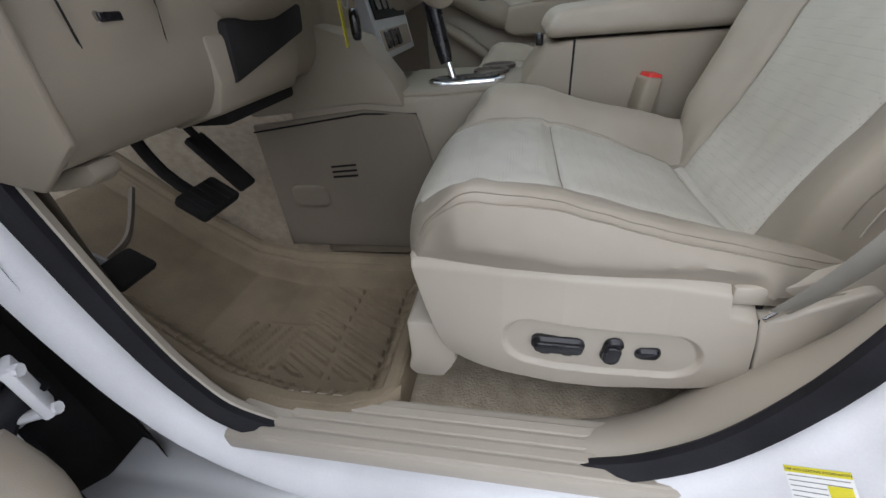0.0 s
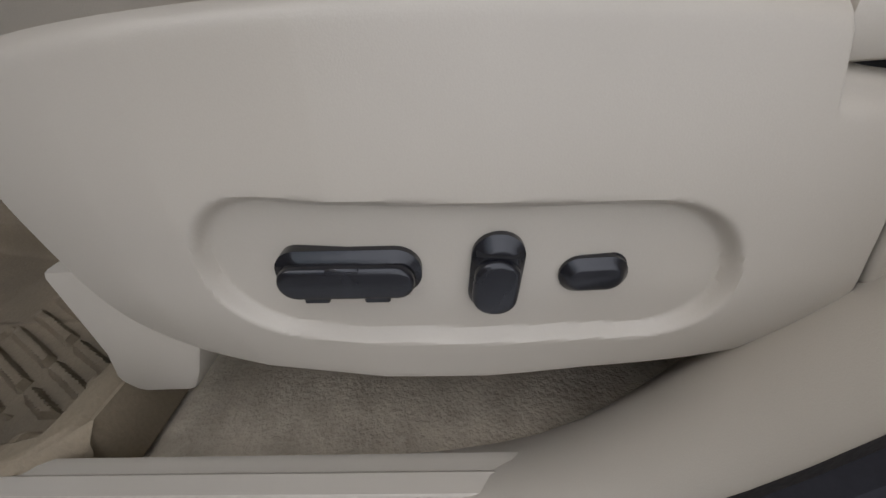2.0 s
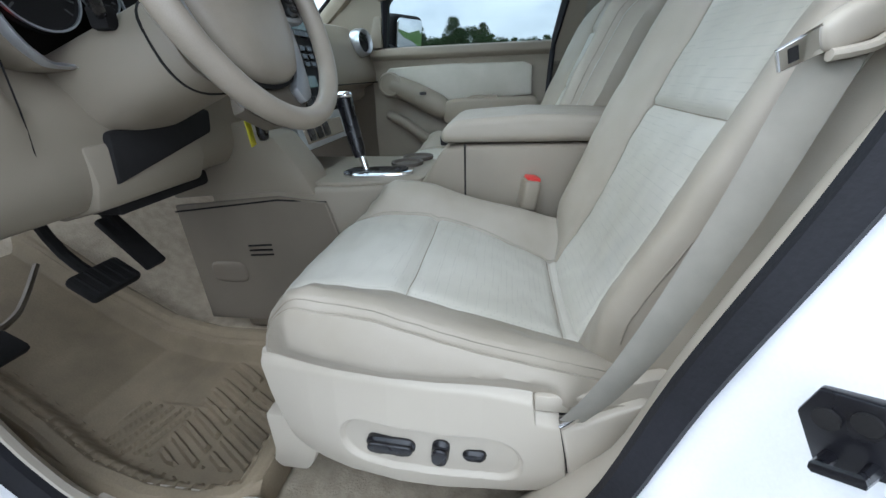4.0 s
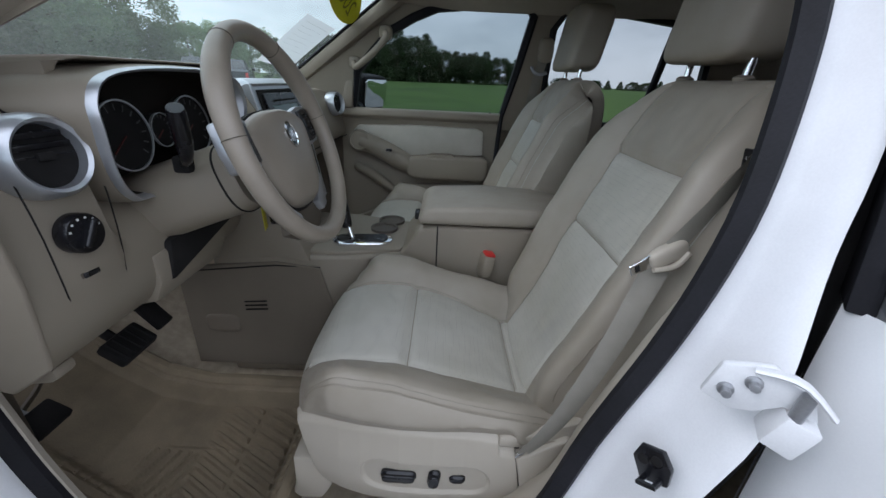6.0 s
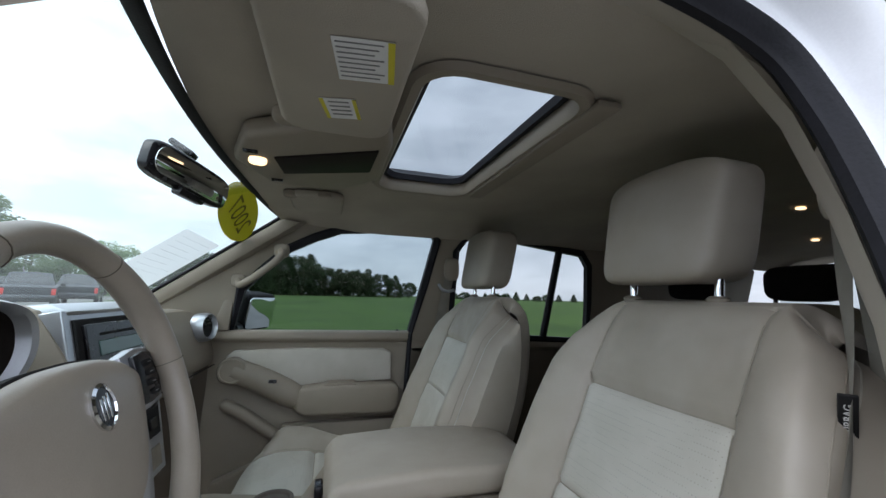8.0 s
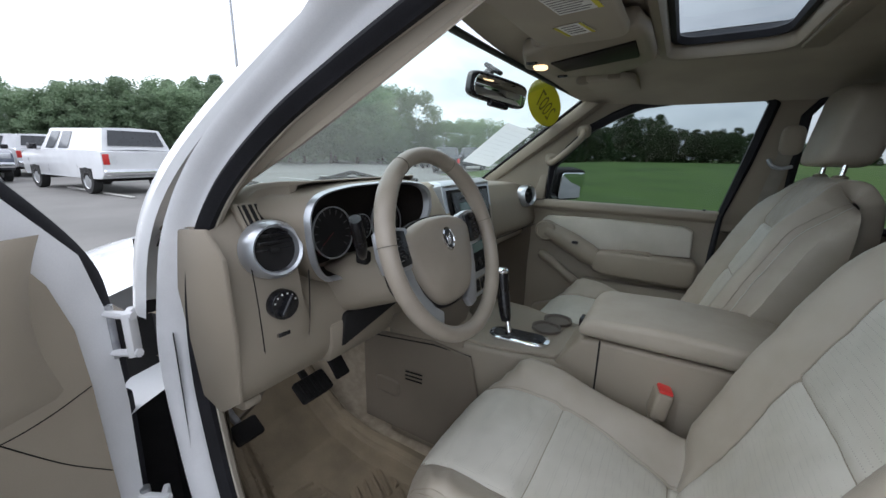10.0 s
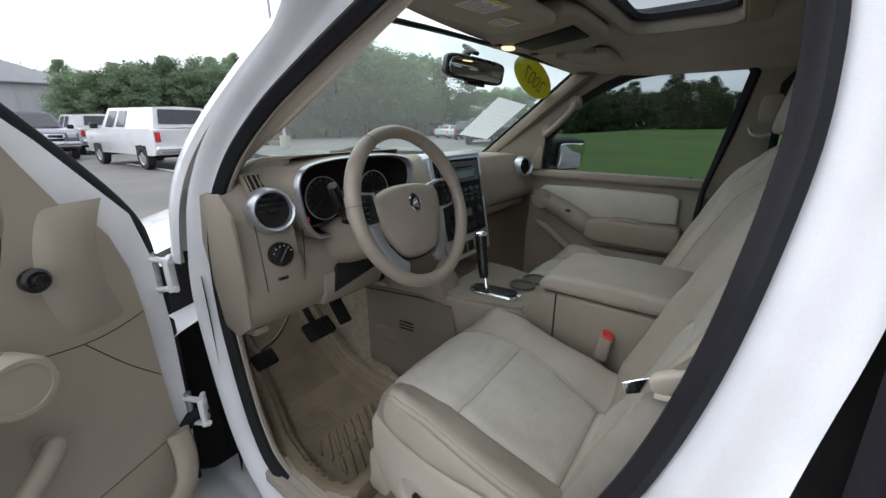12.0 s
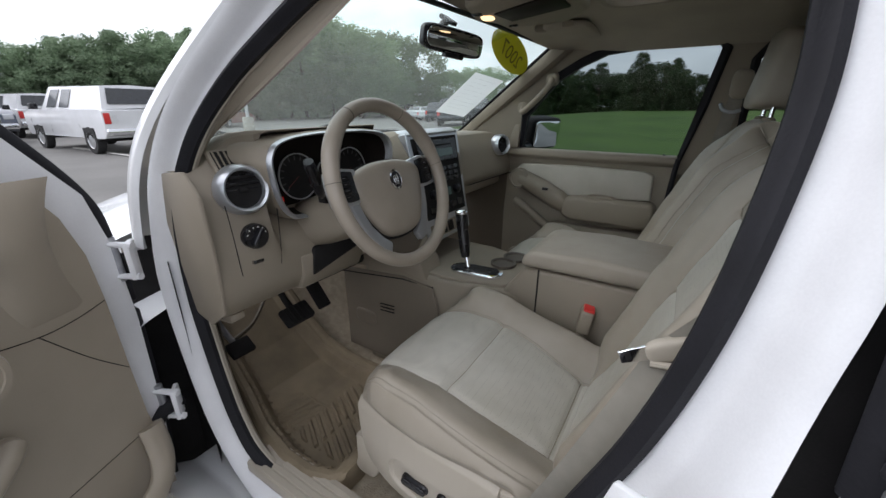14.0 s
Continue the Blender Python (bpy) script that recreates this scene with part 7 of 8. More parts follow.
part("cloth", moved(box(-0.002, 0.002, -0.007, 0.007, -0.024, 0.024, 0.0008, 1), TG), BLACK_MATT, tag)
text_mesh("AIRBAG", 0.0088, TG @ pose(-0.0026, 0, 0, 90, 0, -90) @ pose(0, 0, 0, 0, 0, 90), WHITEMARK, tag)


# ---- outside: paved lot ahead, grass field beside, trees, vehicles, building ----
ASPHALT = surface("worn_asphalt", (0.20, 0.195, 0.185), 0.9, vary=0.25, scale=0.35, bump=0.5, grain=60)
LINE = surface("road_marking", (0.62, 0.61, 0.57), 0.8, vary=0.25, scale=6)
GRASS = surface("mown_grass", (0.062, 0.108, 0.026), 0.95, vary=0.35, scale=0.25, bump=0.8, grain=30, second=(0.046, 0.085, 0.022), spec=0.1)
BARK = surface("tree_bark", (0.09, 0.07, 0.05), 0.95, vary=0.4, scale=8, bump=0.8, grain=40)
SIDING = surface("grey_metal_siding", (0.50, 0.51, 0.53), 0.5, vary=0.08, scale=0.6)
ROOFING = surface("pale_metal_roof", (0.56, 0.58, 0.61), 0.45, vary=0.1, scale=0.5)
CONCRETE = surface("pale_concrete", (0.42, 0.40, 0.36), 0.9, vary=0.2, scale=4, bump=0.4, grain=120)
TYRE = surface("tyre_rubber", (0.022, 0.022, 0.022), 0.85, vary=0.2)
ALLOY = surface("alloy_rim", (0.48, 0.49, 0.50), 0.3, metal=0.8, vary=0.1)
CARGLASS = surface("vehicle_glass", (0.03, 0.035, 0.04), 0.06, vary=0.2, spec=0.9)
HEADLAMP = surface("clear_lamp", (0.6, 0.62, 0.65), 0.1, metal=0.3, vary=0.1)


def leaf_material(name, a, b):
    m, nt, bs = nodes_of(name)
    n, l = nt.nodes, nt.links
    geo = n.new("ShaderNodeNewGeometry")
    info = n.new("ShaderNodeObjectInfo")
    mix = n.new("ShaderNodeMix")
    mix.data_type = "RGBA"
    mix.inputs[6].default_value = (*a, 1)
    mix.inputs[7].default_value = (*b, 1)
    l.new(geo.outputs["Random Per Island"], mix.inputs[0])
    hsv = n.new("ShaderNodeHueSaturation")
    rng = n.new("ShaderNodeMapRange")
    rng.inputs["To Min"].default_value = 0.75
    rng.inputs["To Max"].default_value = 1.2
    l.new(info.outputs["Random"], rng.inputs[0])
    l.new(rng.outputs[0], hsv.inputs["Value"])
    l.new(mix.outputs[2], hsv.inputs["Color"])
    l.new(hsv.outputs[0], bs.inputs["Base Color"])
    bs.inputs["Roughness"].default_value = 0.8
    tr = n.new("ShaderNodeBsdfTranslucent")
    l.new(hsv.outputs[0], tr.inputs[0])
    ms = n.new("ShaderNodeMixShader")
    ms.inputs[0].default_value = 0.45
    l.new(bs.outputs[0], ms.inputs[1])
    l.new(tr.outputs[0], ms.inputs[2])
    l.new(ms.outputs[0], n["Material Output"].inputs[0])
    bs.inputs["Specular IOR Level"].default_value = 0.2
    return m


LEAF = leaf_material("broad_leaves", (0.15, 0.225, 0.125), (0.30, 0.40, 0.235))
NEEDLE = leaf_material("pine_needles", (0.16, 0.235, 0.145), (0.30, 0.39, 0.255))
# a shaded copy of the leaves: the far wood's dimness sits in the colour
SHADED_LEAF = leaf_material("shaded_leaves", (0.022, 0.042, 0.018), (0.055, 0.085, 0.032))

ground = thing("ground", "paved car lot meeting a mown grass field", "ground", kind="structure")


def rise(x, y):
    """The field climbs gently away from the lot."""
    return 0.95 * smoothstep(6, 55, y) * smoothstep(-24, -6, x) + 0.06 * noise.noise((x * 0.08, y * 0.08, 0))


xs_g = [-900, -300, -120, -80, -60, -45, -35, -28, -22, -17, -13, -10, -7, -4, -2, 0, 2, 4, 7, 10, 14, 20, 28, 40, 60, 100, 300, 900]
ys_g = [-900, -300, -100, -50, -25, -12, -6, -3, 0, 2.0, 3.2, 4, 6, 8, 11, 15, 20, 26, 33, 42, 52, 65, 90, 150, 300, 900]
groups = {"lot": bmesh.new(), "field": bmesh.new()}


def is_field(x, y):
    return y > 3.0 and x > -6.5 - 0.28 * max(0, y - 3.0) or (y > 60) or x > 60


for i in range(len(xs_g) - 1):
    for j in range(len(ys_g) - 1):
        xm, ym = (xs_g[i] + xs_g[i + 1]) / 2, (ys_g[j] + ys_g[j + 1]) / 2
        b = groups["field" if is_field(xm, ym) else "lot"]
        b.faces.new([b.verts.new((x, y, rise(x, y))) for x, y in ((xs_g[i], ys_g[j]), (xs_g[i + 1], ys_g[j]), (xs_g[i + 1], ys_g[j + 1]), (xs_g[i], ys_g[j + 1]))])
for key, b in groups.items():
    bmesh.ops.remove_doubles(b, verts=b.verts, dist=1e-4)
    part(key, b, ASPHALT if key == "lot" else GRASS, ground, "worn grey asphalt" if key == "lot" else "mown green grass")
for k in range(9):
    part("bay_line", box(-17.5, -12.6, -2.0 + 2.75 * k, -1.88 + 2.75 * k, rise(-15, 0) + 0.03, rise(-15, 0) + 0.05), LINE, ground, "painted bay line")

def make_tree(kind, height, width, seed, mat, clumps=90, leaves=26):
    """A tapered trunk with limbs and a crown of many leaf clumps with gaps."""
    r = random.Random(seed)
    t = new("tree")
    bm = tube([(0, 0, -0.3), (0.05, 0.03, height * 0.25), (-0.04, 0.05, height * 0.55), (0.02, 0, height * 0.9)], [height * 0.028, height * 0.020, height * 0.012, height * 0.003], 8)
    tips = []
    for k in range(9):
        a = r.uniform(0, 6.28)
        z0 = height * r.uniform(0.22, 0.72)
        ln = width * 0.5 * r.uniform(0.5, 0.95) * (1.15 - z0 / height)
        end = Vector((math.cos(a) * ln, math.sin(a) * ln, z0 + ln * r.uniform(0.2, 0.7)))
        bm = join(bm, tube([(0, 0, z0), Vector((0, 0, z0)).lerp(end, 0.5) + Vector((0, 0, 0.1)), end], [height * 0.010, height * 0.006, height * 0.002], 5))
        tips.append(end)
    part("trunk", bm, BARK, t, "grey brown trunk")
    verts, faces = [], []
    for k in range(clumps):
        f = r.random()
        if kind == "pine":
            z = height * (0.04 + 0.96 * f)
            rad = width * 0.5 * (1.02 - f) ** 0.8 * r.uniform(0.45, 1.05) + 0.12
            a = r.uniform(0, 6.28)
            c = Vector((math.cos(a) * rad, math.sin(a) * rad, z - 0.15 * rad))
            size = width * 0.10 * (1.2 - 0.5 * f)
        else:
            a, b = r.uniform(0, 6.28), math.acos(r.uniform(-0.95, 1))
            sh = r.uniform(0.55, 1.0) ** 0.6
            lump = 0.85 + 0.22 * math.sin(3 * a + seed) + 0.12 * math.sin(7 * a)
            c = Vector((math.cos(a) * math.sin(b) * width * 0.5 * sh * lump, math.sin(a) * math.sin(b) * width * 0.5 * sh * lump, height * 0.55 + math.cos(b) * height * 0.45 * sh))
            size = width * 0.085
        for q in range(leaves):
            d = Vector((r.gauss(0, 1), r.gauss(0, 1), r.gauss(0, 0.8)))
            d = d * (size / max(0.6, d.length) * r.uniform(0.3, 1.0))
            p = c + d
            s = size * r.uniform(0.15, 0.34)
            e1 = Vector((r.gauss(0, 1), r.gauss(0, 1), r.gauss(0, 0.7))).normalized() * s
            e2 = Vector((r.gauss(0, 1), r.gauss(0, 1), r.gauss(0, 0.7))).normalized() * s * 0.8
            i0 = len(verts)
            verts += [p - e1, p + e2, p + e1]
            faces.append((i0, i0 + 1, i0 + 2))
    me = bpy.data.meshes.new("crown")
    me.from_pydata([tuple(v) for v in verts], [], faces)
    me.materials.append(mat)
    crown = new("crown", me)
    crown.parent = t
    return t


protos = {"broad": [make_tree("broad", 9.0, 8.5, 11, LEAF, 250, 64), make_tree("broad", 8.0, 7.0, 23, LEAF, 230, 64)],
          "pine": [make_tree("pine", 9.0, 5.6, 5, NEEDLE, 280, 64), make_tree("pine", 8.0, 5.2, 17, NEEDLE, 260, 64)],
          "soft": [make_tree("broad", 8.5, 7.5, 41, NEEDLE, 260, 64), make_tree("broad", 8.0, 7.0, 43, NEEDLE, 260, 64)],
          "dark": [make_tree("broad", 7.5, 7.5, 31, SHADED_LEAF, 250, 60), make_tree("pine", 8.0, 5.5, 37, SHADED_LEAF, 260, 60)]}


def plant(proto, az, dist, scale, label, group, spin, sunk=0.05):
    x, y = -math.sin(radians(az)) * dist + 0.4, math.cos(radians(az)) * dist - 1.0
    t = copy_thing(proto, pose(x, y, rise(x, y) - sunk, 0, 0, spin) @ Matrix.Diagonal((scale * 1.25, scale * 1.25, scale, 1)))
    t.name = "tree"
    return tagged(t, label, "tree", group)


# behind the lot: tall mixed trees, then lower woods further to the right
for k, (az, dist, sc, kind) in enumerate([
            (31, 74, 0.85, "broad"), (34.2, 66, 0.80, "pine"), (37.8, 64, 1.30, "broad"), (40.8, 60, 1.38, "pine"), (43.8, 58, 1.25, "broad"), (46.8, 57, 1.48, "broad"), (49.8, 57, 1.35, "broad"),
            (52.8, 55, 1.25, "pine"), (55.8, 54, 1.35, "pine"), (58.2, 52, 1.06, "pine"), (60.6, 50, 1.01, "pine"), (63, 49, 1.07, "pine"), (65.4, 48, 0.88, "pine"), (67.8, 47, 0.84, "pine"),
            (70.2, 47, 0.84, "pine"), (72.6, 46, 0.78, "pine"), (75, 46, 0.73, "pine"), (77.4, 48, 0.70, "pine"), (28, 80, 0.95, "broad"), (25, 84, 1.10, "broad"), (22, 86, 0.80, "pine"),
            (64.2, 46, 0.92, "soft"), (66.1, 44, 0.86, "soft"), (68, 43.5, 0.84, "soft"), (70, 43, 0.81, "soft"), (71.9, 42.5, 0.76, "soft"), (73.8, 42, 0.73, "soft"), (75.7, 43, 0.68, "soft"),
            (77.6, 43, 0.66, "soft"), (57, 50, 1.01, "soft"), (59.4, 48, 0.95, "soft"), (61.8, 47, 0.90, "soft"), (51, 52, 1.00, "soft"), (47.4, 54, 1.05, "soft"), (43.8, 55, 1.00, "soft"),
            (40.2, 57, 0.90, "soft"), (36.6, 75, 1.00, "pine"), (42.6, 70, 1.20, "pine"), (48.6, 68, 1.40, "pine"), (54.6, 64, 1.34, "broad"), (61.8, 60, 1.12, "broad"), (80, 90, 1.02, "broad"),
            (79, 56, 0.85, "pine"), (81.5, 58, 0.90, "soft"),
        ]):
    plant(protos[kind][k % 2], az, dist, sc, "leafy green broad tree behind the car lot" if kind == "broad" else "soft green pine tree behind the car lot", "trees behind the lot", 47 * k)
# across the field: a wood whose shade is put into the leaf colour
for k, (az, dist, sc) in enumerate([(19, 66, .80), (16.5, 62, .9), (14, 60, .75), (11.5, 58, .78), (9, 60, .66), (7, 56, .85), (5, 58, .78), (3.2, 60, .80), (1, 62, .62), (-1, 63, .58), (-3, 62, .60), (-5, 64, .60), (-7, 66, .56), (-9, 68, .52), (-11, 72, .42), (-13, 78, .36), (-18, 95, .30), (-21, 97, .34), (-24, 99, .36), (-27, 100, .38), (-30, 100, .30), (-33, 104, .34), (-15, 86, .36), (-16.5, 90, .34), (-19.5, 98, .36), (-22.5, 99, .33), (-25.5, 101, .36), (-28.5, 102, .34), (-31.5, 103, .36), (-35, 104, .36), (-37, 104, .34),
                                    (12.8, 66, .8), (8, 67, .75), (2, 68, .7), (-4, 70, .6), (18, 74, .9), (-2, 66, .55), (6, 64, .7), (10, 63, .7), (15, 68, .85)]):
    plant(protos["dark"][k % 2], az, dist, sc, "green tree in the wood across the field, shade put into its leaves", "trees across the field", 61 * k, 0.9 if az < -12 else 0.3)
for lst in protos.values():
    for t in lst:
        for c in list(t.children):
            bpy.data.objects.remove(c)
        bpy.data.objects.remove(t)


# ---- vehicles ----
def car_paint(name, colour):
    return surface(name, colour, 0.3, vary=0.08, scale=2, coat=0.8)


def make_vehicle(name, label, paint, kind, glass_mat=CARGLASS):
    """A parked vehicle, nose towards +x, about 5 m long, with body, glass, lamps and wheels."""
    v = thing(name, label, "car" if kind == "car" else "truck", "parked vehicles")
    if kind == "car":
        Wd = 0.90
        low = [(-2.35, 0.45), (-2.33, 0.85), (-2.15, 0.98), (-1.5, 1.0), (0.9, 0.98), (1.9, 0.86), (2.30, 0.70), (2.34, 0.45), (2.2, 0.30), (-2.2, 0.30)]
        cab = [(-1.75, 0.97), (-1.15, 1.40), (0.05, 1.44), (0.95, 0.96)]
        wheels, wr = (-1.40, 1.42), 0.33
    elif kind == "suv":
        Wd = 0.95
        low = [(-2.42, 0.55), (-2.42, 1.0), (-2.30, 1.10), (-1.5, 1.12), (0.9, 1.10), (2.1, 1.0), (2.40, 0.85), (2.42, 0.55), (2.3, 0.38), (-2.3, 0.38)]
        cab = [(-2.25, 1.08), (-2.0, 1.72), (0.10, 1.76), (0.95, 1.08)]
        wheels, wr = (-1.45, 1.48), 0.38
    else:
        Wd = 1.0
        low = [(-2.9, 0.62), (-2.9, 1.20), (-2.75, 1.26), (-1.0, 1.26), (1.15, 1.26), (2.5, 1.20), (2.75, 1.05), (2.78, 0.62), (2.6, 0.48), (-2.75, 0.48)]
        cab = [(-0.95, 1.24), (-0.82, 1.86), (0.75, 1.90), (1.40, 1.24)]
        wheels, wr = (-1.85, 1.80), 0.40
        if kind == "capped":
            cab = [(-2.82, 1.26), (-2.62, 1.90), (0.75, 1.95), (1.40, 1.26)]
    rows = []
    for y, s in ((-Wd, 0.0), (-Wd * 0.985, 1), (-Wd * 0.86, 2), (0, 2.2), (Wd * 0.86, 2), (Wd * 0.985, 1), (Wd, 0)):
        inset = 0.06 if s == 0 else 0.0
        rows.append([(x * (1 - inset * 0.35), y, z * (1.0 if s else 0.97) - (0.06 if s == 0 and z > 0.8 else 0) + (0.02 * s if z > 0.8 else 0)) for x, z in low])
    bm = grid_mesh(rows, closed_v=True)
    cap(bm)
    part("body", bm, paint, v)
    pts_l = []
    for (x, z), yw in zip(cab, (Wd * 0.92, Wd * 0.74, Wd * 0.74, Wd * 0.90)):
        pts_l.append((Vector((x, -yw, z)), Vector((x, yw, z))))
    rows = [[a, a.lerp(b, 0.08) + Vector((0, 0, 0.02)), a.lerp(b, 0.5) + Vector((0, 0, 0.05)), a.lerp(b, 0.92) + Vector((0, 0, 0.02)), b] for a, b in pts_l]
    bm = grid_mesh(rows)
    for side in (0, -1):
        bm.faces.new([bm.verts.new(r[side]) for r in rows])
    part("cabin", bm, paint, v, "painted cabin")

    def pane(a, b, c, d, out):
        bm = bmesh.new()
        bm.faces.new([bm.verts.new(Vector(p) + Vector(out)) for p in (a, b, c, d)])
        part("window", bm, glass_mat, v, "dark window glass", smooth=False)
    (b0, b1), (t0, t1), (f0, f1), (w0, w1) = pts_l
    def lp(p, q, t):
        return p.lerp(q, t)
    # windscreen and rear window, then two or three side panes a side
    pane(lp(lp(f0, f1, .08), lp(w0, w1, .08), .10), lp(lp(f0, f1, .92), lp(w0, w1, .92), .10), lp(lp(f0, f1, .94), lp(w0, w1, .94), .90), lp(lp(f0, f1, .06), lp(w0, w1, .06), .90), (0.03, 0, 0.04))
    pane(lp(lp(t0, t1, .08), lp(b0, b1, .08), .12), lp(lp(t0, t1, .92), lp(b0, b1, .92), .12), lp(lp(t0, t1, .92), lp(b0, b1, .92), .80), lp(lp(t0, t1, .08), lp(b0, b1, .08), .80), (-0.03, 0, 0.03))
    nw = 2 if kind == "pickup" else 4 if kind == "capped" else 3
    for sgn, B, T, F, W_ in ((-1, b0, t0, f0, w0), (1, b1, t1, f1, w1)):
        for k in range(2 if kind == "capped" else 0, nw):
            a, b = 0.05 + k * 0.93 / nw, 0.05 + (k + 1) * 0.93 / nw - 0.05
            top_a, top_b = lp(T, F, a), lp(T, F, b)
            bot_a, bot_b = lp(B, W_, a), lp(B, W_, b * 0.97)
            pane(lp(top_a, bot_a, .12), lp(top_b, bot_b, .12), lp(top_b, bot_b, .90), lp(top_a, bot_a, .90), (0, sgn * 0.02, 0))
    zf = low[7][1]
    nose = low[6]
    for sy in (-1, 1):
        part("headlight", box(nose[0] - 0.25, nose[0] + 0.03, sy * Wd * 0.78 - 0.15, sy * Wd * 0.78 + 0.15, nose[1] - 0.14, nose[1] + 0.06, 0.03), HEADLAMP, v, "clear headlight")
        part("tail_light", box(low[1][0] - 0.02, low[1][0] + 0.10, sy * Wd * 0.88 - 0.08, sy * Wd * 0.88 + 0.08, low[1][1] - 0.32, low[1][1] - 0.02, 0.02), RED, v, "red tail light")
        part("mirror", box(cab[3][0] - 0.35, cab[3][0] - 0.15, sy * (Wd + 0.16) - 0.10, sy * (Wd + 0.16) + 0.10, cab[3][1] + 0.02, cab[3][1] + 0.20, 0.03), BLACK, v)
    part("grille", box(nose[0] - 0.05, nose[0] + 0.06, -Wd * 0.55, Wd * 0.55, nose[1] - 0.30, nose[1] + 0.02, 0.03), CHROME if kind in ("pickup", "capped") else BLACK, v, "front grille")
    if kind in ("pickup", "capped"):
        for a in (-0.27, 0.27):
            for b in (-0.21, -0.07):
                part("grille_slot", box(nose[0] + 0.05, nose[0] + 0.075, a - 0.22, a + 0.22, nose[1] + b - 0.05, nose[1] + b + 0.05, 0.01), BLACK, v)
        if kind == "pickup":
            part("load_bed", box(-2.72, -1.05, -Wd * 0.82, Wd * 0.82, 1.20, 1.275, 0.02), BLACK_MATT, v, "dark load bed")
    part("front_bumper", box(low[7][0] - 0.12, low[7][0] + 0.08, -Wd * 0.97, Wd * 0.97, zf - 0.06, zf + 0.16, 0.04), CHROME if kind in ("pickup", "capped") else paint, v)
    part("rear_bumper", box(low[0][0] - 0.08, low[0][0] + 0.10, -Wd * 0.97, Wd * 0.97, zf - 0.06, zf + 0.14, 0.04), CHROME if kind in ("pickup", "capped") else paint, v)
    for x in wheels:
        for sy in (-1, 1):
            wh = new("wheel")
            wh.parent = v
            m = pose(x, sy * (Wd - 0.10), wr, 90, 0, 0)
            part("tyre", lathe([(wr * 0.62, -0.11), (wr * 0.95, -0.115), (wr, -0.08), (wr, 0.08), (wr * 0.95, 0.115), (wr * 0.62, 0.11)], 24, m), TYRE, wh, "black tyre")
            part("rim", lathe([(0.001, -0.112), (wr * 0.25, -0.112), (wr * 0.60, -0.09), (wr * 0.63, -0.112), (wr * 0.63, 0.112), (wr * 0.60, 0.09), (wr * 0.25, 0.112), (0.001, 0.112)], 16, m), ALLOY, wh, "alloy rim")
        part("wheel_arch", box(x - wr * 1.18, x + wr * 1.18, -Wd - 0.004, Wd + 0.004, wr * 0.9, wr * 2.12, 0.10), BLACK_MATT, v)
    return v


P_WHITE, P_RED, P_DARK = car_paint("white_truck_paint", (0.72, 0.73, 0.75)), car_paint("red_truck_paint", (0.45, 0.02, 0.025)), car_paint("dark_car_paint", (0.02, 0.025, 0.035))
P_BLUE, P_SILVER, P_MAROON = car_paint("slate_blue_truck_paint", (0.06, 0.075, 0.11)), car_paint("silver_car_paint", (0.42, 0.44, 0.46)), car_paint("maroon_car_paint", (0.16, 0.04, 0.03))
pick_w = make_vehicle("pickup_truck", "white crew cab pickup truck with a bed cap", P_WHITE, "capped")
pick_b = make_vehicle("pickup_truck", "dark slate blue pickup truck with chrome grille", P_BLUE, "pickup")
pick_r = make_vehicle("pickup_truck", "red pickup truck parked side on", P_RED, "pickup")
suv_d = make_vehicle("parked_suv", "dark parked estate car", P_DARK, "suv")
car_m = make_vehicle("parked_car", "maroon and silver saloon car in the lot", P_MAROON, "car")
car_s = make_vehicle("parked_car", "silver parked saloon car", P_SILVER, "car")


def park(v, az, dist, heading, sc=1.0):
    x, y = 0.57 - math.sin(radians(az)) * dist, -1.12 + math.cos(radians(az)) * dist
    v.matrix_basis = pose(x, y, rise(x, y), 0, 0, heading) @ Matrix.Diagonal((sc, sc, sc, 1))
    return v


park(pick_w, 73.0, 18.0, 184)
park(pick_b, 82.6, 25.0, 2)
w2 = copy_thing(pick_w, pose(0, 0, 0))
park(w2, 78.2, 29, 182)
tagged(w2, "white pickup truck further down the row")
park(pick_r, 55.0, 56, 140)
p2 = copy_thing(pick_w, pose(0, 0, 0))
park(p2, 49.9, 86, 140)
tagged(p2, "small white pickup truck far across the lot")
park(car_m, 60.5, 34, 120)
park(suv_d, 31.0, 29, 118)
park(car_s, 35.8, 50, 105)
for k, (az, dist, src, hd) in enumerate([(27.3, 33, suv_d, 112), (37.4, 62, suv_d, 100), (34.2, 46, car_s, 110), (38.8, 72, car_s, 100), (36.6, 58, car_m, 110), (33.0, 40, suv_d, 115), (58.0, 64, car_s, 120), (40.0, 80, suv_d, 110), (64.0, 60, suv_d, 95), (66.5, 58, car_s, 95)]):
    c = copy_thing(src, pose(0, 0, 0))
    park(c, az, dist, hd)

# ---- building and lamp posts ----
bd = thing("metal_building", "low white metal building with a pale pitched roof", "building")
BX, BY = -50.0, 0.8
BMx = pose(BX, BY, 0, 0, 0, -8)


def bpart(name, bm, mat, label=""):
    return part(name, moved(bm, BMx), mat, bd, label)


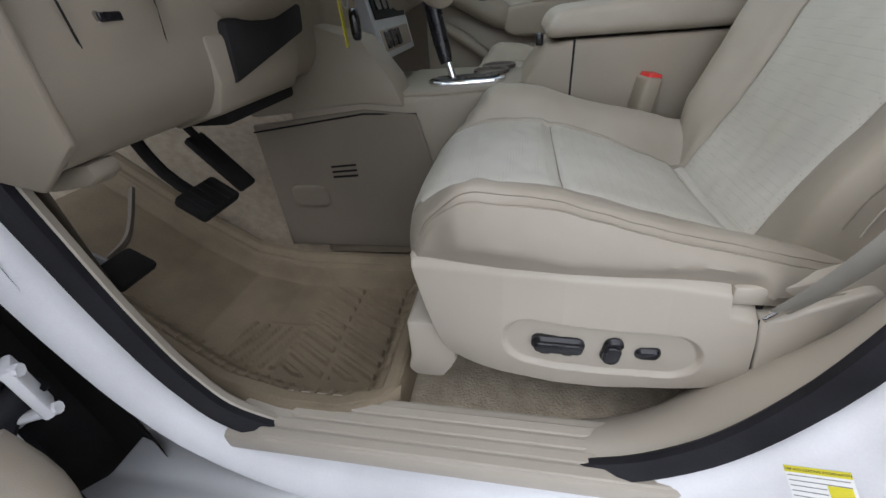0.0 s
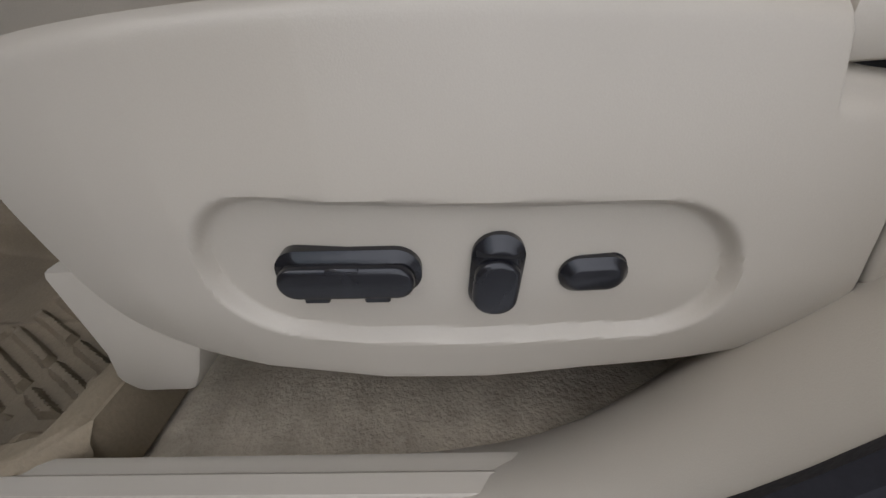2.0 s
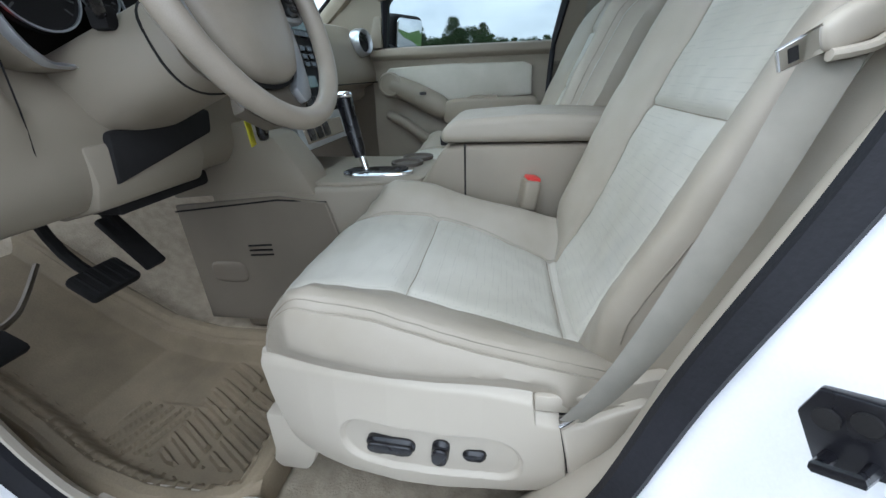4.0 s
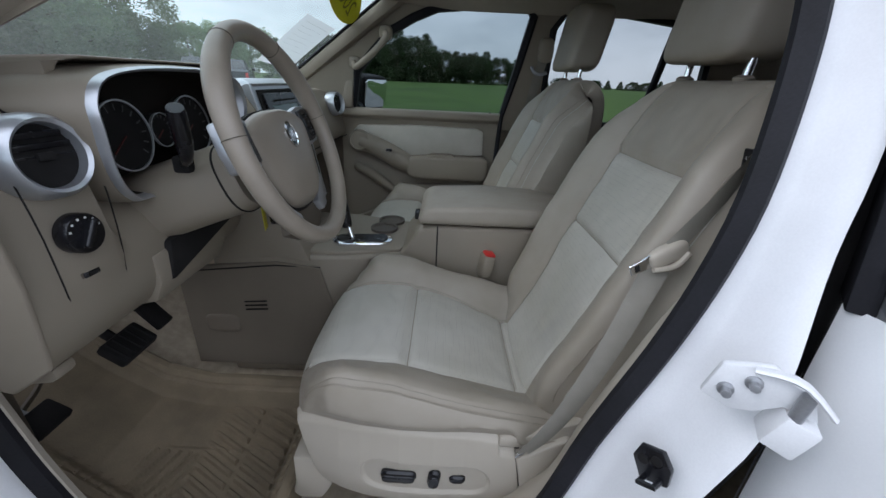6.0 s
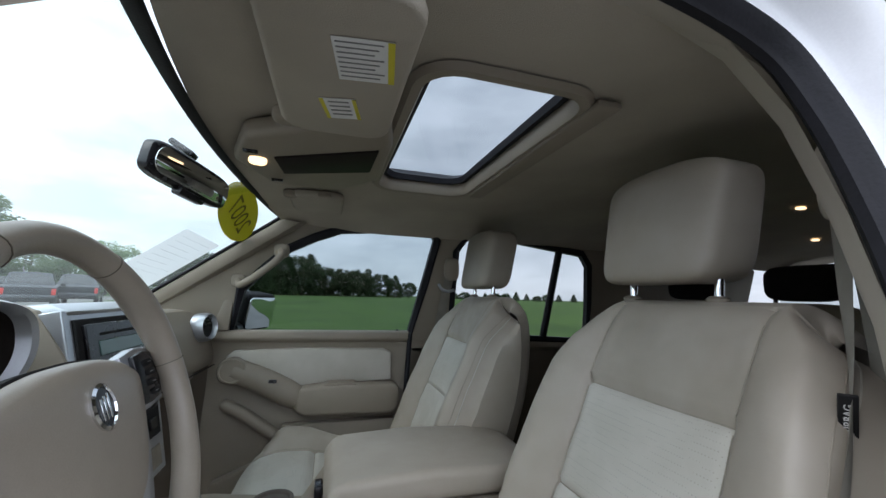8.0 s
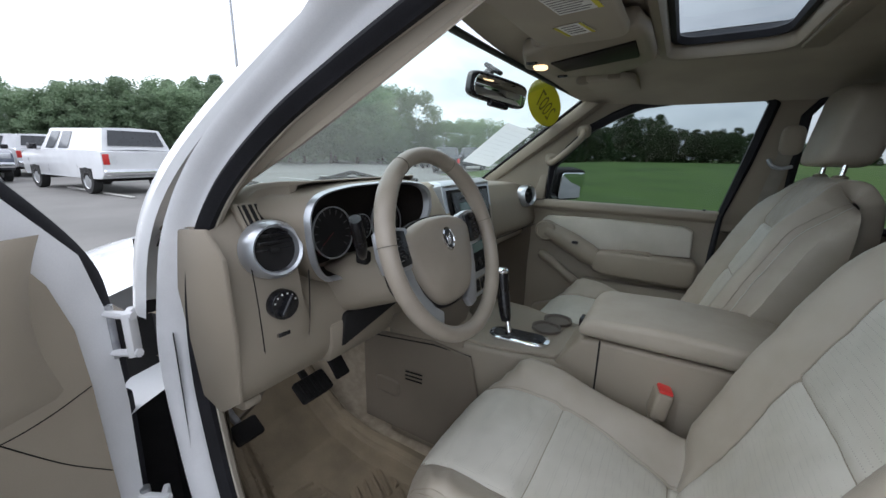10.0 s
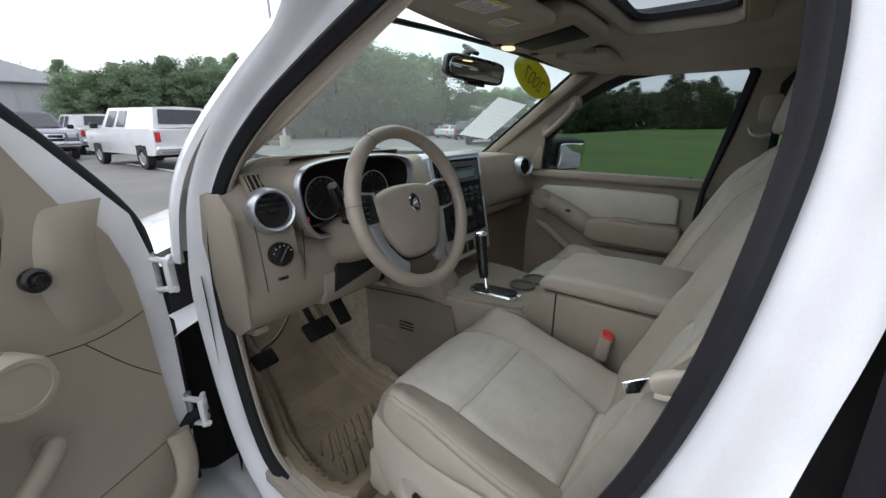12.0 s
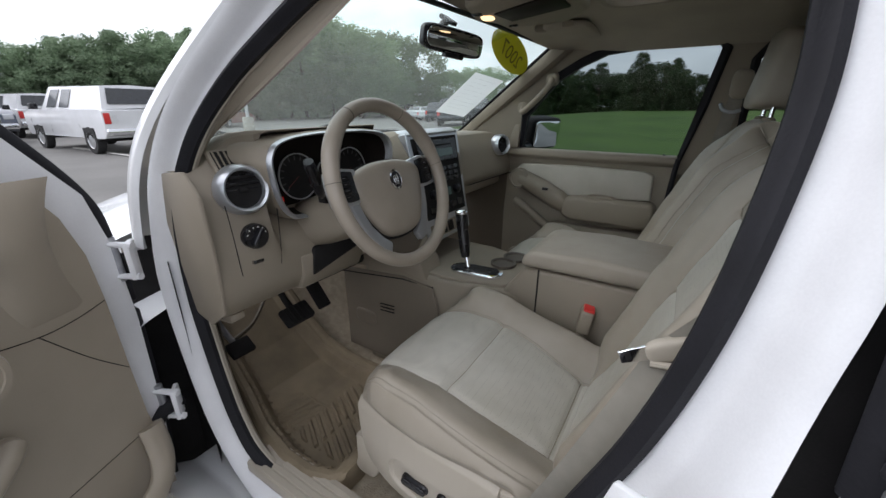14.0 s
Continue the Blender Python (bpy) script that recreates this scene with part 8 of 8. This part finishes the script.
bpart("wall", box(-20, 0, -26, 8, 0, 5.0, 0.02), SIDING, "ribbed metal wall")
for k in range(34):
    bpart("wall_rib", box(0.0, 0.05, -25.5 + k * 1.0, -25.42 + k * 1.0, 0.0, 4.95), SIDING)
for k in range(12):
    bpart("wall_rib", box(-19 + k * 1.6, -18.92 + k * 1.6, 8.0, 8.05, 0.0, 4.95), SIDING)
bpart("roof", prism([(-26.4, 5.0), (8.4, 5.0), (8.4, 5.2), (2.4, 7.3), (-26.4, 7.5)], "x", -20.4, 0.4, 0.02), ROOFING, "pale pitched metal roof")
bpart("gutter", box(0.35, 0.5, -26.4, 8.4, 4.9, 5.1, 0.03), ROOFING)
bpart("wall_lamp", box(0.05, 0.25, -1.4, -1.0, 3.3, 3.6, 0.03), BLACK_MATT, "wall lamp")
bpart("roller_door", box(0.02, 0.08, -12, -8, 0, 3.4, 0.01), ROOFING, "pale roller door")


def lamp_post(az, dist, h):
    x, y = 0.57 - math.sin(radians(az)) * dist, -1.12 + math.cos(radians(az)) * dist
    lp_ = thing("street_lamp", "tall pale lamp post on a concrete base", "street lamp", "lamp posts")
    part("pole", tube([(x, y, 0.6), (x, y, h)], [0.10, 0.07], 8), SIDING, lp_)
    part("base", lathe([(0.32, 0), (0.32, 0.75), (0.28, 0.82), (0.0005, 0.82)], 16, Matrix.Translation((x, y, 0))), CONCRETE, lp_, "round concrete base")
    part("lamp_head", box(x - 0.45, x + 0.45, y - 0.18, y + 0.18, h - 0.05, h + 0.12, 0.04), SIDING, lp_)
    part("lamp_arm", tube([(x - 0.3, y, h - 0.02), (x + 0.3, y, h - 0.02)], 0.04, 6), SIDING, lp_)


lamp_post(58.2, 27, 10.1)
lamp_post(31.5, 75, 7.5)
ut = thing("utility_pole", "weathered wooden utility pole at the wood's edge", "utility pole")
part("pole", tube([(-3.6, 56, 0.5), (-3.6, 56, 6.2)], [0.16, 0.11], 8), BARK, ut)
part("cross_arm", box(-4.3, -2.9, 55.9, 56.05, 5.6, 5.75, 0.02), BARK, ut)
